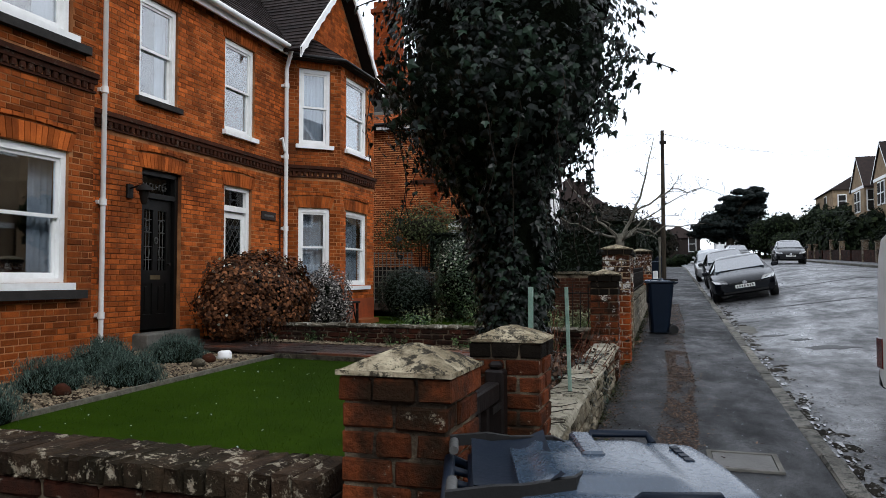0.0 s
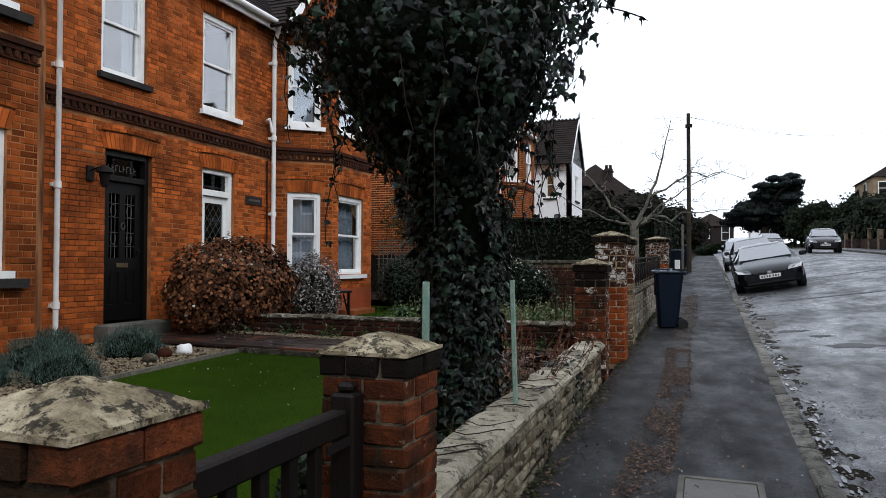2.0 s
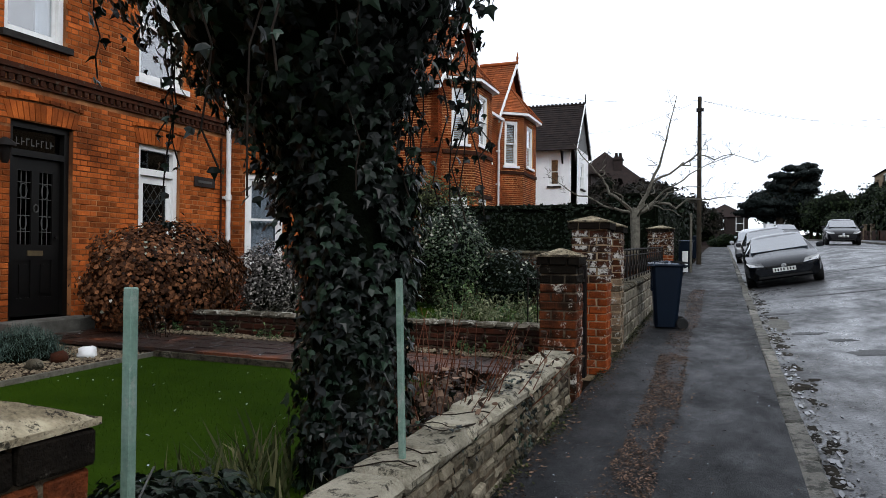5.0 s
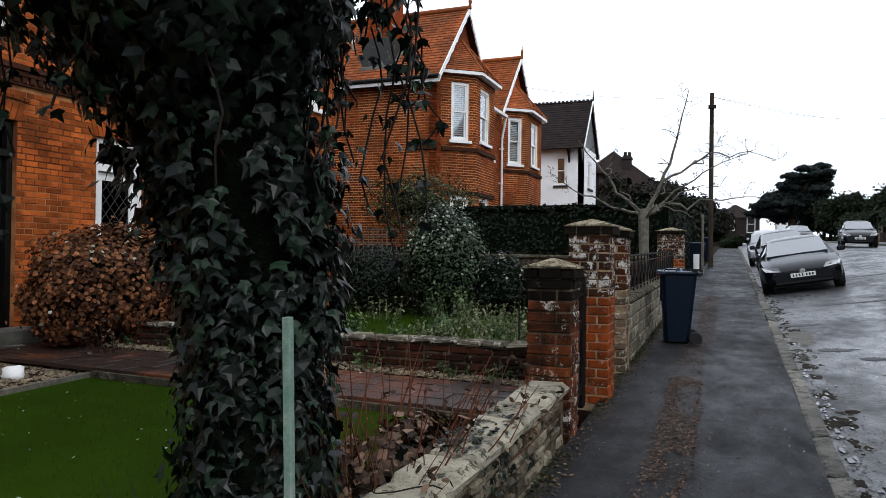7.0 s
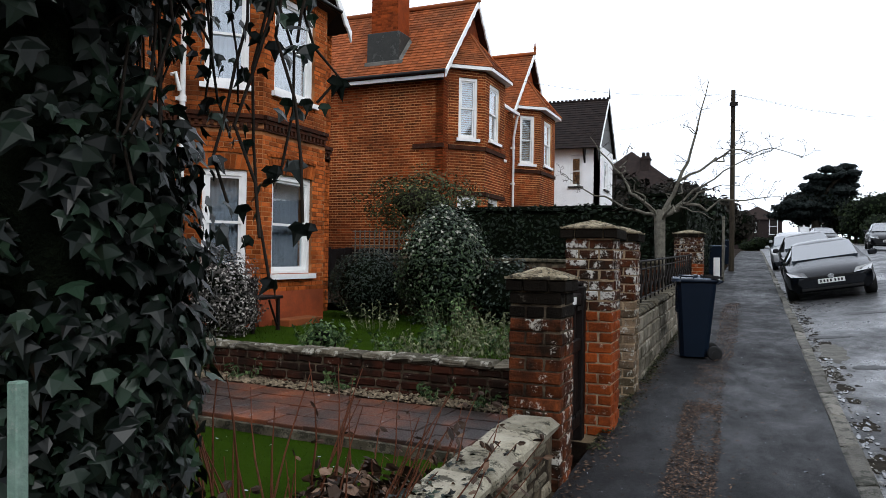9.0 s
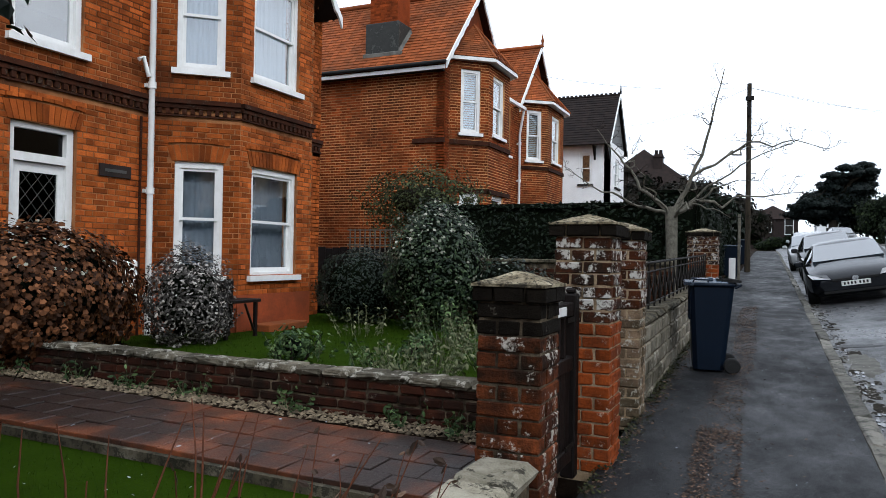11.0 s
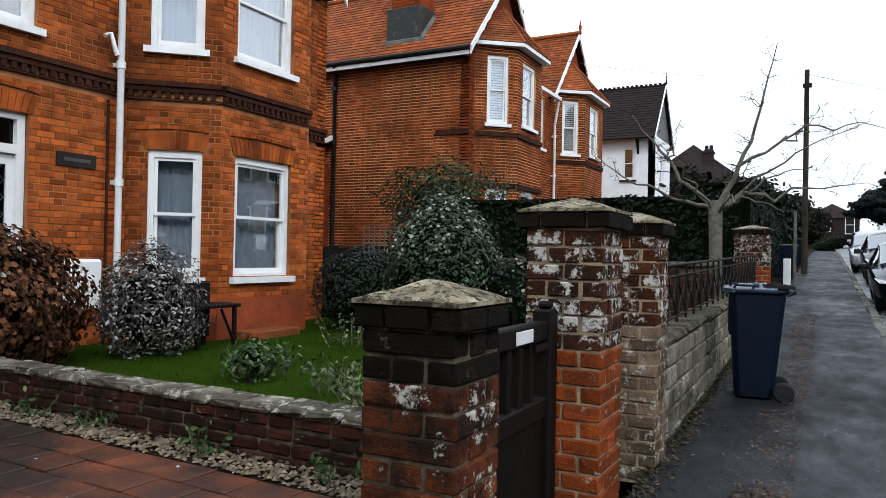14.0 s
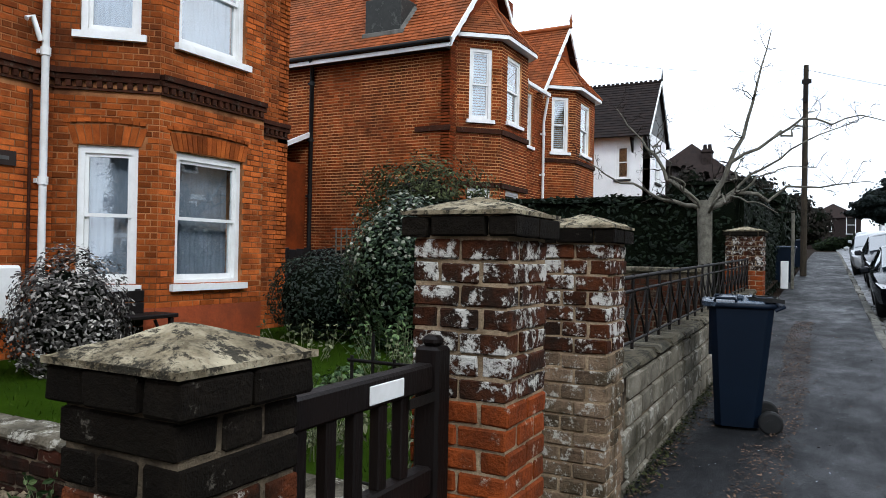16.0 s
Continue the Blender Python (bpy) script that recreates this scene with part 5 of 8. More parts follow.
# ---- houses in the distance ----
def plain_house(name, x0, x1, y0, y1, z0, eave, ridge, wall, roofm, label, windows=(), gables=()):
    """A distant house with storeys of windows on its street and end faces, and a ridged roof along y."""
    ob = thing(name, ((x0 + x1) / 2, (y0 + y1) / 2, z0), label, "house")
    part("wall", Shape().box(x0, x1, y0, y1, z0, eave), wall, ob)
    xm = (x0 + x1) / 2
    part("roof", Shape().add([(x0 - 0.3, y0 - 0.3, eave - 0.1), (x1 + 0.3, y0 - 0.3, eave - 0.1), (x1 + 0.3, y1 + 0.3, eave - 0.1), (x0 - 0.3, y1 + 0.3, eave - 0.1), (xm, y0 + 1.2, ridge), (xm, y1 - 1.2, ridge)],
         [(0, 1, 4), (1, 2, 5, 4), (2, 3, 5), (3, 0, 4, 5), (0, 3, 2, 1)]), roofm, ob)
    for face, a, z, ww, hh in windows:
        if face == "end":
            win = part("window", Shape().cbox(a - ww / 2, a + ww / 2, y0 - 0.06, y0 + 0.04, z, z + hh, 0.01), "white", ob)
            # Panes are opaque, coloured near-black for the unlit room behind.
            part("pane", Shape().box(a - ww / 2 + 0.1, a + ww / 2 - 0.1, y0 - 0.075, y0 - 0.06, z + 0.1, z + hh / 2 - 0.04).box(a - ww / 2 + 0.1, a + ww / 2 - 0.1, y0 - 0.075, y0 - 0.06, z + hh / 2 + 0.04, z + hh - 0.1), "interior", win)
        else:
            xx = x0 if face == "left" else x1
            sg = -1 if face == "left" else 1
            lo, hi = sorted((xx + sg * 0.06, xx - sg * 0.04))
            win = part("window", Shape().cbox(lo, hi, a - ww / 2, a + ww / 2, z, z + hh, 0.01), "white", ob)
            lo, hi = sorted((xx + sg * 0.075, xx + sg * 0.06))
            part("pane", Shape().box(lo, hi, a - ww / 2 + 0.1, a + ww / 2 - 0.1, z + 0.1, z + hh / 2 - 0.04).box(lo, hi, a - ww / 2 + 0.1, a + ww / 2 - 0.1, z + hh / 2 + 0.04, z + hh - 0.1), "interior", win)
    for face, a, half, top in gables:
        xx = x0 if face == "left" else x1
        sg = -1 if face == "left" else 1
        lo, hi = sorted((xx + sg * 0.9, xx - sg * 2.5))
        g_ = part("bay", Shape().box(lo, hi, a - half, a + half, z0, eave).prism([(a - half - 0.2, eave), (a + half + 0.2, eave), (a, top - 0.25)], lo, hi, "x"), wall, ob)
        edge = xx + sg * 1.0
        rf = Shape()
        for d_ in (-1, 1):
            rf.add([(edge, a + d_ * (half + 0.35), eave - 0.1), (edge, a, top), (xx - sg * 2.5, a, top), (xx - sg * 2.5, a + d_ * (half + 0.35), eave - 0.1),
                    (edge, a + d_ * (half + 0.35), eave - 0.25), (edge, a, top - 0.15), (xx - sg * 2.5, a, top - 0.15), (xx - sg * 2.5, a + d_ * (half + 0.35), eave - 0.25)],
                   [(0, 1, 2, 3), (7, 6, 5, 4), (0, 4, 5, 1), (2, 6, 7, 3)])
        part("gable_roof", rf, roofm, g_)
        bb = Shape()
        for d_ in (-1, 1):
            bb.add([(edge + sg * 0.02, a + d_ * (half + 0.35), eave - 0.3), (edge + sg * 0.02, a, top - 0.2), (edge + sg * 0.02, a, top), (edge + sg * 0.02, a + d_ * (half + 0.35), eave - 0.1)], [(0, 1, 2, 3)])
        part("barge_board", bb, "white", g_)
        for z in (z0 + 1.0, z0 + 4.0):
            lo2, hi2 = sorted((xx + sg * 0.96, xx + sg * 0.85))
            wi = part("window", Shape().cbox(lo2, hi2, a - 0.9, a - 0.05, z, z + 1.7, 0.01).cbox(lo2, hi2, a + 0.05, a + 0.9, z, z + 1.7, 0.01), "white", ob)
            lo3, hi3 = sorted((xx + sg * 0.975, xx + sg * 0.96))
            part("pane", Shape().box(lo3, hi3, a - 0.8, a - 0.15, z + 0.1, z + 0.8).box(lo3, hi3, a - 0.8, a - 0.15, z + 0.9, z + 1.6).box(lo3, hi3, a + 0.15, a + 0.8, z + 0.1, z + 0.8).box(lo3, hi3, a + 0.15, a + 0.8, z + 0.9, z + 1.6), "interior", wi)
            lo4, hi4 = sorted((xx + sg * 0.2, xx + sg * 0.75))
            wj = part("window", Shape().cbox(lo4, hi4, a - half - 0.06, a - half + 0.02, z, z + 1.7, 0.01), "white", ob)
            part("pane", Shape().box(lo4 + 0.08, hi4 - 0.08, a - half - 0.075, a - half - 0.06, z + 0.1, z + 0.8).box(lo4 + 0.08, hi4 - 0.08, a - half - 0.075, a - half - 0.06, z + 0.9, z + 1.6), "interior", wj)
        for zc in (z0 + 2.8, z0 + 5.8):
            lo5, hi5 = sorted((xx + sg * 0.94, xx + sg * 0.8))
            part("lintel_band", Shape().box(lo5, hi5, a - half - 0.03, a + half + 0.03, zc, zc + 0.22), "white", g_)
    return ob


M["cream_brick"] = surface("cream_brown_brick", (0.30, 0.225, 0.14), (0.19, 0.13, 0.08), 0.9, 2, 30, 0.3, spec=0.1)
plain_house("villa", 15.0, 23, 55, 68, 2.6, 8.6, 11.4, "cream_brick", "slate", "cream brick Victorian villa with gabled bays", (), [("left", 57.4, 2.0, 11.1), ("left", 64.2, 2.0, 11.1)])
plain_house("villa", 15.4, 23.5, 42, 52, 2.2, 8.3, 10.8, "cream_brick", "slate", "cream brick Victorian villa with gabled bays", (), [("left", 44.5, 1.8, 10.9), ("left", 49.5, 1.8, 10.9)])
plain_house("villa", 17.1, 24, 89, 99, 3.0, 11.3, 13.6, "cream_brick", "slate", "brown brick villa with a hipped slate roof", [("end", 18.0, 9.2, 0.9, 1.5), ("end", 21.0, 9.0, 1.1, 1.8), ("left", 93, 9.0, 1.2, 1.9)])
plain_house("distant_house", -2.5, 4.3, 122, 130, 3.0, 8.0, 10.0, "slate", "slate", "small brown house at the end of the street", [("end", 3.1, 5.6, 1.2, 2.6), ("end", 0.2, 5.9, 1.2, 1.6)])
plain_house("distant_house", 6.6, 11, 120, 126, 3.5, 7.4, 9.6, "render_white", "slate", "white distant house beneath the cedar", [("end", 8.4, 5.4, 1.5, 1.2)])
plain_house("dark_house", -14, -6.8, 46, 54, 1.6, 6.6, 9.2, "slate", "slate", "dark roofed house behind the hedges", [("right", 49.5, 4.6, 1.1, 1.5)])
far_dark = plain_house("dark_house", -12, -4.6, 60, 68, 2.1, 7.0, 10.0, "slate", "slate", "dark roofed house far up the street", [("right", 64, 5, 1.1, 1.5)])
stack = part("chimney", Shape().cbox(-7.5, -6.85, 60.4, 61.1, 6.4, 9.45, 0.02).cbox(-7.57, -6.78, 60.33, 61.17, 9.2, 9.35, 0.02), "slate", far_dark, "dark chimney stack")
for x in (-7.33, -7.02):
    part("chimney_pot", Shape().tube([(x, 60.75, 9.45), (x, 60.75, 9.55), (x, 60.75, 9.8)], [0.17, 0.14, 0.12], 8), "slate", stack)
# unseen houses behind and opposite, added to fill window reflections and cut side light
for k, y in enumerate((28.5, 13.0, -3.0, -19.0)):
    z = street_z(y) + 0.3
    plain_house("villa", 13.2, 22, y, y + 11, z, z + 7.4, z + 10.2, "cream_brick", "slate", "cream brick Victorian villa with gabled bays", (), [("left", y + 2.6, 1.8, z + 10.0), ("left", y + 8.2, 1.8, z + 10.0)])
plain_house("unseen_terrace", -12.4, -6.85, -18, 1.8, 0.0, 6.2, 9.0, "brick", "slate", "unseen orange brick terrace house added to close the row", [("right", -2, 1.4, 1.1, 1.6), ("right", -2, 4.3, 1.1, 1.6), ("right", -8, 1.4, 1.1, 1.6), ("right", -8, 4.3, 1.1, 1.6)])

# ---- plants ----
M["shrub_brown"] = leafy("dry_brown_leaf", (0.010, 0.0042, 0.002), (0.235, 0.094, 0.038), 0.7, 0.12)
M["shrub_grey"] = leafy("grey_variegated_leaf", (0.008, 0.0065, 0.0055), (0.50, 0.46, 0.42), 0.6, 0.15, 0.13)
M["shrub_dark"] = leafy("dark_clipped_leaf", (0.003, 0.007, 0.004), (0.026, 0.040, 0.026), 0.5, 0.2)
M["shrub_green"] = leafy("bright_green_leaf", (0.008, 0.024, 0.006), (0.135, 0.20, 0.075), 0.55, 0.15)
M["shrub_holly"] = leafy("dark_evergreen_leaf", (0.004, 0.012, 0.005), (0.075, 0.115, 0.052), 0.45, 0.25, 0.2)
M["shrub_climb"] = leafy("olive_green_leaf", (0.010, 0.016, 0.004), (0.10, 0.115, 0.045), 0.6, 0.15)
M["blossom"] = leafy("pale_flower_head", (0.2, 0.216, 0.16), (0.44, 0.416, 0.352), 0.7, 0.2)
M["lavender"] = leafy("blue_grey_lavender", (0.012, 0.024, 0.019), (0.115, 0.165, 0.135), 0.7, 0.1)
M["weed"] = leafy("pale_weed", (0.04, 0.05, 0.02), (0.24, 0.25, 0.14), 0.7, 0.2)
M["dry_grass"] = leafy("dry_long_grass", (0.02, 0.03, 0.008), (0.11, 0.105, 0.05), 0.7, 0.1)
M["dead_leaf"] = leafy("fallen_leaf", (0.016, 0.0095, 0.0065), (0.20, 0.125, 0.082), 0.7, 0.2, 0.22)
M["pine"] = leafy("cedar_needles", (0.002, 0.005, 0.0045), (0.007, 0.013, 0.01), 0.7, 0.2)
M["far_leaf"] = leafy("far_foliage", (0.004, 0.008, 0.003), (0.022, 0.032, 0.010), 0.7, 0.1)
M["far_brown"] = leafy("far_winter_twigs", (0.009, 0.008, 0.006), (0.025, 0.021, 0.015), 0.8, 0.1)
M["grass"] = leafy("grass_blade", (0.012, 0.028, 0.001), (0.036, 0.064, 0.003), 0.7, 0.08)
M["red_stem"] = surface("red_brown_stem", (0.14, 0.045, 0.02), (0.065, 0.025, 0.013), 0.8, 20, 60, 0.2, spec=0.2)
M["twig"] = surface("dark_twig", (0.025, 0.019, 0.014), (0.0125, 0.01, 0.008), 0.9, 20, 60, 0.2, spec=0.1)


class Leaves:
    """Many small leaves in one mesh, built flat out for speed."""

    SHAPES = {
        "ivy": ([(0, 0, 0), (-0.28, 0.02, -0.03), (-0.5, 0.34, -0.07), (-0.22, 0.45, -0.02), (0, 1.0, -0.1), (0.22, 0.45, -0.02), (0.5, 0.34, -0.07), (0.28, 0.02, -0.03), (0, 0.42, 0.05)],
                [(0, 8, 2, 1), (8, 4, 3, 2), (0, 7, 6, 8), (8, 6, 5, 4)]),
        "oval": ([(0, 0, 0), (-0.24, 0.35, -0.05), (-0.18, 0.75, -0.06), (0, 1, -0.08), (0.18, 0.75, -0.06), (0.24, 0.35, -0.05), (0, 0.5, 0.03)], [(0, 6, 2, 1), (6, 3, 2), (0, 5, 4, 6), (6, 4, 3)]),
        "needle": ([(-0.06, 0, 0), (0.06, 0, 0), (0, 1, 0.05)], [(0, 1, 2)]),
        "clump": ([(-0.5, 0, 0), (0, -0.35, 0.12), (0.5, 0, 0), (0.3, 0.6, 0.1), (-0.25, 0.7, -0.08)], [(0, 1, 2), (0, 2, 3, 4)]),
        "blade": ([(-0.035, 0, 0), (0.035, 0, 0), (0.02, 0.6, 0.05), (0, 1, 0.2), (-0.02, 0.6, 0.05)], [(0, 1, 2, 4), (4, 2, 3)]),
    }

    def __init__(self, seed):
        self.r = random.Random(seed)
        self.v, self.f = [], []

    def leaf(self, p, out, size, shape="ivy", droop=0.5, spin=1.0):
        r = self.r
        y = Vector((out[0] * 0.5 + r.uniform(-spin, spin), out[1] * 0.5 + r.uniform(-spin, spin), -droop + r.uniform(-spin, spin) * 0.6))
        n = Vector((out[0] + r.uniform(-0.6, 0.6), out[1] + r.uniform(-0.6, 0.6), out[2] + r.uniform(-0.4, 0.7)))
        y = (y - n * (y.dot(n) / max(1e-6, n.dot(n))))
        if y.length < 1e-4 or n.length < 1e-4:
            return
        y.normalize()
        n.normalize()
        x = y.cross(n)
        k = len(self.v)
        vs, fs = self.SHAPES[shape]
        for a, b, c in vs:
            q = x * (a * size) + y * (b * size) + n * (c * size)
            self.v.append((p[0] + q[0], p[1] + q[1], p[2] + q[2]))
        self.f += [tuple(i + k for i in f) for f in fs]

    def mesh(self, name):
        me = bpy.data.meshes.new(name)
        me.from_pydata(self.v, [], self.f)
        me.update()
        return me


def foliage(name, L, material, parent, label=""):
    me = L.mesh(name)
    me.materials.append(M[material])
    return part(name, me, material, parent, label)


def lumpy(c, rad, zs, seed, n=20, m=14, amount=0.22, freq=1.6):
    """A closed uneven blob used as the dark inside of a bush."""
    s = Shape()
    vs = []
    for j in range(m + 1):
        th = math.pi * j / m
        for i in range(n):
            ph = 6.28319 * i / n
            d = Vector((math.sin(th) * math.cos(ph), math.sin(th) * math.sin(ph), math.cos(th)))
            k = 1 + amount * noise.noise(d * freq + Vector((seed, 0, 0)))
            vs.append((c[0] + d.x * rad[0] * k, c[1] + d.y * rad[1] * k, c[2] + d.z * zs * k))
    fs = [(j * n + i, j * n + (i + 1) % n, (j + 1) * n + (i + 1) % n, (j + 1) * n + i) for j in range(m) for i in range(n)]
    return s.add(vs, fs, True)


def bush(name, c, rad, zs, count, size, leafm, label, seed, shape="oval", core="hedge_core", amount=0.22, freq=1.6, spots=None, spread=0.12, droop=0.1, stem=True, category="bush", floor_z=None, inside=0.8):
    """A shrub: stems, a blob painted dark as inner shade and many leaves on an uneven outline. c is its middle."""
    base_z = (c[2] - zs) if floor_z is None else floor_z
    ob = thing(name, (c[0], c[1], base_z), label, category)
    part("inner_mass", lumpy(c, (rad[0] * inside, rad[1] * inside), zs * inside, seed, amount=amount, freq=freq), core, ob, "solid blob painted as the shade inside the bush")
    if stem:
        s = Shape()
        for k in range(4):
            a = k * 1.6 + seed
            s.tube([(c[0] + 0.08 * math.cos(a), c[1] + 0.08 * math.sin(a), base_z - 0.05), (c[0] + 0.2 * math.cos(a), c[1] + 0.2 * math.sin(a), c[2])], [0.025, 0.012], 5)
        part("stem_base", s, "twig", ob)
    L = Leaves(seed)
    B = Leaves(seed + 50)
    for _ in range(count):
        z = L.r.uniform(-0.95, 1)
        ph = L.r.uniform(0, 6.28319)
        q = math.sqrt(max(0, 1 - z * z))
        d = Vector((q * math.cos(ph), q * math.sin(ph), z))
        k = (1 + amount * noise.noise(d * freq + Vector((seed, 0, 0)))) * (1 - abs(L.r.gauss(0, spread)) + 0.06)
        if L.r.random() < 0.05:
            k *= 1 + L.r.uniform(0, 0.14)
        p = (c[0] + d.x * rad[0] * k, c[1] + d.y * rad[1] * k, max(base_z, c[2] + d.z * zs * k))
        if spots and L.r.random() < spots[1] * (2.4 if d.z > 0.45 else 1.2 if d.z > 0.1 else 0.3):
            B.leaf(p, d, size * L.r.uniform(0.6, 1.0), "clump", -0.2)
        else:
            L.leaf(p, d, size * L.r.uniform(0.65, 1.3), shape, droop)
    foliage("leaves", L, leafm, ob)
    if spots and B.v:
        tagged(foliage("blossom", B, spots[0], ob), kind="stuff")
    return ob


# ivy-clad tree
TREE = Vector((-1.29, 6.0, 0.2))
tree = thing("ivy_tree", TREE, "tree trunk and crown smothered in dark glossy ivy", "tree")
PROFILE = [(0.2, 0.33), (0.5, 0.30), (1.2, 0.31), (1.8, 0.38), (2.1, 0.47), (2.35, 0.66), (2.6, 0.98), (2.85, 1.18), (3.6, 1.16), (4.2, 1.12), (4.8, 1.0), (5.3, 0.7), (5.6, 0.15)]


def ivy_radius(z, ph=None):
    if ph is not None and 1.7 < z < 2.75:
        z = z - 0.28 * max(0.0, math.cos(ph - 0.2)) * (1 - abs(z - 2.2) / 0.6 if abs(z - 2.2) < 0.6 else 0.0)
    for (z0, r0), (z1, r1) in zip(PROFILE, PROFILE[1:]):
        if z0 <= z <= z1:
            return r0 + (r1 - r0) * (z - z0) / (z1 - z0)
    return 0.1


def ivy_point(z, ph, k=1.0):
    r0 = ivy_radius(z, ph)
    d = Vector((math.cos(ph), math.sin(ph), 0))
    if z > 2.0:
        r0 *= 0.92 - 0.44 * max(0.0, math.cos(ph - 0.95)) ** 2.0
    lob = 1 + 0.20 * noise.noise((d.x * 1.6, d.y * 1.6, z * 1.1)) + 0.16 * noise.noise((d.x * 4, d.y * 4, z * 2.6 + 7))
    drop = 0.35 * max(0.0, noise.noise((d.x * 2.2 + 5, d.y * 2.2, 1.7))) if z > 2.3 else 0.0
    lean = 0.10 * (z - 1.2) if z > 1.2 else 0.0
    return Vector((TREE.x + lean * 0.35 + d.x * r0 * lob * k, TREE.y - 0.42 * min(1.0, max(0.0, (z - 1.3) / 1.5)) + d.y * r0 * lob * k, z - drop * (k if z < 3.4 else 0.3)))


s = Shape()
s.tube([(TREE.x, TREE.y, 0.1), (TREE.x + 0.02, TREE.y, 1.4), (TREE.x + 0.08, TREE.y - 0.4, 2.6), (TREE.x + 0.12, TREE.y - 0.5, 4.2)], [0.24, 0.19, 0.17, 0.08], 12)
for k in range(7):
    a = k * 0.9 + 0.3
    s.tube([(TREE.x + 0.05, TREE.y - 0.3, 2.1 + 0.1 * k), (TREE.x + 0.4 * math.cos(a), TREE.y - 0.45 + 0.4 * math.sin(a), 2.8 + 0.1 * k), (TREE.x + 0.7 * math.cos(a), TREE.y - 0.5 + 0.7 * math.sin(a), 3.4 + 0.12 * k)], [0.09, 0.06, 0.02], 7)
part("trunk", s, "bark", tree, "brown bark under the ivy")
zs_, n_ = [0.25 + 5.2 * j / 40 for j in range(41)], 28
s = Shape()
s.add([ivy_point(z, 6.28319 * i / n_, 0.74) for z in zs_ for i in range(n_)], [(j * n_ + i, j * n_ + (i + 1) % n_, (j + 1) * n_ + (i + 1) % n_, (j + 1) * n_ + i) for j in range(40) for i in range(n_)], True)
part("ivy_mass", s, "hedge_core", tree, "solid mass painted as deep shade inside the ivy")
L = Leaves(11)
for _ in range(25000):
    z = L.r.uniform(0.25, 5.5)
    if L.r.random() > (ivy_radius(z) + 0.35) / 1.4:
        continue
    ph = L.r.uniform(0, 6.28319)
    p = ivy_point(z, ph, 0.97 - abs(L.r.gauss(0, 0.13)) + (L.r.uniform(0, 0.16) if L.r.random() < 0.2 else 0))
    if noise.noise((p.x * 4.2, p.y * 4.2, p.z * 3.6)) < (-0.3 if z > 2.3 else -0.46):
        continue
    slope = -0.5 if 2.0 < z < 3.2 else 0.1
    L.leaf(p, (math.cos(ph), math.sin(ph), slope + L.r.uniform(-0.3, 0.5)), 0.032 + 0.062 * L.r.random() ** 1.6, "ivy", 0.7, 0.9)
for _ in range(1800):
    z = L.r.uniform(2.2, 3.3)
    ph = L.r.uniform(0, 6.28319)
    L.leaf(ivy_point(z, ph, L.r.uniform(0.5, 1.0)), (math.cos(ph), math.sin(ph), -0.8), L.r.uniform(0.045, 0.08), "ivy", 0.9, 0.6)
S = Shape()
for k in range(84):
    ph = L.r.uniform(0.4, 2.2) if k < 70 else L.r.uniform(2.0, 5.4)
    z = L.r.uniform(2.5, 3.2)
    p = ivy_point(z, ph, L.r.uniform(0.45, 1.25))
    ln = L.r.uniform(0.25, 1.1)
    pts = [p]
    for q in range(6):
        p = p + Vector((L.r.uniform(-0.05, 0.05), L.r.uniform(-0.05, 0.05), -ln / 6))
        pts.append(p.copy())
        for _ in range(2):
            L.leaf(p + Vector((L.r.uniform(-0.03, 0.03), L.r.uniform(-0.03, 0.03), 0)), (L.r.uniform(-1, 1), L.r.uniform(-1, 1), 0.1), L.r.uniform(0.035, 0.065), "ivy", 0.9, 0.5)
    S.tube(pts, 0.004, 4, False)
for k in range(14):
    ph = L.r.uniform(0, 6.28319)
    p = ivy_point(L.r.uniform(3.2, 5.0), ph, 0.8)
    d = Vector((math.cos(ph), math.sin(ph), L.r.uniform(-0.1, 0.5)))
    pts = [p]
    for q in range(5):
        p = p + d * 0.09 + Vector((0, 0, -0.01 * q))
        pts.append(p.copy())
        for _ in range(3):
            L.leaf(p, (d.x, d.y, 0.2), L.r.uniform(0.04, 0.07), "ivy", 0.7, 0.8)
    S.tube(pts, 0.005, 4, False)
part("trailing_growth", S, "twig", tree, "thin trailing ivy stems", kind="stuff")
foliage("leaves", L, "ivy", tree, "dark green lobed ivy leaves")

# shrubs of the gardens
bush("hydrangea_bush", (-6.5, 10.35, 1.12), (0.72, 1.2), 0.76, 13000, 0.052, "shrub_brown", "brown withered hydrangea bush beside the white door", 3, "clump", amount=0.3, freq=2.2, spots=("blossom", 0.014), floor_z=0.4)
bush("variegated_bush", (-6.3, 12.38, 1.04), (0.46, 0.57), 0.62, 6500, 0.05, "shrub_grey", "grey variegated shrub below the bay window", 5, "oval", amount=0.3, freq=2.5, floor_z=0.45, inside=0.66)
bush("clipped_bush", (-6.0, 16.1, 1.12), (0.72, 0.75), 0.62, 4200, 0.055, "shrub_dark", "dark clipped round bush beside the bay", 7, "oval", amount=0.12, spread=0.06, floor_z=0.5)
bush("flowering_bush", (-4.45, 15.8, 1.5), (0.78, 0.85), 1.0, 7600, 0.062, "shrub_holly", "tall green shrub tipped with pale flower buds", 9, "oval", amount=0.24, freq=2.2, spread=0.16, spots=("blossom", 0.05), floor_z=0.5)
bush("low_shrub", (-3.4, 16.2, 1.05), (0.8, 0.5), 0.6, 2400, 0.06, "shrub_dark", "loose dark shrub before the rear garden wall", 12, "oval", amount=0.35, freq=3, spots=("blossom", 0.03), floor_z=0.5)
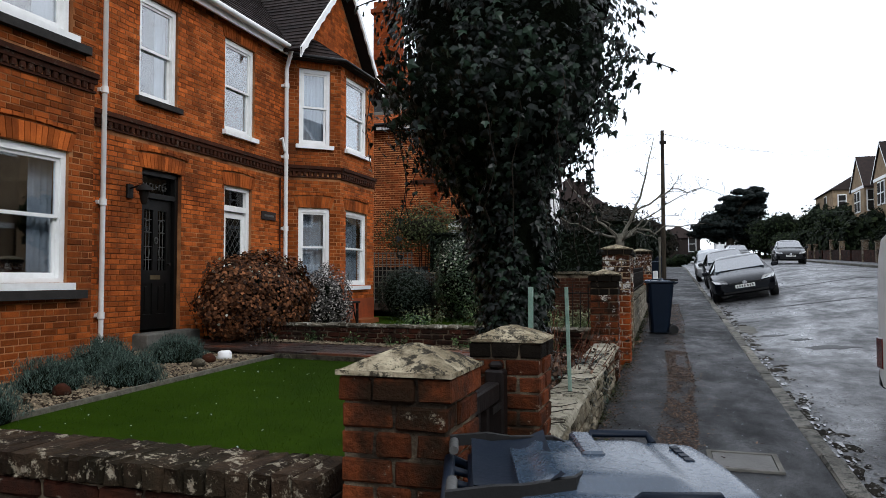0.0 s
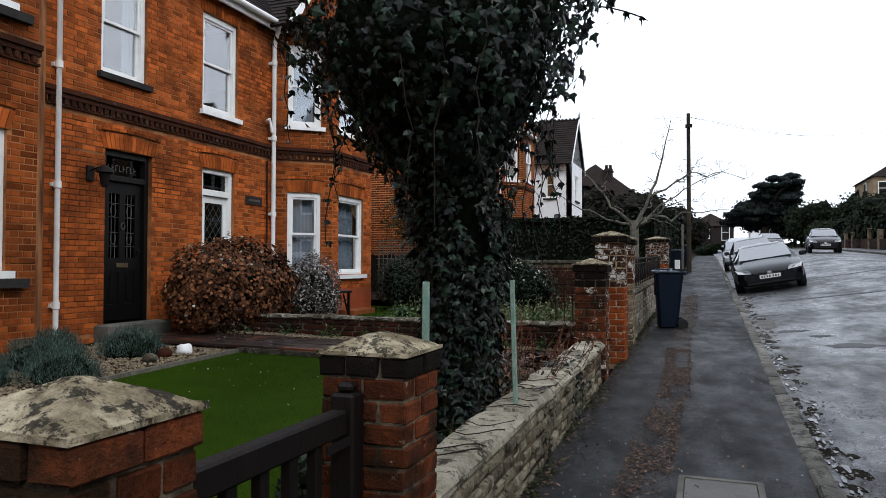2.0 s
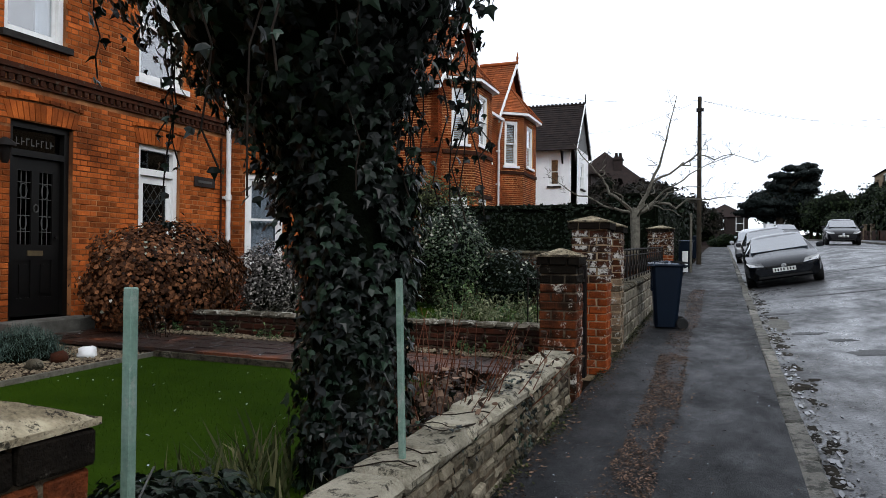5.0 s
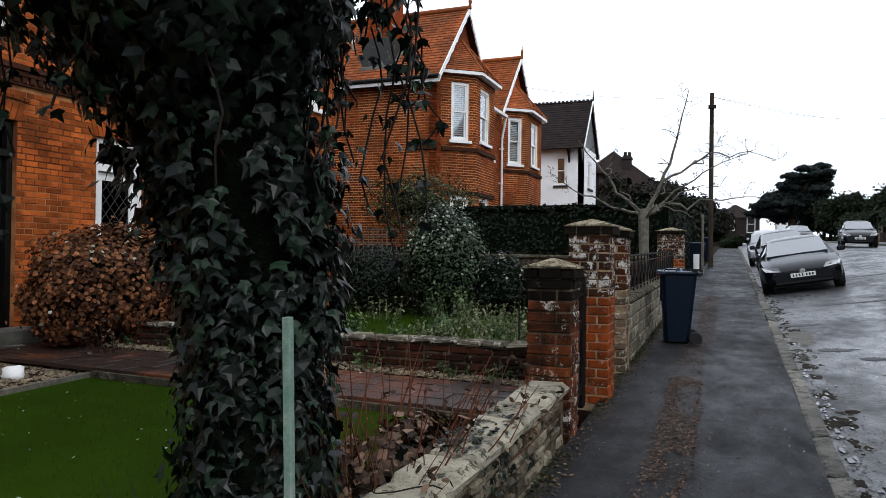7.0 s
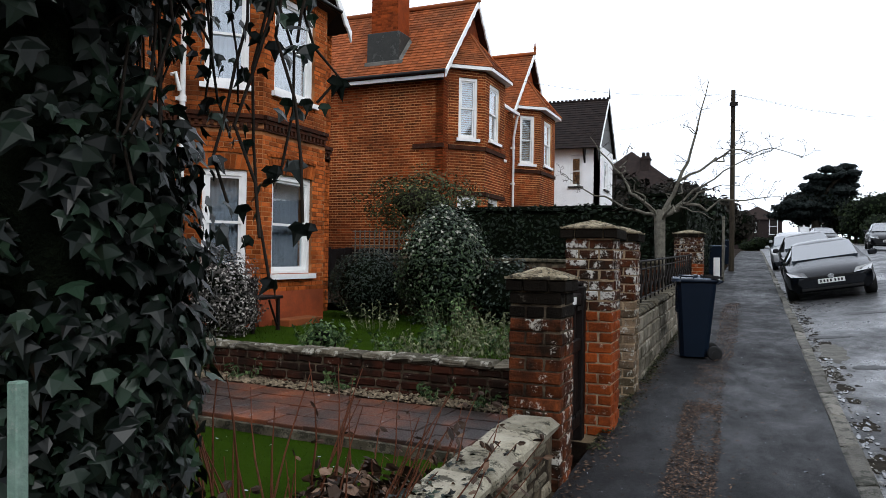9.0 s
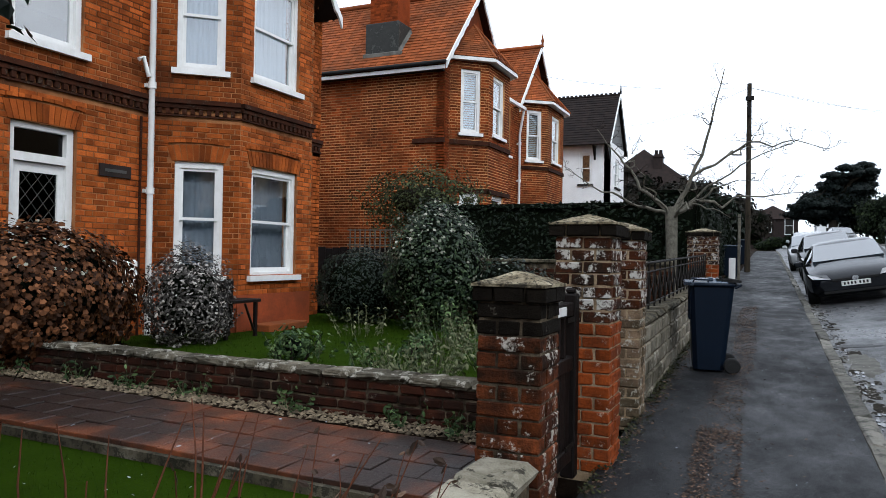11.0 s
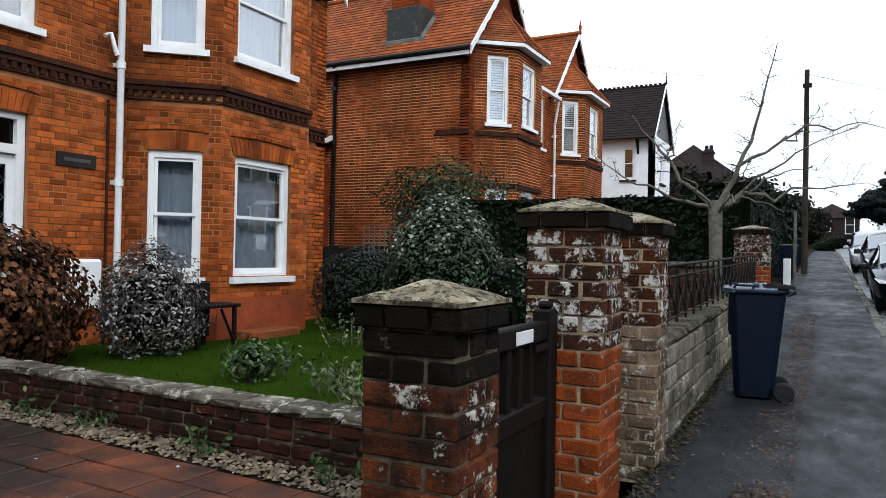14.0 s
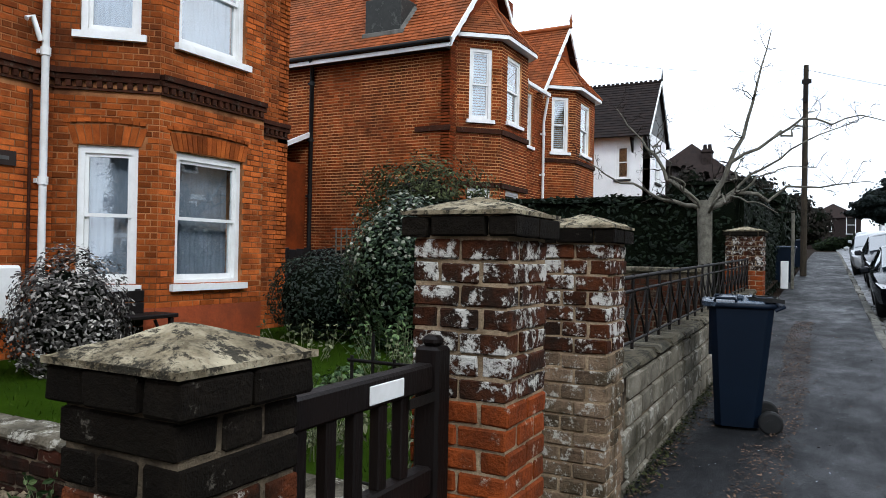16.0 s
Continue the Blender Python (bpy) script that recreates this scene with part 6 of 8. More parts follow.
bush("climbing_shrub", (-7.4, 21.2, 3.0), (1.6, 0.6), 0.85, 5200, 0.085, "shrub_climb", "straggling green shrub against the brick side wall", 14, "oval", amount=0.5, freq=2.4, spread=0.3, core="twig", floor_z=0.8, inside=0.4)
for k, (x, y, r_) in enumerate(((-6.05, 5.8, 0.33), (-6.4, 6.85, 0.36), (-5.55, 6.35, 0.31), (-6.2, 7.95, 0.36), (-6.95, 7.5, 0.30), (-5.45, 4.45, 0.34), (-6.6, 4.9, 0.33))):
    z = garden_z(x, y)
    ob = thing("lavender_bush", (x, y, z), "low blue-grey lavender bush in the gravel bed", "bush", "lavender in the bed")
    # A blob, not stems: its dark colour paints shade beneath the lavender.
    part("stem_base", lumpy((x, y, z + 0.06), (r_ * 0.88, r_ * 0.88), 0.2, 20 + k, 14, 8), "hedge_core", ob)
    L = Leaves(60 + k)
    for _ in range(4200):
        ph, el = L.r.uniform(0, 6.28319), math.asin(L.r.random() ** 0.8)
        d = Vector((math.cos(el) * math.cos(ph), math.cos(el) * math.sin(ph), math.sin(el)))
        k2 = L.r.uniform(0.72, 1.0) * (1 + 0.3 * noise.noise((d.x * 3 + k, d.y * 3, d.z * 3)))
        p = Vector((x + d.x * r_ * 1.22 * k2, y + d.y * r_ * 1.22 * k2, z + 0.02 + d.z * 0.31 * k2))
        L.leaf(p, (d.x * 0.4, d.y * 0.4, 0.1), L.r.uniform(0.035, 0.075), "needle" if _ % 2 else "blade", -1.1, 0.55)
    foliage("leaves", L, "lavender", ob)


def hedge(name, x0, x1, y0, y1, z0, z1, count, size, label, seed, leafm="hedge", bumps=0.12):
    ob = thing(name, ((x0 + x1) / 2, (y0 + y1) / 2, z0), label, "hedge")
    s = Shape()
    nx, ny, nz = max(2, int((x1 - x0) / 0.5)), max(2, int((y1 - y0) / 0.5)), max(2, int((z1 - z0) / 0.5))
    r = random.Random(seed)

    def bump(p, n):
        return p + n * (bumps * noise.noise(p * 1.1) - 0.06)
    faces = []
    for (o, a, b, na, nb, n) in ((Vector((x0, y0, z0)), Vector((x1 - x0, 0, 0)), Vector((0, 0, z1 - z0)), nx, nz, Vector((0, -1, 0))),
                                 (Vector((x1, y0, z0)), Vector((0, y1 - y0, 0)), Vector((0, 0, z1 - z0)), ny, nz, Vector((1, 0, 0))),
                                 (Vector((x0, y0, z0)), Vector((0, y1 - y0, 0)), Vector((0, 0, z1 - z0)), ny, nz, Vector((-1, 0, 0))),
                                 (Vector((x0, y1, z0)), Vector((x1 - x0, 0, 0)), Vector((0, 0, z1 - z0)), nx, nz, Vector((0, 1, 0))),
                                 (Vector((x0, y0, z1)), Vector((x1 - x0, 0, 0)), Vector((0, y1 - y0, 0)), nx, ny, Vector((0, 0, 1)))):
        vs = [bump(o + a * (i / na) + b * (j / nb), n) for j in range(nb + 1) for i in range(na + 1)]
        s.add(vs, [(j * (na + 1) + i, j * (na + 1) + i + 1, (j + 1) * (na + 1) + i + 1, (j + 1) * (na + 1) + i) for j in range(nb) for i in range(na)], True)
        faces.append((o, a, b, n, a.length * b.length))
    part("inner_mass", s, "hedge_core", ob, "solid mass painted as shade inside the hedge")
    L = Leaves(seed)
    total = sum(f[4] for f in faces)
    for o, a, b, n, area in faces:
        for _ in range(int(count * area / total)):
            p = o + a * L.r.random() + b * L.r.random()
            L.leaf(bump(p, n) + n * L.r.uniform(0.0, 0.09), n, size * L.r.uniform(0.6, 1.3), "oval" if size < 0.12 else "clump", 0.2)
    foliage("leaves", L, leafm, ob)
    return ob


hedge("hedge", -7.0, -1.5, 20.6, 21.6, 0.6, 2.85, 6500, 0.10, "tall dark clipped hedge between the gardens", 31)
hedge("hedge", -2.3, -1.0, 21.8, 33.5, 0.7, 3.2, 7000, 0.10, "dark evergreen hedge along the pavement", 32)
hedge("hedge", -2.6, -1.2, 37.0, 60.0, 1.2, 4.2, 5000, 0.22, "dark hedge far up the pavement", 33, bumps=0.5)


def limb_tree(name, at, label, seed, trunk_r, fork, limbs, material="pale_bark", category="tree"):
    """A bare winter tree: each limb leaves the fork (or the limb before it) for its tip, bowed up or down, with short knobbly shoots."""
    r = random.Random(seed)
    ob = thing(name, at, label, category)
    T, W = Shape(), Shape()
    x, y, z = at
    top = Vector((x, y, z + fork))

    def shoot(p, d, ln, rad, lev):
        pts, radii = [p.copy()], [rad]
        for q in range(5):
            d = (d + Vector((r.uniform(-1, 1), r.uniform(-1, 1), r.uniform(-0.75, 0.9))) * 0.5).normalized()
            p = p + d * ln / 5
            pts.append(p.copy())
            radii.append(rad * (1 - 0.1 * (q + 1)))
        W.tube(pts, radii, 4, False)
        if lev < 3:
            for c in range(3 if lev == 1 else 2):
                i = r.randint(2, 5)
                side = Vector((r.uniform(-1, 1), r.uniform(-1, 1), r.uniform(-0.6, 0.8))).normalized()
                shoot(pts[i], (d * 0.5 + side).normalized(), ln * r.uniform(0.3, 0.6), max(0.0035, radii[i] * 0.6), lev + 1)

    T.tube([(x, y, z - 0.1), (x + 0.02, y, z + fork * 0.5), top, top + Vector((0, 0, 0.1))], [trunk_r * 1.25, trunk_r, trunk_r * 1.1, trunk_r * 0.75], 10)
    part("trunk", T, material, ob)
    last = None
    for on_last, tx, ty, tz, bow, rad in limbs:
        start = last[int(on_last * 12)] if on_last else top - Vector((0, 0, 0.06))
        end = top + Vector((tx, ty, tz))
        side = Vector((r.uniform(-1, 1), r.uniform(-1, 1), 0)) * 0.1
        pts, radii = [], []
        for q in range(13):
            u = q / 12
            kink = Vector((noise.noise((q * 0.55 + tx * 7, tz * 5, 1.0)), noise.noise((q * 0.6, tx * 5, 4.0 + tz)), noise.noise((q * 0.55, tz * 7 + tx, 9.0)))) * 0.2 * math.sin(math.pi * min(1.0, u + 0.1))
            pts.append(start.lerp(end, u) + (Vector((0, 0, bow)) + side) * math.sin(math.pi * u) + (kink if q else Vector()))
            radii.append(max(0.0055, rad * (1 - 0.88 * u ** 0.8)))
        part("limb", Shape().tube(pts, radii, 7, False), material, ob)
        last = pts
        for c in range(int((end - start).length * 5.5)):
            q = r.randint(3, 12)
            d = Vector((r.uniform(-1, 1), r.uniform(-0.8, 0.8), r.uniform(-0.5, 0.9))).normalized()
            shoot(pts[q], (d + (end - start).normalized() * 0.5).normalized(), r.uniform(0.14, 0.42), max(0.006, radii[q] * 0.42), 1)
    part("fine_growth", W, "twig", ob, kind="stuff")
    return ob


limb_tree("bare_tree", (-1.3, 19.3, 0.65), "bare pale winter tree with twisted spreading limbs", 5, 0.10, 1.9, (
    (0, -1.95, -0.2, 0.85, -0.12, 0.042), (0, -1.5, 0.5, 1.7, 0.0, 0.05), (0.5, -0.6, 0.2, 1.5, -0.05, 0.022), (0, 0.88, 0.1, 2.6, -0.25, 0.058),
    (0.4, 2.5, -0.4, 1.0, 0.35, 0.03), (0.3, 1.5, 0.5, 1.65, -0.1, 0.022), (0, 2.15, 0.3, 0.35, 0.06, 0.045), (0.3, 1.5, -0.3, 0.5, 0.14, 0.022),
    (0, 1.05, -0.7, -0.15, 0.2, 0.03), (0, 0.4, 1.3, 0.9, 0.1, 0.035), (0, -0.5, -1.2, 0.8, 0.0, 0.03), (0, 2.2, 0.9, 1.4, 0.2, 0.028)))


def crown_tree(name, at, trunk_h, trunk_r, blobs, count, size, leafm, label, seed, core=0.62):
    """A leafy tree: trunk with limbs to each mass of the crown, each mass of many clumps with gaps."""
    ob = thing(name, at, label, "tree")
    x, y, z = at
    s = Shape()
    s.tube([(x, y, z - 0.3), (x, y, z + trunk_h * 0.6), (x + 0.2, y, z + trunk_h)], [trunk_r, trunk_r * 0.8, trunk_r * 0.6], 9)
    for bx, by, bz, rx, ry, rz in blobs:
        s.tube([(x + 0.1, y, z + trunk_h * 0.8), (x + bx * 0.5, y + by * 0.5, z + (trunk_h + bz) * 0.5), (x + bx, y + by, z + bz)], [trunk_r * 0.5, trunk_r * 0.35, 0.04], 6)
    part("trunk", s, "bark", ob)
    L = Leaves(seed)
    C = Shape()
    for b, (bx, by, bz, rx, ry, rz) in enumerate(blobs):
        c = (x + bx, y + by, z + bz)
        q = lumpy(c, (rx * core, ry * core), rz * core, seed + b, 12, 8, 0.4, 2.0)
        C.add(q.v, q.f, True)
        for _ in range(count // len(blobs)):
            zz, ph = L.r.uniform(-1, 1), L.r.uniform(0, 6.28319)
            w_ = math.sqrt(1 - zz * zz)
            d = Vector((w_ * math.cos(ph), w_ * math.sin(ph), zz))
            k = (1 + 0.45 * noise.noise(d * 2.4 + Vector((b * 3.0, seed, 0)))) * L.r.uniform(0.6, 1.05)
            L.leaf((c[0] + d.x * rx * k, c[1] + d.y * ry * k, c[2] + d.z * rz * k), d, size * L.r.uniform(0.5, 1.4), "clump", 0.1)
    part("inner_crown", C, "hedge_core", ob)
    foliage("crown", L, leafm, ob)
    return ob


rc = random.Random(77)
cedar = []
for lev in range(8):
    z_ = 5.0 + 0.72 * lev
    left, right = -4.6 + 0.72 * lev, 2.2 + 0.5 * min(lev, 4) - 0.2 * max(0, lev - 5)
    for k in range(10 - lev):
        t_ = (k + rc.uniform(0.15, 0.85)) / (10 - lev)
        cedar.append((left + (right - left) * t_, rc.uniform(-2.2, 2.2), z_ + 0.35 * t_ + rc.uniform(-0.25, 0.25), rc.uniform(0.7, 1.4), rc.uniform(0.8, 1.6), rc.uniform(0.28, 0.5)))
cedar += [(rc.uniform(-2.5, 2.5), rc.uniform(-1, 1), rc.uniform(4.6, 7.6), 1.7, 1.6, 1.2) for k in range(12)]
crown_tree("cedar_tree", (7.2, 100, 2.3), 8.0, 0.6, cedar, 46000, 0.24, "pine", "dark spreading cedar at the end of the street", 41, 0.78)
for k, (x, y, z, h, w_) in enumerate(((18, 88, 3.2, 6.5, 4.5), (21, 78, 3.2, 6.0, 4.0), (14.5, 76, 3.0, 4.5, 3.2), (13.5, 66, 2.8, 4.2, 3.0), (14.5, 57, 2.6, 4.6, 3.2), (15, 84, 3.0, 5.2, 4.0), (12, 106, 3.2, 6.5, 4.0), (1, 104, 3.0, 2.2, 2.2), (24, 98, 3.4, 8.0, 5.0), (4.5, 106, 3.0, 2.6, 2.6), (11.0, 104, 3.2, 5.2, 3.6), (13, 92, 3.0, 6.0, 4.6), (17, 95, 3.2, 7.2, 5.0), (-2.5, 108, 3.0, 3.6, 3.0), (15.5, 70, 2.8, 5.4, 4.0))):
    blobs = [(rc.uniform(-0.5, 0.5) * w_, rc.uniform(-0.5, 0.5) * w_, h * rc.uniform(0.4, 0.85), w_ * rc.uniform(0.4, 0.6), w_ * rc.uniform(0.4, 0.6), h * rc.uniform(0.18, 0.3)) for _ in range(6)]
    crown_tree("garden_tree", (x, y, z - 0.4), h * 0.5, 0.25, blobs, 7000, 0.24, "far_leaf", "dark evergreen tree across the road", 100 + k, 0.8)
for k, (x, y, z, h, w_) in enumerate(((-4.5, 44, 1.5, 4.4, 3.2), (-6.6, 45, 1.5, 5.2, 2.4), (-5.2, 50, 1.8, 4.6, 3.0), (-6, 57, 2.0, 5.0, 4.0), (-3.5, 70, 2.5, 4.6, 3.4), (-2, 88, 2.9, 4.8, 4.0))):
    blobs = [(rc.uniform(-0.5, 0.5) * w_, rc.uniform(-0.5, 0.5) * w_, h * rc.uniform(0.4, 0.85), w_ * rc.uniform(0.4, 0.6), w_ * rc.uniform(0.4, 0.6), h * rc.uniform(0.18, 0.3)) for _ in range(6)]
    crown_tree("garden_tree", (x, y, z - 0.4), h * 0.5, 0.25, blobs, 6000, 0.22, "far_brown", "dark twiggy tree behind the hedge", 120 + k, 0.8)
hedge("hedge", 11.6, 13.0, 38, 56, 1.9, 4.0, 3000, 0.2, "clipped green hedge across the road", 34, "far_leaf", 0.3)
hedge("hedge", 11.0, 12.6, 54, 82, 2.4, 5.0, 3600, 0.3, "long green hedge across the road", 35, "far_leaf", 0.5)
hedge("hedge", 1.0, 14.0, 112, 114, 2.8, 4.6, 2400, 0.4, "dark hedge closing the end of the street", 36, "far_leaf", 0.6)
# Unseen trees added opposite, for window reflections and less light from that side.
for k, (x, y) in enumerate(((12.0, 26.0), (12.2, 10.5), (12.0, -5.0), (12.5, 19.0))):
    z, h, w_ = street_z(y) + 0.2, 5.0, 3.4
    blobs = [(rc.uniform(-0.5, 0.5) * w_, rc.uniform(-0.5, 0.5) * w_, h * rc.uniform(0.4, 0.85), w_ * rc.uniform(0.4, 0.6), w_ * rc.uniform(0.4, 0.6), h * rc.uniform(0.18, 0.3)) for _ in range(6)]
    crown_tree("garden_tree", (x, y, z), h * 0.5, 0.25, blobs, 1500, 0.5, "far_leaf", "dark evergreen tree across the road", 140 + k, 0.8)

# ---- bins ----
# Paler than the body plastic: sky glare on the lid is put into the colour.
M["lid_blue"] = surface("blue_lid_with_glare", (0.022, 0.036, 0.056), (0.036, 0.054, 0.080), 0.27, 5, 60, 0.03, spec=0.65, grain=0.08)


def wheelie_bin(name, at, turn, label, size=(1, 1, 1)):
    """A two-wheeled refuse bin. Its own front is -y, its hinge and wheels +y; stands on z = 0."""
    ob = thing(name, at, label, "wheelie bin", "refuse bins")
    ob.rotation_euler = (0, 0, radians(turn))
    ob.scale = size
    s = Shape()
    lo, hi, h = (0.185, 0.175), (0.235, 0.225), 0.95
    ring0 = [(-lo[0], -lo[1], 0.03), (lo[0], -lo[1], 0.03), (lo[0], lo[1] - 0.04, 0.03), (-lo[0], lo[1] - 0.04, 0.03)]
    ring1 = [(-hi[0], -hi[1], h), (hi[0], -hi[1], h), (hi[0], hi[1], h), (-hi[0], hi[1], h)]

    def chamfer(r, c=0.045):
        out = []
        for k in range(4):
            p, a, b = Vector(r[k]), Vector(r[k - 1]), Vector(r[(k + 1) % 4])
            out += [p + (a - p).normalized() * c, p + (b - p).normalized() * c]
        return out
    c0, c1 = chamfer(ring0), chamfer(ring1)
    mid = [a.lerp(b, 0.62) for a, b in zip(c0, c1)]
    s.add(c0 + mid + c1, [(k, (k + 1) % 8, 8 + (k + 1) % 8, 8 + k) for k in range(8)] + [(8 + k, 8 + (k + 1) % 8, 16 + (k + 1) % 8, 16 + k) for k in range(8)] + [tuple(reversed(range(8))), tuple(range(16, 24))])
    part("body", s, "bin_blue", ob, "dark blue plastic body", local=True)
    rim = Shape()
    rim.tube([(*p[:2], h - 0.02) for p in c1 + [c1[0]]], 0.022, 6)
    part("rim", rim, "bin_blue", ob, local=True)
    for x in (-0.12, 0.12):
        part("rib", Shape().cbox(x - 0.012, x + 0.012, -0.226, -0.19, 0.55, 0.9, 0.004), "bin_blue", ob, local=True)
    L_ = Shape()
    n, vs = 22, []

    def half_width(y):
        return 0.25 - 0.07 * max(0.0, (-0.19 - y) / 0.09) ** 2

    def step_up(v, a_, b_):
        return min(1.0, max(0.0, (v - a_) / (b_ - a_)))
    for j in range(n + 1):
        y = -0.28 + 0.43 * j / n
        for i in range(n + 1):
            x = half_width(y) * (-1 + 2 * i / n)
            panel_up = step_up(0.185 - abs(x), 0, 0.03) * step_up(y + 0.17, 0, 0.035) * step_up(0.12 - y, 0, 0.03)
            dent = 0.012 * math.exp(-((x - 0.08) ** 2 + (y - 0.085) ** 2) / 0.0016)
            z = h + 0.014 + 0.012 * (1 - (x / 0.25) ** 2) + 0.022 * panel_up - dent - (0.012 if i in (0, n) or j == 0 else 0)
            vs.append((x, y, z))
    L_.add(vs, [(j * (n + 1) + i, j * (n + 1) + i + 1, (j + 1) * (n + 1) + i + 1, (j + 1) * (n + 1) + i) for j in range(n) for i in range(n)], True)
    rim_ = [vs[i] for i in range(n + 1)] + [vs[(j + 1) * (n + 1) - 1] for j in range(1, n + 1)] + [vs[n * (n + 1) + i] for i in range(n - 1, -1, -1)] + [vs[j * (n + 1)] for j in range(n - 1, 0, -1)]
    for k in range(len(rim_)):
        p, q = rim_[k], rim_[(k + 1) % len(rim_)]
        L_.add([p, q, (q[0], q[1], h - 0.03), (p[0], p[1], h - 0.03)], [(0, 1, 2, 3)])
    lid = part("lid", L_, "lid_blue", ob, "smooth dark blue lid, sky glare put into its colour", local=True)
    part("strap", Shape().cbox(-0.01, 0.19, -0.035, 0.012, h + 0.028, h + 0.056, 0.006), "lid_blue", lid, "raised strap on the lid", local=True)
    for x in (-0.262, 0.262):
        part("side_grip", Shape().tube([(x * 0.92, -0.19, h + 0.012), (x * 0.99, -0.18, h + 0.034), (x * 0.99, -0.05, h + 0.034), (x * 0.92, -0.04, h + 0.012)], 0.011, 6), "bin_blue", lid, local=True)
    tr = Shape()
    rows_ = [(0.07, 0.040), (0.10, 0.024), (0.14, 0.012), (0.19, 0.008), (0.235, 0.016)]
    tv = [(0.195 * (-1 + i / 5), y, h + z + 0.020 * abs(-1 + i / 5) ** 3) for y, z in rows_ for i in range(11)]
    tr.add(tv, [(j * 11 + i, j * 11 + i + 1, (j + 1) * 11 + i + 1, (j + 1) * 11 + i) for j in range(4) for i in range(10)], True)
    tr.add(tv[44:] + [(p[0], p[1], h - 0.03) for p in tv[44:]], [(i, i + 1, 12 + i, 11 + i) for i in range(10)])
    part("hinge_trough", tr, "bin_blue", lid, "dark hollow behind the lid panel", local=True)
    for sg in (-1, 1):
        ck = Shape()
        prof_ = [(0.12, 0.030, 0.046), (0.165, 0.050, 0.048), (0.195, 0.145, 0.040), (0.215, 0.20, 0.044), (0.222, 0.285, 0.034)]
        for (xa, ya, za), (xb_, yb_, zb_) in zip(prof_, prof_[1:]):
            ck.add([(sg * xa, ya, h + za), (sg * xb_, yb_, h + zb_), (sg * (xb_ + 0.016), yb_, h + zb_), (sg * (xa + 0.016), ya, h + za),
                    (sg * xa, ya, h + 0.014), (sg * xb_, yb_, h + 0.006), (sg * (xb_ + 0.016), yb_, h + 0.006), (sg * (xa + 0.016), ya, h + 0.014)],
                   [(0, 1, 2, 3), (0, 4, 5, 1), (3, 2, 6, 7), (1, 5, 6, 2), (0, 3, 7, 4)])
        part("hinge_cheek", ck, "rubber", lid, "black hinge cheek", local=True)
        part("hinge_rod", Shape().tube([(sg * 0.12, 0.275, h + 0.022), (sg * 0.215, 0.275, h + 0.022)], 0.011, 8), "lead", lid, "pale hinge rod", local=True)
    lt = Shape()
    for k in range(4):
        lt.box(0.02 + 0.036 * k, 0.046 + 0.036 * k, -0.222, -0.205, h + 0.024, h + 0.0285)
    part("lettering_bar", lt, "bin_blue", lid, "dark unreadable marking", local=True)
    hd = Shape()
    hd.tube([(-0.20, 0.225, h - 0.05), (-0.20, 0.285, h - 0.02), (0.20, 0.285, h - 0.02), (0.20, 0.225, h - 0.05)], 0.013, 8)
    hd.tube([(-0.1, 0.22, h - 0.04), (-0.1, 0.28, h - 0.02)], 0.011, 6).tube([(0.0, 0.22, h - 0.04), (0.0, 0.28, h - 0.02)], 0.011, 6).tube([(0.1, 0.22, h - 0.04), (0.1, 0.28, h - 0.02)], 0.011, 6)
    part("handle", hd, "bin_blue", ob, local=True)
    part("axle", Shape().tube([(-0.2, 0.205, 0.085), (0.2, 0.205, 0.085)], 0.012, 6), "iron", ob, local=True)
    for x in (-0.215, 0.215):
        wl_ = part("wheel", Shape().tube([(x - 0.025, 0.205, 0.085), (x - 0.02, 0.205, 0.085), (x + 0.02, 0.205, 0.085), (x + 0.025, 0.205, 0.085)], [0.07, 0.085, 0.085, 0.07], 16), "rubber", ob, local=True)
        part("hub", Shape().tube([(x - 0.03, 0.205, 0.085), (x + 0.03, 0.205, 0.085)], 0.03, 10), "rubber", wl_, local=True)
    return ob


wheelie_bin("wheelie_bin", (-0.225, 13.75, street_z(13.75) - 0.012), -82, "dark blue wheelie bin standing by the low wall")
wheelie_bin("wheelie_bin", (-0.20, 1.77, street_z(1.77)), 106, "dark blue wheelie bin with a raised lid in painted sky glare", (1.14, 1.18, 1.015))

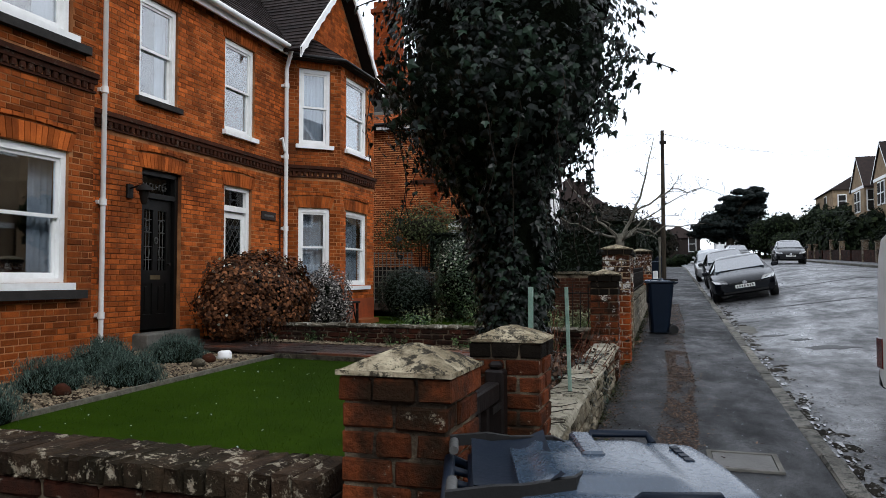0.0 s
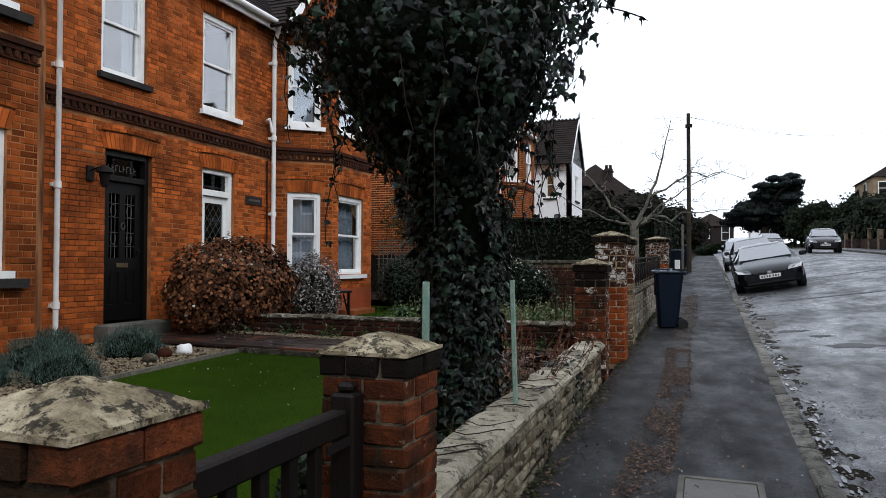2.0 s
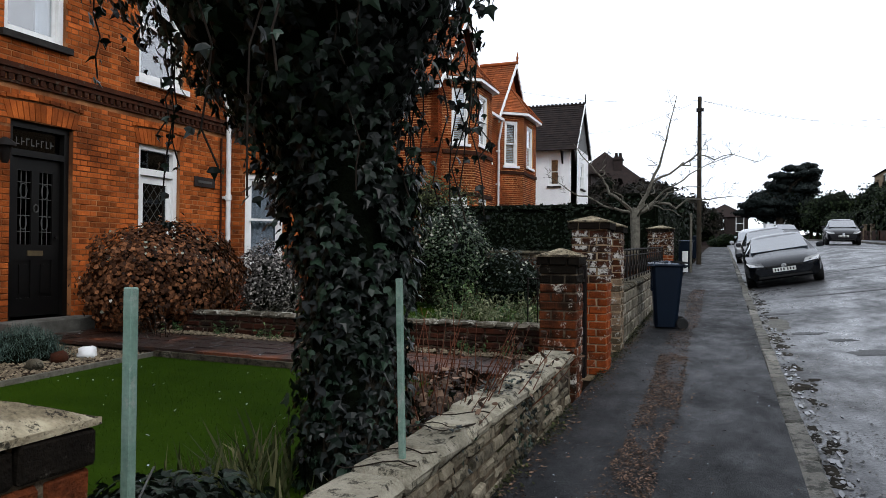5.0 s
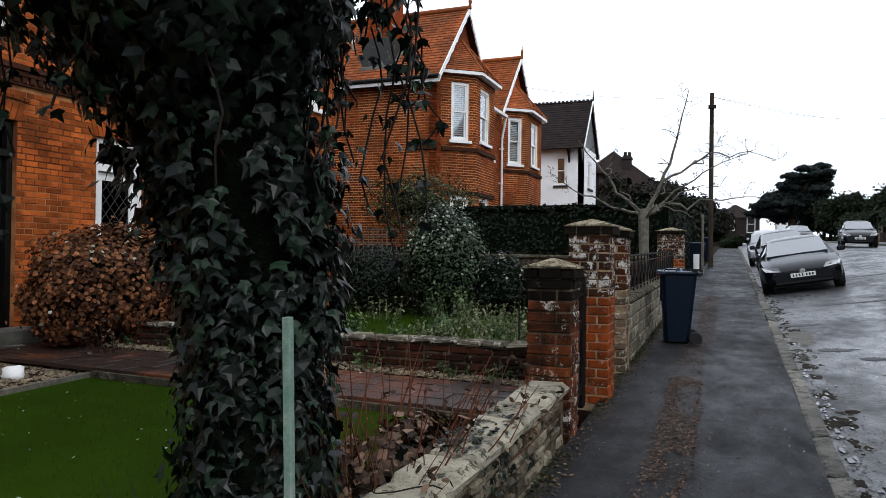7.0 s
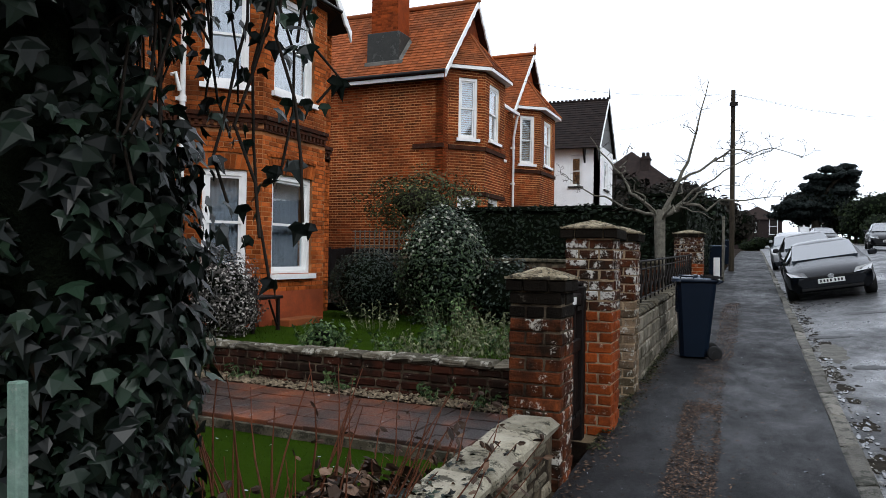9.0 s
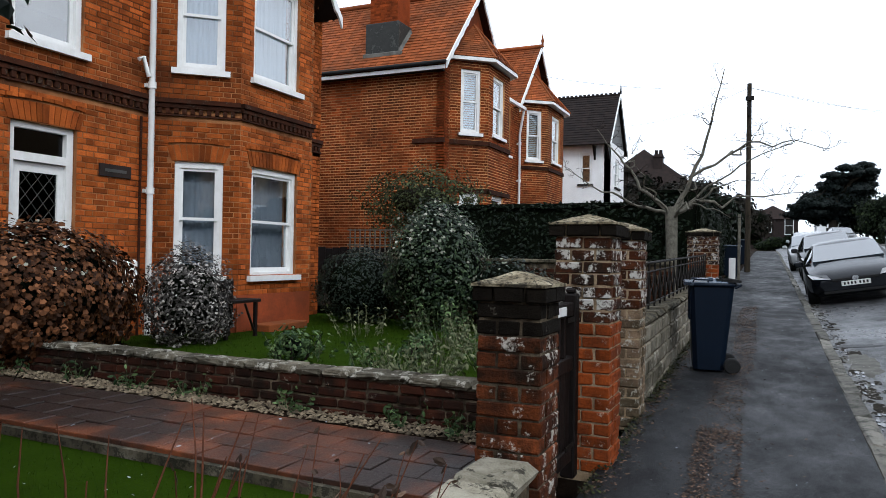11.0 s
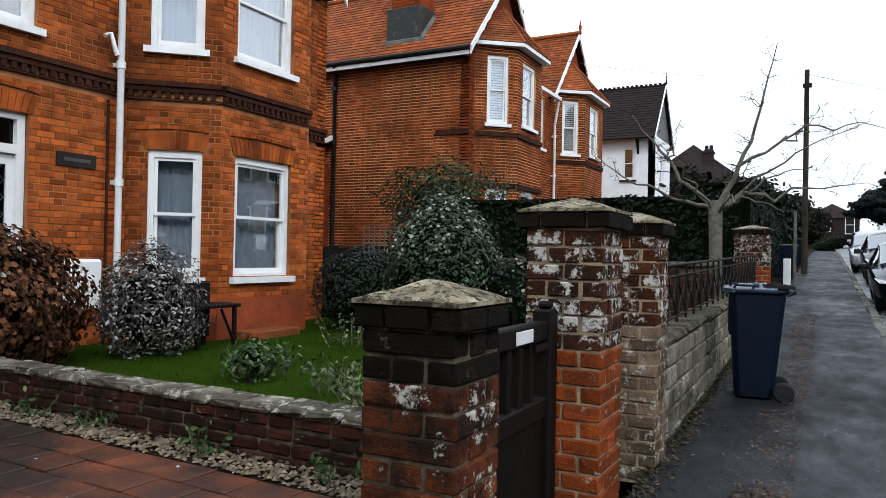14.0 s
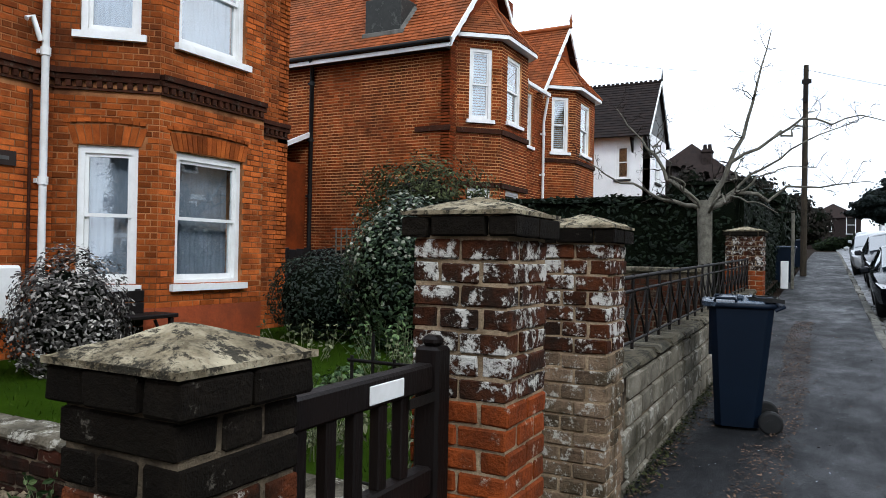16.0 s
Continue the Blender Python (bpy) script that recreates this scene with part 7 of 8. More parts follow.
# ---- gates ----
def wood_gate(y0, y1, top, panel_top, base, post_y, label, plate=False):
    x = -0.78
    ob = thing("garden_gate", (x, (y0 + y1) / 2, base), label, "gate")
    part("top_rail", Shape().cbox(x - 0.03, x + 0.03, y0, y1, top - 0.085, top, 0.008), "dark_wood", ob)
    part("middle_rail", Shape().cbox(x - 0.03, x + 0.03, y0, y1, panel_top - 0.09, panel_top, 0.008), "dark_wood", ob)
    part("bottom_rail", Shape().cbox(x - 0.03, x + 0.03, y0, y1, base + 0.06, base + 0.16, 0.008), "dark_wood", ob)
    k = 5
    for i in range(k):
        y = y0 + 0.09 + (y1 - y0 - 0.18) * (i + 0.5) / k
        part("baluster", Shape().cbox(x - 0.018, x + 0.018, y - 0.022, y + 0.022, panel_top - 0.001, top - 0.084, 0.004), "dark_wood", ob)
    nb_ = 7
    for i in range(nb_):
        a = y0 + (y1 - y0) * i / nb_
        part("board", Shape().cbox(x - 0.012, x + 0.012, a + 0.002, a + (y1 - y0) / nb_ - 0.002, base + 0.155, panel_top - 0.085, 0.004), "dark_wood", ob)
    s = Shape().cbox(x - 0.045, x + 0.045, post_y - 0.045, post_y + 0.045, base - 0.05, top + 0.05, 0.01)
    s.cbox(x - 0.03, x + 0.03, post_y - 0.03, post_y + 0.03, top + 0.05, top + 0.085, 0.012)
    part("gate_post", s, "dark_wood", ob)
    for z in (base + 0.15, top - 0.12):
        part("hinge", Shape().box(x + 0.03, x + 0.036, post_y - 0.2, post_y - 0.02, z, z + 0.03).tube([(x + 0.036, post_y - 0.03, z - 0.01), (x + 0.036, post_y - 0.03, z + 0.04)], 0.01, 6), "iron", ob)
    if plate:
        pl_ = part("name_plate", Shape().cbox(x + 0.031, x + 0.036, y0 + 0.42, y0 + 0.60, top - 0.072, top - 0.018, 0.002), "white", ob, "small white plate")
    return ob


wood_gate(2.27, 3.19, 1.03, 0.72, 0.12, 3.245, "dark stained wooden garden gate between brick piers")
wood_gate(9.05, 9.84, 1.40, 1.07, 0.36, 9.885, "dark wooden garden gate with a small white plate", True)
hur = thing("iron_hurdle", (-1.25, 10.42, 0.45), "thin black iron garden hurdle behind the wall", "fence")
for z in (0.75, 1.28):
    part("rail", Shape().tube([(-1.5, 10.42, z), (-0.98, 10.42, z)], 0.009, 5), "iron", hur)
for k in range(5):
    part("bar", Shape().tube([(-1.48 + 0.11 * k, 10.42, 0.42), (-1.48 + 0.11 * k, 10.42, 1.3 + 0.1 * (k % 2))], 0.008, 5), "iron", hur)

# ---- iron railings on the low wall ----
rail = thing("iron_railing", (-0.76, 15.9, 1.2), "rusty black iron railing with crossed bars", "railing")


def rz(y):
    return 1.14 + 0.16 * (y - 11.65) / 8.5


part("top_rail", Shape().tube([(-0.76, 11.62, rz(11.62) + 0.47), (-0.76, 20.15, rz(20.15) + 0.47)], 0.014, 6), "iron", rail)
part("lower_rail", Shape().tube([(-0.76, 11.62, rz(11.62) + 0.38), (-0.76, 20.15, rz(20.15) + 0.38)], 0.010, 6), "iron", rail)
part("bottom_rail", Shape().tube([(-0.76, 11.62, rz(11.62) + 0.05), (-0.76, 20.15, rz(20.15) + 0.05)], 0.010, 6), "iron", rail)
for k in range(21):
    y = 11.7 + 0.42 * k
    b_ = rz(y)
    part("post", Shape().tube([(-0.76, y, b_ - 0.02), (-0.76, y, b_ + 0.49)], 0.012, 6), "iron", rail)
    if k < 20:
        for sgn in (1, -1):
            pts = []
            for q in range(7):
                t_ = q / 6
                u_ = t_ if sgn > 0 else 1 - t_
                pts.append((-0.76, y + 0.04 + 0.34 * u_, b_ + 0.05 + 0.33 * (t_ + 0.09 * math.sin(t_ * 2 * math.pi))))
            part("curved_bar", Shape().tube(pts, 0.008, 5, False), "iron", rail)

# ---- stakes, posts, pole ----
M["stake_green"] = surface("faded_green_paint", (0.12, 0.2025, 0.1575), (0.195, 0.27, 0.225), 0.7, 8, 60, 0.3, spec=0.2, spots=(0.3, 0.315, 0.285), spot_amount=0.5, spot_scale=20)
for x, y, top, bot, lean in ((-0.74, 3.87, 1.45, 0.45, 0.005), (-0.73, 5.40, 1.43, 0.5, -0.03)):
    ob = thing("garden_stake", (x, y, bot), "faded green wooden stake beside the stone wall", "stake")
    part("shaft", Shape().cbox(-0.0135, 0.0135, -0.012, 0.012, 0, top - bot, 0.003), "stake_green", ob, local=True)
    part("wire_tie", Shape().tube([(0.0, 0.015, 0.45), (-0.1, 0.12, 0.43), (-0.25, 0.35, 0.46)], 0.004, 4), "lead", ob, local=True)
    ob.rotation_euler = (0, lean, 0)

pole = thing("telegraph_pole", (-0.37, 34.8, street_z(34.8)), "tall dark wooden telegraph pole at the pavement edge", "pole")
part("shaft", Shape().tube([(-0.37, 34.8, 1.1), (-0.37, 34.8, 8.35)], [0.105, 0.08], 10), "bark", pole)
part("cap_bracket", Shape().box(-0.5, -0.2, 34.66, 34.72, 7.7, 7.85).box(-0.42, -0.32, 34.6, 34.72, 7.1, 7.6), "iron", pole)
for k in range(6):
    part("step_iron", Shape().tube([(-0.37 + (0.1 if k % 2 else -0.1), 34.8, 4.5 + 0.45 * k), (-0.37 + (0.26 if k % 2 else -0.26), 34.8, 4.5 + 0.45 * k)], 0.012, 4), "iron", pole)
post = thing("white_post", (-0.45, 28.5, street_z(28.5)), "slim pale wooden post beside the hedge", "post")
part("shaft", Shape().cbox(-0.49, -0.41, 28.46, 28.54, 0.95, 3.05, 0.01), "pale_bark", post)
part("sign_board", Shape().cbox(-0.7, -0.52, 27.9, 28.0, 1.05, 1.75, 0.01), "white", post)
for y, h in ((31.5, 1.0), (42, 1.1)):
    b_ = thing("refuse_bin", (-0.75, y, street_z(y)), "dark bin beside the hedge", "wheelie bin", "refuse bins")
    part("body", Shape().add([(-1.0, y - 0.22, street_z(y)), (-0.55, y - 0.22, street_z(y)), (-0.55, y + 0.25, street_z(y)), (-1.0, y + 0.25, street_z(y)), (-1.05, y - 0.27, street_z(y) + h), (-0.5, y - 0.27, street_z(y) + h), (-0.5, y + 0.3, street_z(y) + h), (-1.05, y + 0.3, street_z(y) + h)],
                                 [(0, 3, 2, 1), (0, 1, 5, 4), (1, 2, 6, 5), (2, 3, 7, 6), (3, 0, 4, 7), (4, 5, 6, 7)]), "bin_blue", b_)
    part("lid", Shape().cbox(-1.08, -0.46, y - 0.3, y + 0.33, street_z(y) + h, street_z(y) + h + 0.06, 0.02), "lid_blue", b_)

# ---- vehicles ----
M["car_glass"] = glass_material("car_glass", (0.30, 0.36, 0.40), 0.36)
M["chrome"] = surface("bright_trim", (0.7, 0.7, 0.7), (0.6, 0.6, 0.6), 0.15, 5, 50, 0.0, metal=1.0)
M["lamp_glass"] = surface("headlamp_lens", (0.35, 0.36, 0.37), (0.5, 0.5, 0.5), 0.12, 8, 60, 0.0, spec=0.8)
M["red_lens"] = surface("red_lens", (0.125, 0.005, 0.005), (0.09, 0.004, 0.004), 0.2, 6, 40, 0.0, spec=0.6)
M["plate"] = surface("pale_number_plate", (0.75, 0.75, 0.72), (0.7, 0.7, 0.67), 0.4, 6, 40, 0.0)

STATIONS = [  # along the car, underside, belt, top, half width, half width at top
    (0.00, 0.36, 0.60, 0.62, 0.66, 0.58), (0.10, 0.24, 0.68, 0.71, 0.80, 0.66), (0.45, 0.22, 0.79, 0.83, 0.87, 0.72), (0.95, 0.22, 0.88, 0.93, 0.895, 0.72), (1.15, 0.22, 0.92, 0.97, 0.895, 0.70),
    (1.95, 0.22, 0.95, 1.40, 0.895, 0.57), (2.6, 0.22, 0.96, 1.46, 0.895, 0.57), (3.45, 0.22, 0.98, 1.42, 0.89, 0.55), (3.95, 0.24, 0.98, 1.22, 0.87, 0.58), (4.18, 0.3, 0.92, 0.97, 0.80, 0.62), (4.25, 0.38, 0.70, 0.72, 0.72, 0.6)]


def hatchback(at, turn, paint, label, nose=True, bank=0.0, pitch=0.0, lift=1.0):
    """A parked five-door car; its own nose points to -y, it stands on z = 0."""
    ob = thing("parked_car", at, label, "car", "parked cars")
    ob.rotation_euler = (radians(pitch), radians(bank), radians(turn))
    s = Shape()
    rings = []
    for y, zb, belt, top, w, wt in STATIONS:
        top = belt + (top - belt) * lift
        half = [(w * 0.86, zb), (w * 0.98, zb + 0.12), (w, (zb + belt) / 2), (w * 0.985, belt - 0.06), (w * 0.93, belt), (wt + 0.03, top - 0.05), (wt * 0.8, top), (0.0, top + 0.015)]
        rings.append([(x, y - 2.12, z) for x, z in half] + [(-x, y - 2.12, z) for x, z in reversed(half[:-1])])
    n = len(rings[0])
    s.add([p for r in rings for p in r], [(i * n + k, i * n + k + 1, (i + 1) * n + k + 1, (i + 1) * n + k) for i in range(len(rings) - 1) for k in range(n - 1)], True)
    for i in range(len(rings) - 1):
        s.add([rings[i][0], rings[i][-1], rings[i + 1][-1], rings[i + 1][0]], [(0, 1, 2, 3)])
    s.add(rings[0], [tuple(range(n))])
    s.add(rings[-1], [tuple(reversed(range(n)))])
    body = part("body", s, paint, ob, local=True)
    body.data.set_sharp_from_angle(angle=radians(24))

    def skin(quad, out, name, mat, lab=""):
        return part(name, Shape().add([Vector(q) + Vector(out) for q in quad] + [Vector(q) + Vector(out) * 0.2 for q in quad], [(0, 1, 2, 3), (0, 4, 5, 1), (1, 5, 6, 2), (2, 6, 7, 3), (3, 7, 4, 0)]), mat, ob, lab, local=True)

    def on(i, k, j, t_):
        a, b = Vector(rings[i][k]), Vector(rings[j][k])
        return a.lerp(b, t_)
    lo, hi = 0.08, 0.94
    skin([on(4, 5, 5, lo) + Vector((-0.04, 0, 0)), on(4, 9, 5, lo) + Vector((0.04, 0, 0)), on(4, 9, 5, hi), on(4, 5, 5, hi)], (0, -0.035, 0.062), "windscreen", "car_glass", "reflecting windscreen")
    skin([on(7, 5, 8, 0.15), on(7, 9, 8, 0.15), on(8, 9, 9, 0.05), on(8, 5, 9, 0.05)], (0, 0.03, 0.062), "rear_window", "car_glass")
    for a, b, sg in ((4, 5, 1), (10, 9, -1)):
        for i, j, t0, t1 in ((4, 5, 0.55, 1.0), (5, 6, 0.05, 0.95), (6, 7, 0.05, 0.92)):
            p0, p1 = on(i, a, j, t0), on(i, a, j, t1)
            q0, q1 = on(i, b, j, t0), on(i, b, j, t1)
            skin([p0.lerp(q0, 0.08), p1.lerp(q1, 0.08), p1.lerp(q1, 0.9), p0.lerp(q0, 0.9)], (0.010 * sg, 0, 0.004), "side_window", "car_glass")
        mir = part("wing_mirror", Shape().cbox(sg * 0.97 - 0.09, sg * 0.97 + 0.09, -0.95, -0.83, 0.93, 1.07, 0.03), paint, ob, local=True)
    for x in (-0.78, 0.78):
        for y in (-1.32, 1.28):
            wl_ = part("wheel", Shape().tube([(x - 0.11, y, 0.31), (x - 0.09, y, 0.31), (x + 0.09, y, 0.31), (x + 0.11, y, 0.31)], [0.27, 0.315, 0.315, 0.27], 20), "rubber", ob, local=True)
            sg = 1 if x > 0 else -1
            part("rim", Shape().tube([(x + sg * 0.08, y, 0.31), (x + sg * 0.115, y, 0.31)], [0.21, 0.2], 14), "lead", wl_, local=True)
    for sg in (-1, 1):
        part("headlight", Shape().add([(sg * 0.44, -2.15, 0.62), (sg * 0.77, -2.04, 0.66), (sg * 0.85, -1.80, 0.775), (sg * 0.5, -2.09, 0.735), (sg * 0.44, -2.0, 0.60), (sg * 0.70, -1.9, 0.64), (sg * 0.74, -1.74, 0.71), (sg * 0.5, -1.95, 0.66)],
                                      [(0, 1, 2, 3), (0, 4, 5, 1), (1, 5, 6, 2), (2, 6, 7, 3), (3, 7, 4, 0)]), "lamp_glass", ob, "clear headlight", local=True)
        part("tail_light", Shape().cbox(sg * 0.68 - 0.1, sg * 0.68 + 0.1, 2.02, 2.09, 0.75, 0.9, 0.02), "red_lens", ob, local=True)
    part("grille", Shape().cbox(-0.42, 0.42, -2.135, -2.07, 0.565, 0.625, 0.01), "rubber", ob, local=True)
    part("lower_intake", Shape().cbox(-0.6, 0.6, -2.11, -2.0, 0.28, 0.40, 0.015), "rubber", ob, local=True)
    part("badge", Shape().tube([(0, -2.15, 0.60), (0, -2.13, 0.60)], 0.062, 14), "chrome", ob, "plain round badge", local=True)
    np_ = part("number_plate", Shape().cbox(-0.26, 0.26, -2.145, -2.125, 0.44, 0.55, 0.004), "plate", ob, "white number plate", local=True)
    for k in range(7):
        x = -0.22 + 0.064 * k + (0.02 if k > 3 else 0)
        part("lettering_bar", Shape().box(x, x + 0.034, -2.149, -2.145, 0.465, 0.527), "rubber", np_, local=True)
    part("wiper", Shape().tube([(-0.4, -0.93, 1.0), (0.2, -0.86, 1.03)], 0.01, 4), "rubber", ob, local=True)
    return ob


def paint(name, c, rough=0.2):
    m = surface(name, c, tuple(v * 0.8 for v in c), rough, 3, 40, 0.0, spec=0.22, grain=0.05)
    m.node_tree.nodes["Principled BSDF"].inputs["Coat Weight"].default_value = 0.1
    M[name] = m
    return name


BANK = -9.5
blue_car = hatchback((2.13, 24.8, road_z(2.13, 24.8) - 0.03), -1.5, paint("navy_car_paint", (0.003, 0.004, 0.006)), "dark blue hatchback parked against the kerb", bank=BANK, pitch=2.0)
blue_car.scale = (1.03, 1.02, 0.91)
hatchback((2.25, 32.6, road_z(2.25, 32.6)), -1, paint("grey_car_paint", (0.02, 0.02, 0.023)), "grey hatchback parked behind the blue car", bank=BANK, pitch=2.0)
hatchback((2.1, 40.0, road_z(2.1, 40.0)), -1, paint("silver_car_paint", (0.4, 0.41, 0.42)), "silver hatchback parked farther up the kerb", bank=BANK, pitch=2.0)
hatchback((7.0, 50.0, road_z(7.0, 50.0)), -4, paint("dark_car_paint", (0.005, 0.005, 0.006)), "dark grey hatchback coming down the road", pitch=2.0)
hatchback((5.4, 68.0, road_z(5.4, 68.0)), 4, paint("black_car_paint", (0.003, 0.003, 0.003)), "black car far up the road", pitch=2.0)
hatchback((2.4, 52.0, road_z(2.4, 52.0)), 0, "silver_car_paint", "silver car parked far up the kerb", bank=-5, pitch=2.0)

VX0, VX1 = 1.9, 3.65
van = thing("van", (2.78, 5.8, road_z(2.78, 5.8)), "white delivery van parked on the road", "van")
prof = [(3.5, 0.5), (3.48, 0.95), (3.7, 1.08), (4.4, 1.2), (5.1, 1.84), (5.5, 1.97), (7.6, 1.99), (7.86, 1.93), (7.97, 1.76), (8.02, 1.2), (8.02, 0.52), (7.9, 0.42), (3.6, 0.42)]
s = Shape()
s.prism(prof, VX0 + 0.06, VX1 - 0.06, "x")
s.prism([(y + (0.06 if y < 4 else -0.06 if y > 7.5 else 0), z - (0.07 if z > 1.5 else -0.04 if z < 0.6 else 0)) for y, z in prof], VX0, VX1, "x")
part("body", s, "white", van, "white painted body")
part("side_window", Shape().prism([(4.9, 1.25), (6.0, 1.25), (6.0, 1.75), (5.3, 1.75)], VX0 - 0.012, VX0 + 0.004, "x"), "car_glass", van)
part("windscreen", Shape().add([(VX0 + 0.15, 4.46, 1.29), (VX1 - 0.15, 4.46, 1.29), (VX1 - 0.2, 5.02, 1.80), (VX0 + 0.2, 5.02, 1.80), (VX0 + 0.15, 4.49, 1.26), (VX1 - 0.15, 4.49, 1.26), (VX1 - 0.2, 5.05, 1.77), (VX0 + 0.2, 5.05, 1.77)], [(0, 1, 2, 3), (0, 4, 5, 1), (1, 5, 6, 2), (2, 6, 7, 3), (3, 7, 4, 0)]), "car_glass", van)
for y in (4.35, 7.15):
    for x in (VX0 + 0.13, VX1 - 0.13):
        wh_ = part("wheel", Shape().tube([(x - 0.1, y, road_z(x, y) + 0.3), (x + 0.1, y, road_z(x, y) + 0.3)], 0.3, 18), "rubber", van)
        part("rim", Shape().tube([(x - 0.11, y, road_z(x, y) + 0.3), (x + 0.11, y, road_z(x, y) + 0.3)], 0.18, 14), "lead", wh_)
part("bumper", Shape().cbox(VX0 + 0.02, VX1 - 0.02, 7.98, 8.09, 0.42, 0.62, 0.03), "rubber", van)
for x in (VX0 - 0.008, VX1 - 0.102):
    part("tail_light", Shape().cbox(x, x + 0.11, 7.82, 8.03, 0.62, 0.92, 0.01), "red_lens", van)

# ---- rear garden wall and trellis ----
bw = thing("rear_wall", (-3.2, 17.1, 0.5), "old dark brick garden wall with pale coping", "wall")
w = Shape()
panel(w, (-1.0, 17.0), (-1, 0), (0, -1), 0, 5.2, 0.4, 1.58, (), 0.22)
part("core", w, "mortar_dark", bw)
part("bricks", brick_skin((-1.0, 17.0), (-1, 0), (0, -1), 0, 5.2, 0.45, 1.56), "brick_dark", bw, kind="stuff")
for k in range(13):
    part("coping_stone", Shape().cbox(-1.0 - 0.4 * (k + 1) + 0.004, -1.0 - 0.4 * k - 0.004, 16.95, 17.27, 1.58, 1.645, 0.015), "coping", bw)
tr_ = thing("trellis", (-7.75, 19.5, 1.0), "weathered wooden trellis panel by the side wall", "trellis")
for k in range(10):
    x = -8.35 + 0.13 * k
    part("slat", Shape().box(x, x + 0.025, 19.49, 19.505, 0.7, 2.25), "pale_bark", tr_)
for k in range(9):
    z = 0.85 + 0.17 * k
    part("slat", Shape().box(-8.4, -7.12, 19.475, 19.489, z, z + 0.025), "pale_bark", tr_)
fence = thing("board_fence", (-8.6, 19.9, 0.7), "dark wooden board fence across the side passage", "fence")
for k in range(24):
    x = -11.6 + 0.2 * k
    part("board", Shape().cbox(x, x + 0.192, 19.8, 19.825, 0.6, 1.8 + 0.02 * (k % 3), 0.005), "dark_wood", fence)

# ---- far side of the road ----
solo("far_pavement", sheet([9.0, 9.8, 10.7], rng(20, 90, 2), lambda x, y: road_z(9.0, y) + 0.11), "road", "pale footpath across the road", "pavement", "structure")
fk = thing("far_kerb", (8.95, 50, 2.5), "kerb stones across the road", "kerb", kind="structure")
me = Shape().cbox(-0.07, 0.07, -0.98, 0.98, -0.3, 0.12, 0.02).mesh("kerb_stone")
me.materials.append(M["kerb"])
for k in range(34):
    y = 21 + 2.0 * k
    piece("kerb_stone", me, Matrix.Translation((8.93, y, road_z(9.0, y))) @ Matrix.Rotation(math.atan(SLOPE), 4, "X"), fk)
fw = thing("far_garden_wall", (10.8, 45, 2.0), "low dark garden wall with pale gate posts across the road", "wall")
post_turn = random.Random(8)
for k in range(16):
    y = 30 + 3.0 * k
    part("wall_length", Shape().add([(10.7, y, road_z(9, y)), (10.95, y, road_z(9, y)), (10.95, y + 2.6, road_z(9, y + 2.6)), (10.7, y + 2.6, road_z(9, y + 2.6)),
                                     (10.7, y, road_z(9, y) + 0.8), (10.95, y, road_z(9, y) + 0.8), (10.95, y + 2.6, road_z(9, y + 2.6) + 0.8), (10.7, y + 2.6, road_z(9, y + 2.6) + 0.8)],
                                    [(0, 1, 5, 4), (1, 2, 6, 5), (2, 3, 7, 6), (3, 0, 4, 7), (4, 5, 6, 7)]), "brick_shaded", fw)
    if k % 3 != 1:
        w_, h_ = post_turn.uniform(0.26, 0.36), post_turn.uniform(1.15, 1.5)
        part("gate_post", Shape().cbox(10.65, 10.65 + w_, y - 0.04 - w_, y - 0.04, road_z(9, y) - 0.1, road_z(9, y) + h_, 0.03).cbox(10.61, 10.69 + w_, y - 0.08 - w_, y, road_z(9, y) + h_, road_z(9, y) + h_ + 0.08, 0.02), "brick_grey", fw)

# ---- ground clutter ----
RL = random.Random(404)
LIT = Leaves(404)
for _ in range(19000):
    y = RL.uniform(3.0, 11.2) if _ % 4 else RL.uniform(11, 21)
    edge = 0.5 + 0.5 * noise.noise((y * 0.7, 3.1, 0))
    x = 0.045 + 0.03 * math.sin(y * 0.9) + RL.uniform(-1, 1) * (0.11 + 0.07 * edge) + (RL.gauss(0, 0.12) if _ % 9 == 0 else 0)
    if noise.noise((x * 5, y * 1.6, 2)) < -0.22 and _ % 5:
        continue
    LIT.leaf((x, y, street_z(y) + 0.008 + RL.uniform(0, 0.012)), (0, 0, 1.2), RL.uniform(0.012, 0.030), "oval", 0.0, 1.2)
for _ in range(2400):
    y = RL.uniform(2.5, 21)
    x = -0.60 + abs(RL.gauss(0, 0.085))
    LIT.leaf((x, y, street_z(y) + 0.01), (0, 0, 1.2), RL.uniform(0.015, 0.04), "oval", 0.0, 1.2)
for _ in range(520):
    y, x = RL.uniform(2.5, 26), RL.uniform(-0.5, 0.95)
    LIT.leaf((x, y, street_z(y) + 0.009), (0, 0, 1.2), RL.uniform(0.012, 0.035), "oval", 0.0, 1.2)
me = LIT.mesh("leaf_litter")
me.materials.append(M["dead_leaf"])
tagged(part("leaf_litter", me, "dead_leaf"), "brown fallen leaves drifted along the damp pavement", "leaf litter", kind="stuff")

M["debris_pale"] = surface("pale_crumbled_concrete", (0.3360, 0.3280, 0.3080), (0.1280, 0.1240, 0.1160), 0.8, 10, 60, 0.5, island=0.6, spec=0.2)
M["debris"] = surface("pale_gutter_grit", (0.24, 0.232, 0.216), (0.096, 0.092, 0.084), 0.8, 10, 60, 0.4, island=0.6, spec=0.3)


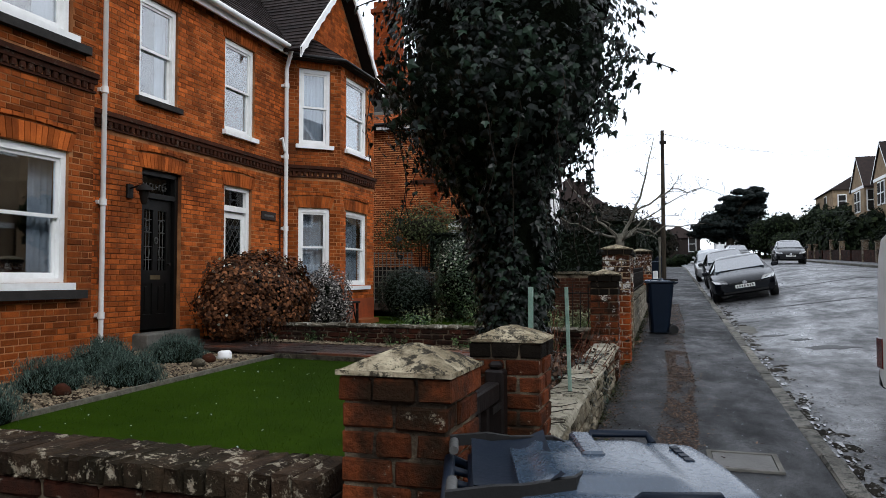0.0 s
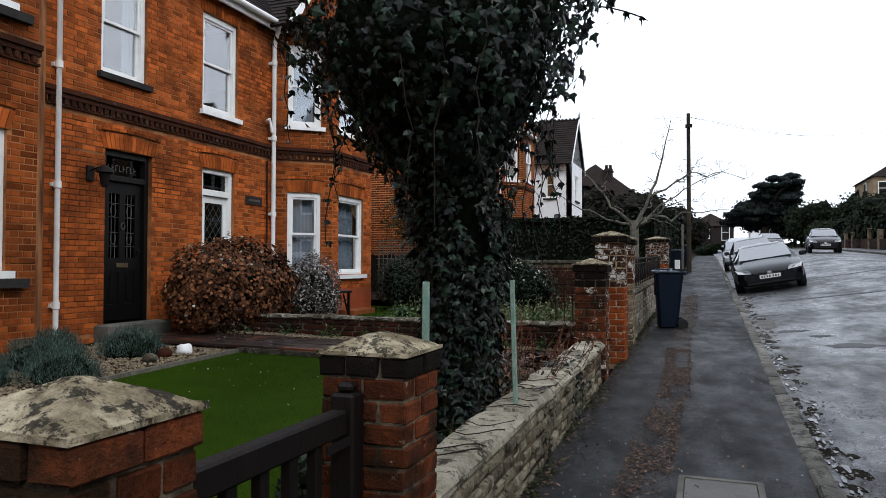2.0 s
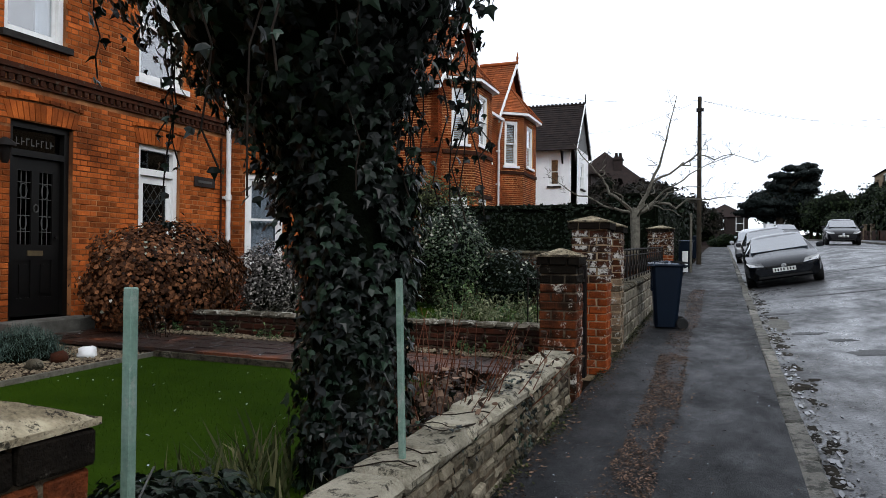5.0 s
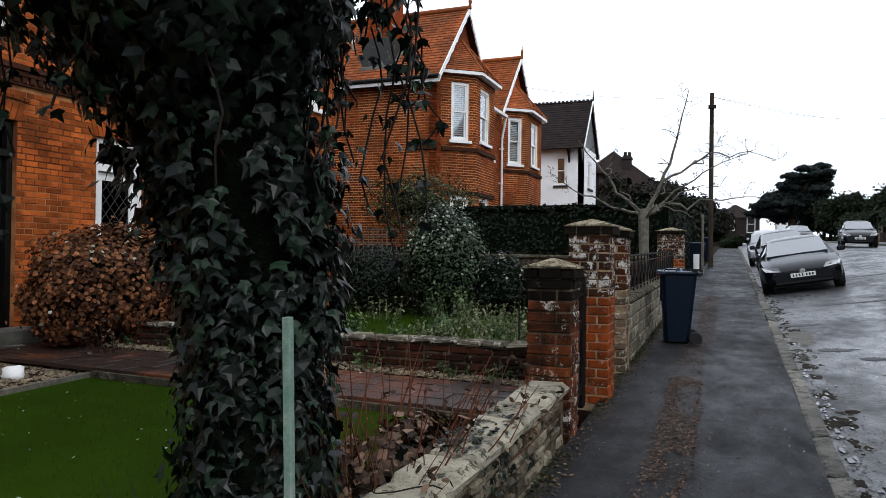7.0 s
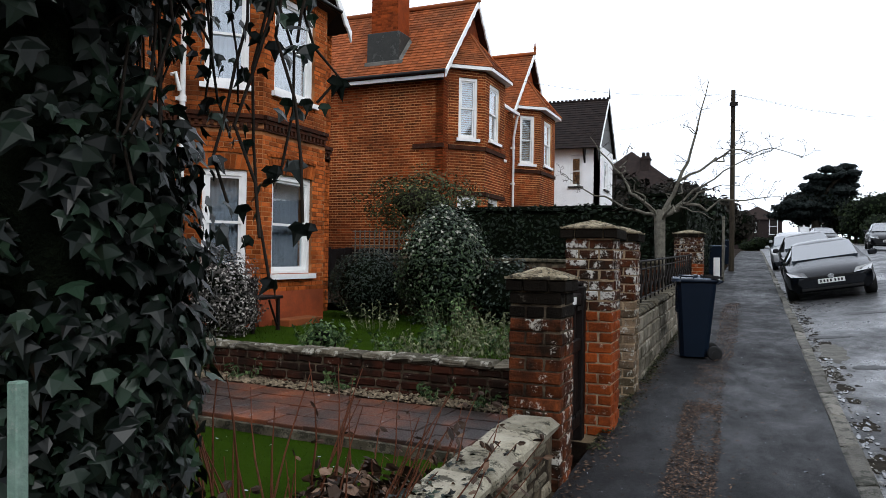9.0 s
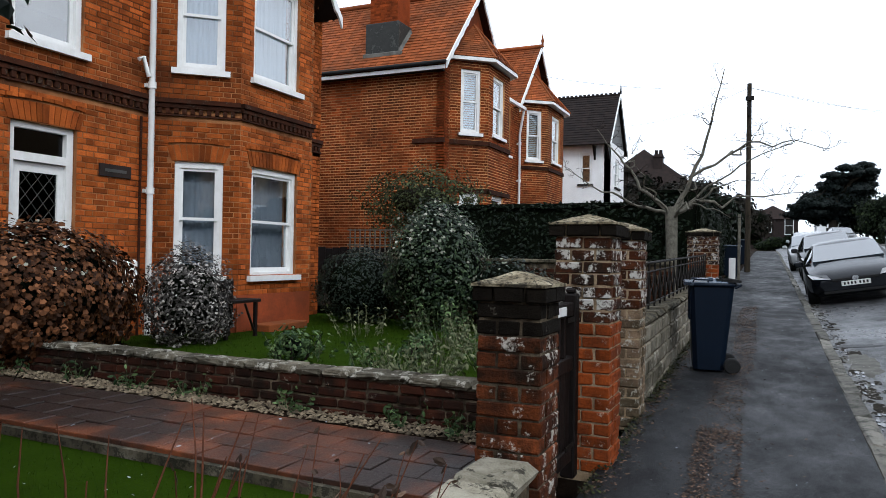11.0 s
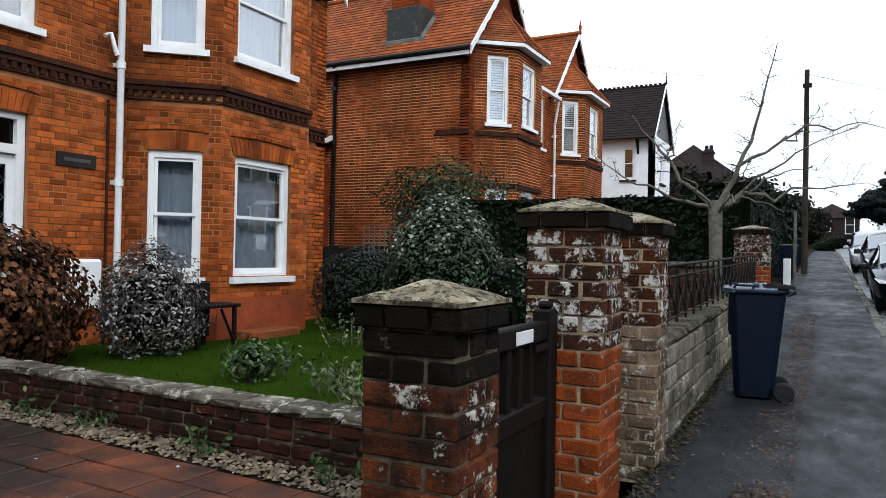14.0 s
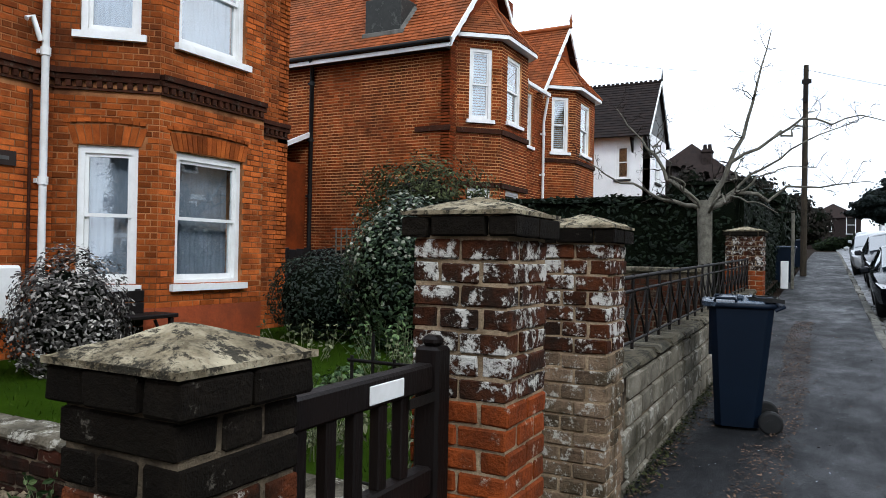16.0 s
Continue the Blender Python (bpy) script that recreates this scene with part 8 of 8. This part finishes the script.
def stones(name, spots, size, material, label, category, seed):
    """Small uneven stones, one mesh."""
    r = random.Random(seed)
    v, f = [], []
    for x, y, z in spots:
        a = size * r.uniform(0.5, 1.5)
        k = len(v)
        rot = r.uniform(0, 3.14)
        cx, sx = math.cos(rot), math.sin(rot)
        for px, py, pz in ((-1, -0.5, 0), (0.2, -0.8, -0.1), (1, 0.1, 0), (0.1, 0.8, 0), (-0.7, 0.5, 0.05), (-0.1, 0, 0.75)):
            px, py = px * a * r.uniform(0.7, 1.1), py * a * r.uniform(0.7, 1.1)
            v.append((x + px * cx - py * sx, y + px * sx + py * cx, z + pz * a * 0.8))
        f += [(k, k + 1, k + 5), (k + 1, k + 2, k + 5), (k + 2, k + 3, k + 5), (k + 3, k + 4, k + 5), (k + 4, k, k + 5)]
    me = bpy.data.meshes.new(name)
    me.from_pydata(v, [], f)
    me.materials.append(M[material])
    me.update()
    return tagged(part(name, me, material), label, category, kind="stuff")


pts = []
for _ in range(1500):
    y = RL.uniform(3.5, 30)
    x = 1.13 + abs(RL.gauss(0, 0.16)) * (1.0 + 0.8 * max(0, noise.noise((0, y * 0.8, 9))))
    pts.append((x, y, road_z(x, y) + 0.006))
stones("gutter_grit", pts, 0.012, "debris", "pale grit and crumbled stone in the gutter", "gravel", 5)
pts = []
for _ in range(800):
    y = RL.uniform(4.0, 22)
    x = 1.15 + abs(RL.gauss(0, 0.13))
    if noise.noise((2.5, y * 0.9, 4)) > -0.1:
        pts.append((x, y, road_z(x, y) + 0.004))
stones("gutter_rubble", pts, 0.013, "debris_pale", "white crumbled concrete lumps along the gutter", "rubble", 15)
pts = []
for _ in range(7000):
    x, y = 1.2 + abs(RL.gauss(0, 0.5)), RL.uniform(3.5, 16)
    if noise.noise((x * 2.2, y * 1.5, 6)) < 0.02:
        continue
    pts.append((x, y, road_z(x, y) + 0.003))
stones("road_chippings", pts, 0.006, "debris", "loose dark chippings on the worn road edge", "gravel", 16)
pts = []
for _ in range(9500):
    x, y = RL.uniform(-7.35, -5.26), RL.uniform(2.4, 8.9)
    pts.append((x, y, garden_z(x, y) + 0.014))
stones("gravel_bed", pts, 0.021, "gravel", "pale gravel spread over the flower bed", "gravel", 6)
pts = []
for _ in range(2600):
    x, y = RL.uniform(-7.0, -1.05), RL.uniform(9.78, 10.03)
    pts.append((x, y, garden_z(x, y) + 0.075 + 0.02 * RL.random()))
stones("gravel_strip", pts, 0.018, "gravel", "narrow gravel strip beside the dividing wall", "gravel", 7)
solo("gravel_base", sheet(rng(-7.1, -1.0, 0.5), [9.76, 10.06], lambda x, y: garden_z(x, y) + 0.07), "earth", "soil under the gravel strip", "flower bed", "structure")

# rain water lying in the broken gutter
def water_spots(name, spots, label, material="water", category="puddle", up=0.009):
    """Shallow irregular pools, one thin mesh; spots are (x, y, half width, half length)."""
    s_ = Shape()
    for k, (x, y, a, b) in enumerate(spots):
        n = 11
        ring = []
        for i in range(n):
            t_ = 6.28319 * i / n
            q = 1 + 0.75 * noise.noise((math.cos(t_) * 1.7 + k * 3.7, math.sin(t_) * 1.7, 1.5))
            px, py = x + a * q * math.cos(t_), y + b * q * math.sin(t_)
            ring.append((px, py, road_z(x, py) + up + 0.012 * noise.noise((x * 0.9, py * 0.6, 0))))
        s_.add(ring + [(p[0], p[1], p[2] - 0.012) for p in ring], [tuple(range(n))] + [(i, n + i, n + (i + 1) % n, (i + 1) % n) for i in range(n)])
    return tagged(part(name, s_, material), label, category, kind="stuff")


pools = []
for k in range(260):
    y = RL.uniform(4.2, 24)
    if noise.noise((7.7, y * 0.8, 2)) < -0.25:
        continue
    a_ = RL.uniform(0.006, 0.018) * (1.7 if k % 7 == 0 else 1)
    pools.append((1.15 + a_ + abs(RL.gauss(0, 0.085)), y, a_, a_ * RL.uniform(1.4, 4.5)))
water_spots("gutter_puddles", pools, "bright rain puddles lying in the broken gutter")

# Flat dark patches on the road, painting the shade of broken hollows.
hollows = []
for k in range(170):
    y = RL.uniform(3.6, 26)
    a_ = RL.uniform(0.02, 0.07)
    hollows.append((1.14 + a_ * 0.7 + abs(RL.gauss(0, 0.11)), y, a_, a_ * RL.uniform(0.8, 3.0)))
water_spots("gutter_hollows", hollows, "flat black patches painted as shade of hollows along the road edge", "hollow_shade", "hollow", 0.005)

# edging and path of clay pavers
ed = thing("lawn_edging", (-5.22, 5.5, 0.3), "thin pale timber edging round the lawn", "edging")
part("board", Shape().add([(x, y, garden_z(x, y) + z) for y in (2.3, 8.75) for x, z in ((-5.245, -0.05), (-5.205, -0.05), (-5.205, 0.045), (-5.245, 0.045))],
                          [(0, 1, 2, 3), (7, 6, 5, 4), (0, 4, 5, 1), (1, 5, 6, 2), (2, 6, 7, 3), (3, 7, 4, 0)]), "pale_bark", ed)
part("board", Shape().add([(x, y, garden_z(x, y) + z) for x in (-5.2, -1.0) for y, z in ((8.72, -0.05), (8.76, -0.05), (8.76, 0.06), (8.72, 0.06))],
                          [(0, 1, 2, 3), (7, 6, 5, 4), (0, 4, 5, 1), (1, 5, 6, 2), (2, 6, 7, 3), (3, 7, 4, 0)]), "coping", ed)
path = thing("garden_path", (-4, 9.25, 0.4), "stained terracotta paver path along the dividing wall", "path", kind="structure")
part("bed", sheet(rng(-7.0, -0.95, 0.5), [8.76, 9.77], lambda x, y: garden_z(x, y) + 0.045), "earth", path)
tm = []
for k in range(4):
    me = Shape().cbox(-0.1495, 0.1495, -0.1235, 0.1235, -0.02, 0.02, 0.004).mesh("paver")
    me.materials.append(M["tile"])
    tm.append(me)
for i in range(20):
    for j in range(4):
        x, y = -1.1 - 0.302 * i - (0.15 if j % 2 else 0), 8.89 + 0.25 * j
        piece("paver", RL.choice(tm), Matrix.Translation((x, y, garden_z(x, y) + 0.062 + RL.uniform(-0.004, 0.005))) @ Matrix.Rotation(RL.uniform(-0.015, 0.015), 4, "Z") @ Matrix.Rotation(RL.uniform(-0.015, 0.015), 4, "X"), path)

# turf blades and petals
G_ = Leaves(51)
for _ in range(26000):
    x, y = RL.uniform(-5.19, -0.95), RL.uniform(2.25, 8.7)
    G_.leaf((x, y, garden_z(x, y) - 0.002), (RL.uniform(-0.6, 0.6), RL.uniform(-0.6, 0.6), 0.2), RL.uniform(0.018, 0.035), "needle", -1.0, 0.5)
for _ in range(9000):
    x, y = RL.uniform(-7.4, -0.95), RL.uniform(10.3, 17)
    G_.leaf((x, y, garden_z(x, y) + 0.015), (RL.uniform(-0.6, 0.6), RL.uniform(-0.6, 0.6), 0.2), RL.uniform(0.03, 0.08), "needle", -1.0, 0.6)
me = G_.mesh("grass")
me.materials.append(M["grass"])
tagged(part("grass", me, "grass"), "short green grass blades on both lawns", "grass", kind="stuff")
P_ = Leaves(52)
for _ in range(150):
    x, y = RL.uniform(-5.1, -1.1), RL.uniform(2.4, 8.6)
    P_.leaf((x, y, garden_z(x, y) + 0.03), (0, 0, 1), RL.uniform(0.012, 0.03), "oval", 0, 1)
for _ in range(60):
    x, y = RL.uniform(-7, -1.0), RL.uniform(8.8, 9.75)
    P_.leaf((x, y, garden_z(x, y) + 0.088), (0, 0, 1), RL.uniform(0.012, 0.035), "oval", 0, 1)
for _ in range(420):
    x, y = RL.uniform(-0.55, 0.95), RL.uniform(2.5, 22)
    P_.leaf((x, y, street_z(y) + 0.008), (0, 0, 1), RL.uniform(0.008, 0.020), "oval", 0, 1)
me = P_.mesh("petals")
me.materials.append(M["curtain"])
tagged(part("petals", me, "curtain"), "white fallen petals on lawn, path and pavement", "petals", kind="stuff")
st = thing("white_stone", (-5.75, 8.35, 0.42), "white painted stone on the gravel bed", "stone")
part("stone_body", lumpy((-5.75, 8.35, 0.46), (0.13, 0.09), 0.07, 3, 10, 7, 0.5), "white", st)
for k, (x, y) in enumerate(((-5.7, 5.6), (-5.6, 7.6), (-5.75, 8.0), (-5.55, 6.7))):
    r_ = thing("garden_stone", (x, y, garden_z(x, y)), "brown rounded stone in the gravel bed", "stone", "stones in the bed")
    part("stone_body", lumpy((x, y, garden_z(x, y) + 0.05), (0.10, 0.08), 0.07, 13 + k, 10, 7, 0.5), "coping" if k % 2 else "brick_dark", r_)

# red-stemmed shrub, dry grass and weeds
def stems(name, at, count, height, spread, material, label, seed, leafm=None, category="shrub", radius=0.006, leaf=0.05, lean=(0, 0)):
    r = random.Random(seed)
    ob = thing(name, at, label, category)
    S_, L_ = Shape(), Leaves(seed)
    for _ in range(count):
        a, q = r.uniform(0, 6.28319), math.sqrt(r.random())
        p = Vector(at) + Vector((math.cos(a) * q * spread * 0.35, math.sin(a) * q * spread * 0.35, -0.03))
        d = Vector((math.cos(a) * q * 0.5 + lean[0], math.sin(a) * q * 0.5 + lean[1], 1)).normalized()
        h = height * r.uniform(0.5, 1.05)
        pts_ = [p.copy()]
        for k in range(5):
            d = (d + Vector((r.uniform(-0.16, 0.16), r.uniform(-0.16, 0.16), 0))).normalized()
            p = p + d * h / 5
            pts_.append(p.copy())
            if leafm and k > 0:
                for _ in range(2):
                    L_.leaf(p, (r.uniform(-1, 1), r.uniform(-1, 1), 0.4), leaf * r.uniform(0.5, 1.2), "oval", 0.2)
        S_.tube(pts_, [radius * (1 - 0.15 * k) for k in range(6)], 4, False)
    part("bare_growth", S_, material, ob, kind="stuff")
    if leafm and L_.v:
        foliage("leaves", L_, leafm, ob)
    return ob


gz_ = garden_z
stems("red_stem_shrub", (-1.22, 6.85, gz_(-1.22, 6.85)), 46, 0.95, 0.9, "red_stem", "red-brown bare stems behind the stone wall", 1, None, radius=0.008, lean=(0.12, 0.05))
stems("red_stem_shrub", (-1.1, 7.4, gz_(-1.1, 7.4)), 34, 0.75, 0.9, "red_stem", "red-brown bare stems behind the stone wall", 2, "dead_leaf", radius=0.007, lean=(0.25, 0.2))
stems("red_stem_shrub", (-1.05, 6.35, gz_(-1.05, 6.35)), 40, 0.8, 0.6, "red_stem", "tangled reddish stems at the ivy foot", 3, "dead_leaf", radius=0.006)
bush("withered_plant", (-1.08, 6.95, 0.52), (0.26, 0.75), 0.26, 1500, 0.05, "dead_leaf", "withered red-brown foliage behind the stone wall", 81, "clump", amount=0.5, freq=3, spread=0.3, floor_z=0.3, inside=0.5, category="shrub")
stems("rose_stems", (-5.9, 9.6, gz_(-5.9, 9.6)), 12, 0.7, 0.6, "twig", "thin bare rose stems by the path", 4, "dead_leaf")
stems("rose_stems", (-7.2, 10.2, gz_(-7.2, 10.2)), 22, 0.9, 0.8, "twig", "thin bare rose stems by the door", 44, "shrub_brown")
for k, (x, y, h, n_, m_) in enumerate(((-3.6, 14.2, 0.7, 60, "shrub_green"), (-2.7, 13.6, 0.55, 60, "weed"), (-2.2, 12.6, 0.5, 60, "shrub_green"), (-4.4, 12.2, 0.35, 34, "shrub_green"), (-1.7, 13.4, 0.6, 50, "weed"), (-1.6, 11.6, 0.55, 60, "weed"), (-2.6, 11.5, 0.5, 70, "weed"), (-3.2, 11.9, 0.4, 40, "shrub_green"), (-5.0, 14.4, 0.5, 24, "weed"))):
    stems("weed_clump", (x, y, gz_(x, y)), n_, h, 0.9, "weed", "pale straggling weeds on the lawn", 20 + k, m_, "weeds", 0.004, 0.06)
for k, (x, y) in enumerate(((-2.0, 9.98), (-2.95, 9.98), (-3.9, 9.98), (-4.6, 9.98), (-5.3, 9.98), (-1.5, 9.95), (-6.0, 9.98))):
    stems("wall_weed", (x, y, gz_(x, y) + 0.06), 14, 0.22, 0.3, "weed", "small green weed growing at the wall foot", 40 + k, "shrub_green", "weeds", 0.003, 0.05)
D_ = Leaves(61)
for cx, cy, n_, h in ((-1.62, 5.35, 120, 0.36), (-1.75, 5.75, 90, 0.4), (-1.0, 6.6, 90, 0.4), (-1.0, 7.6, 80, 0.35), (-0.98, 5.2, 60, 0.3)):
    for _ in range(n_):
        x, y = cx + RL.gauss(0, 0.12), cy + RL.gauss(0, 0.14)
        D_.leaf((x, y, garden_z(x, y)), (RL.uniform(-1, 1), RL.uniform(-1, 1), 0.1), h * RL.uniform(0.4, 1.1), "blade", -1.6, 0.7)
me = D_.mesh("long_grass")
me.materials.append(M["dry_grass"])
tagged(part("long_grass", me, "dry_grass"), "dry long grass tufts below the ivy tree", "grass", kind="stuff")
bush("ivy_patch", (-1.45, 4.75, 0.40), (0.42, 0.5), 0.28, 1300, 0.06, "shrub_dark", "low dark green plants before the stone wall", 71, "ivy", amount=0.4, floor_z=0.22, stem=False)
bush("ivy_patch", (-1.1, 4.2, 0.38), (0.2, 0.35), 0.22, 600, 0.05, "shrub_dark", "low dark green plants before the stone wall", 72, "ivy", amount=0.4, floor_z=0.22, stem=False)
# ivy and moss creeping on the stone wall
I_ = Leaves(73)
for cy, n_ in ((6.95, 110), (7.2, 60), (7.6, 40), (5.9, 30)):
    for _ in range(n_):
        y = cy + RL.gauss(0, 0.10)
        side = RL.random() < 0.5
        z = 0.62 + 0.11 * (y - 3.66) / 5.02
        p = (-0.62, y, z - RL.uniform(0.05, 0.42)) if side else (RL.uniform(-0.9, -0.64), y, z + 0.012)
        I_.leaf(p, (1, 0, 0.2) if side else (0, 0, 1), RL.uniform(0.025, 0.05), "ivy", 0.5 if side else 0.0, 0.6)
me = I_.mesh("creeping_ivy")
me.materials.append(M["ivy"])
tagged(part("creeping_ivy", me, "ivy"), "small ivy sprays creeping over the stone wall", "ivy", kind="stuff")
cv = thing("trailing_stems", (-0.76, 6.0, 0.66), "bare dark stems trailing over the wall coping", "stems")
for k in range(9):
    y = RL.uniform(3.8, 8.3)
    z = 0.635 + 0.11 * (y - 3.66) / 5.02
    pts_ = [(-0.93 + 0.31 * q / 6, y + 0.06 * math.sin(q * 1.3 + k) + 0.03 * q, z + 0.004 * math.sin(q)) for q in range(7)]
    part("stem", Shape().tube(pts_, 0.0032, 4, False), "twig", cv)

# manhole, drain cover and road patches
mh = thing("inspection_cover", (0.46, 5.52, street_z(5.52)), "worn metal-framed inspection cover in the pavement", "manhole cover")


def slope_slab(x0, x1, y0, y1, h, zf, h0=-0.02):
    s_ = Shape()
    c = [(x0, y0), (x1, y0), (x1, y1), (x0, y1)]
    return s_.add([(x, y, zf(x, y) + h0) for x, y in c] + [(x, y, zf(x, y) + h) for x, y in c], [(0, 3, 2, 1), (4, 5, 6, 7), (0, 1, 5, 4), (1, 2, 6, 5), (2, 3, 7, 6), (3, 0, 4, 7)])


pz = lambda x, y: street_z(y)
for a in ((0.22, 0.70, 5.29, 5.325), (0.22, 0.70, 5.715, 5.75), (0.22, 0.255, 5.325, 5.715), (0.665, 0.70, 5.325, 5.715)):
    part("frame_bar", slope_slab(*a, 0.016, pz), "concrete", mh)
part("cover_plate", slope_slab(0.26, 0.66, 5.33, 5.71, 0.010, pz), surface("worn_cover", (0.06, 0.055, 0.05), (0.09, 0.085, 0.075), 0.6, 6, 60, 0.5, spec=0.4), mh)
M["fresh_tar"] = surface("dark_tar_patch", (0.016, 0.016, 0.0165), (0.028, 0.028, 0.028), 0.6, 3, 60, 0.5, spec=0.4)


def road_patch(cx, cy, rx, ry, mat, label, seed, h=0.009):
    """An uneven patch lying on the road."""
    n, m_ = 28, 4
    s_ = Shape()
    vs = []
    for j in range(m_ + 1):
        for i in range(n):
            a = 6.28319 * i / n
            k = (1 + 0.6 * noise.noise((math.cos(a) * 2.6 + seed, math.sin(a) * 2.6, 0))) * j / m_
            x, y = cx + rx * k * math.cos(a), cy + ry * k * math.sin(a)
            vs.append((x, y, road_z(x, y) + (h if j < m_ else -0.02) + 0.012 * noise.noise((x * 0.9, y * 0.6, 0))))
    s_.add(vs, [(j * n + i, j * n + (i + 1) % n, (j + 1) * n + (i + 1) % n, (j + 1) * n + i) for j in range(m_) for i in range(n)], True)
    return solo("road_patch", s_, mat, label, "patch", "structure")


road_patch(2.3, 12.4, 0.40, 0.26, "fresh_tar", "dark sunken repair in the road surface", 1)
road_patch(1.38, 15.2, 0.24, 0.9, "concrete", "pale worn concrete edge of the road", 2)
road_patch(1.45, 16.7, 0.34, 0.16, "fresh_tar", "dark pothole edge in the road", 3)
road_patch(1.65, 14.05, 0.30, 0.16, "fresh_tar", "dark crack repair in the road", 4)
road_patch(3.4, 19.5, 1.5, 0.14, "fresh_tar", "long dark repair strip in the road", 5)
road_patch(4.8, 25.5, 2.2, 0.18, "fresh_tar", "long dark repair strip across the road", 6)
road_patch(2.0, 13.4, 0.22, 0.13, "fresh_tar", "dark worn hollow in the road", 7)
wr = thing("overhead_wires", (-0.37, 34.8, 8.0), "thin dark telephone wires from the pole", "wire")
for k, (x, y, z) in enumerate(((-9.0, 22.5, 7.4), (9, 44, 8.6), (15, 60, 10.5), (-7, 36.5, 7.4))):
    pts_ = [(-0.37 + (x + 0.37) * q / 10, 34.8 + (y - 34.8) * q / 10, 8.2 + (z - 8.2) * q / 10 - 0.5 * math.sin(math.pi * q / 10)) for q in range(11)]
    part("wire", Shape().tube(pts_, 0.006, 4, False), "rubber", wr)

for k, (x, y, r_, h_) in enumerate(((-4.3, 11.85, 0.25, 0.22), (-3.3, 12.9, 0.20, 0.16))):
    bush("leafy_plant", (x, y, gz_(x, y) + h_ * 0.9), (r_, r_), h_, 420, 0.062, "shrub_green", "leafy green plant growing on the lawn", 90 + k, "oval", amount=0.5, freq=2.5, spread=0.3, floor_z=gz_(x, y), inside=0.35, category="plant")

# moss and seedlings along the wall foot
M["moss"] = leafy("damp_moss", (0.010, 0.012, 0.004), (0.055, 0.058, 0.022), 0.8, 0.1)
W2 = Leaves(95)
for _ in range(4200):
    y = RL.uniform(2.5, 21)
    if noise.noise((1.3, y * 1.1, 8)) < -0.15:
        continue
    x = -0.625 + abs(RL.gauss(0, 0.055))
    W2.leaf((x, y, street_z(y) + RL.uniform(0, 0.03)), (0.4, 0, 1), RL.uniform(0.010, 0.026), "clump", 0.0, 1.0)
me = W2.mesh("wall_moss")
me.materials.append(M["moss"])
tagged(part("wall_moss", me, "moss"), "damp green moss along the foot of the walls", "moss", kind="stuff")
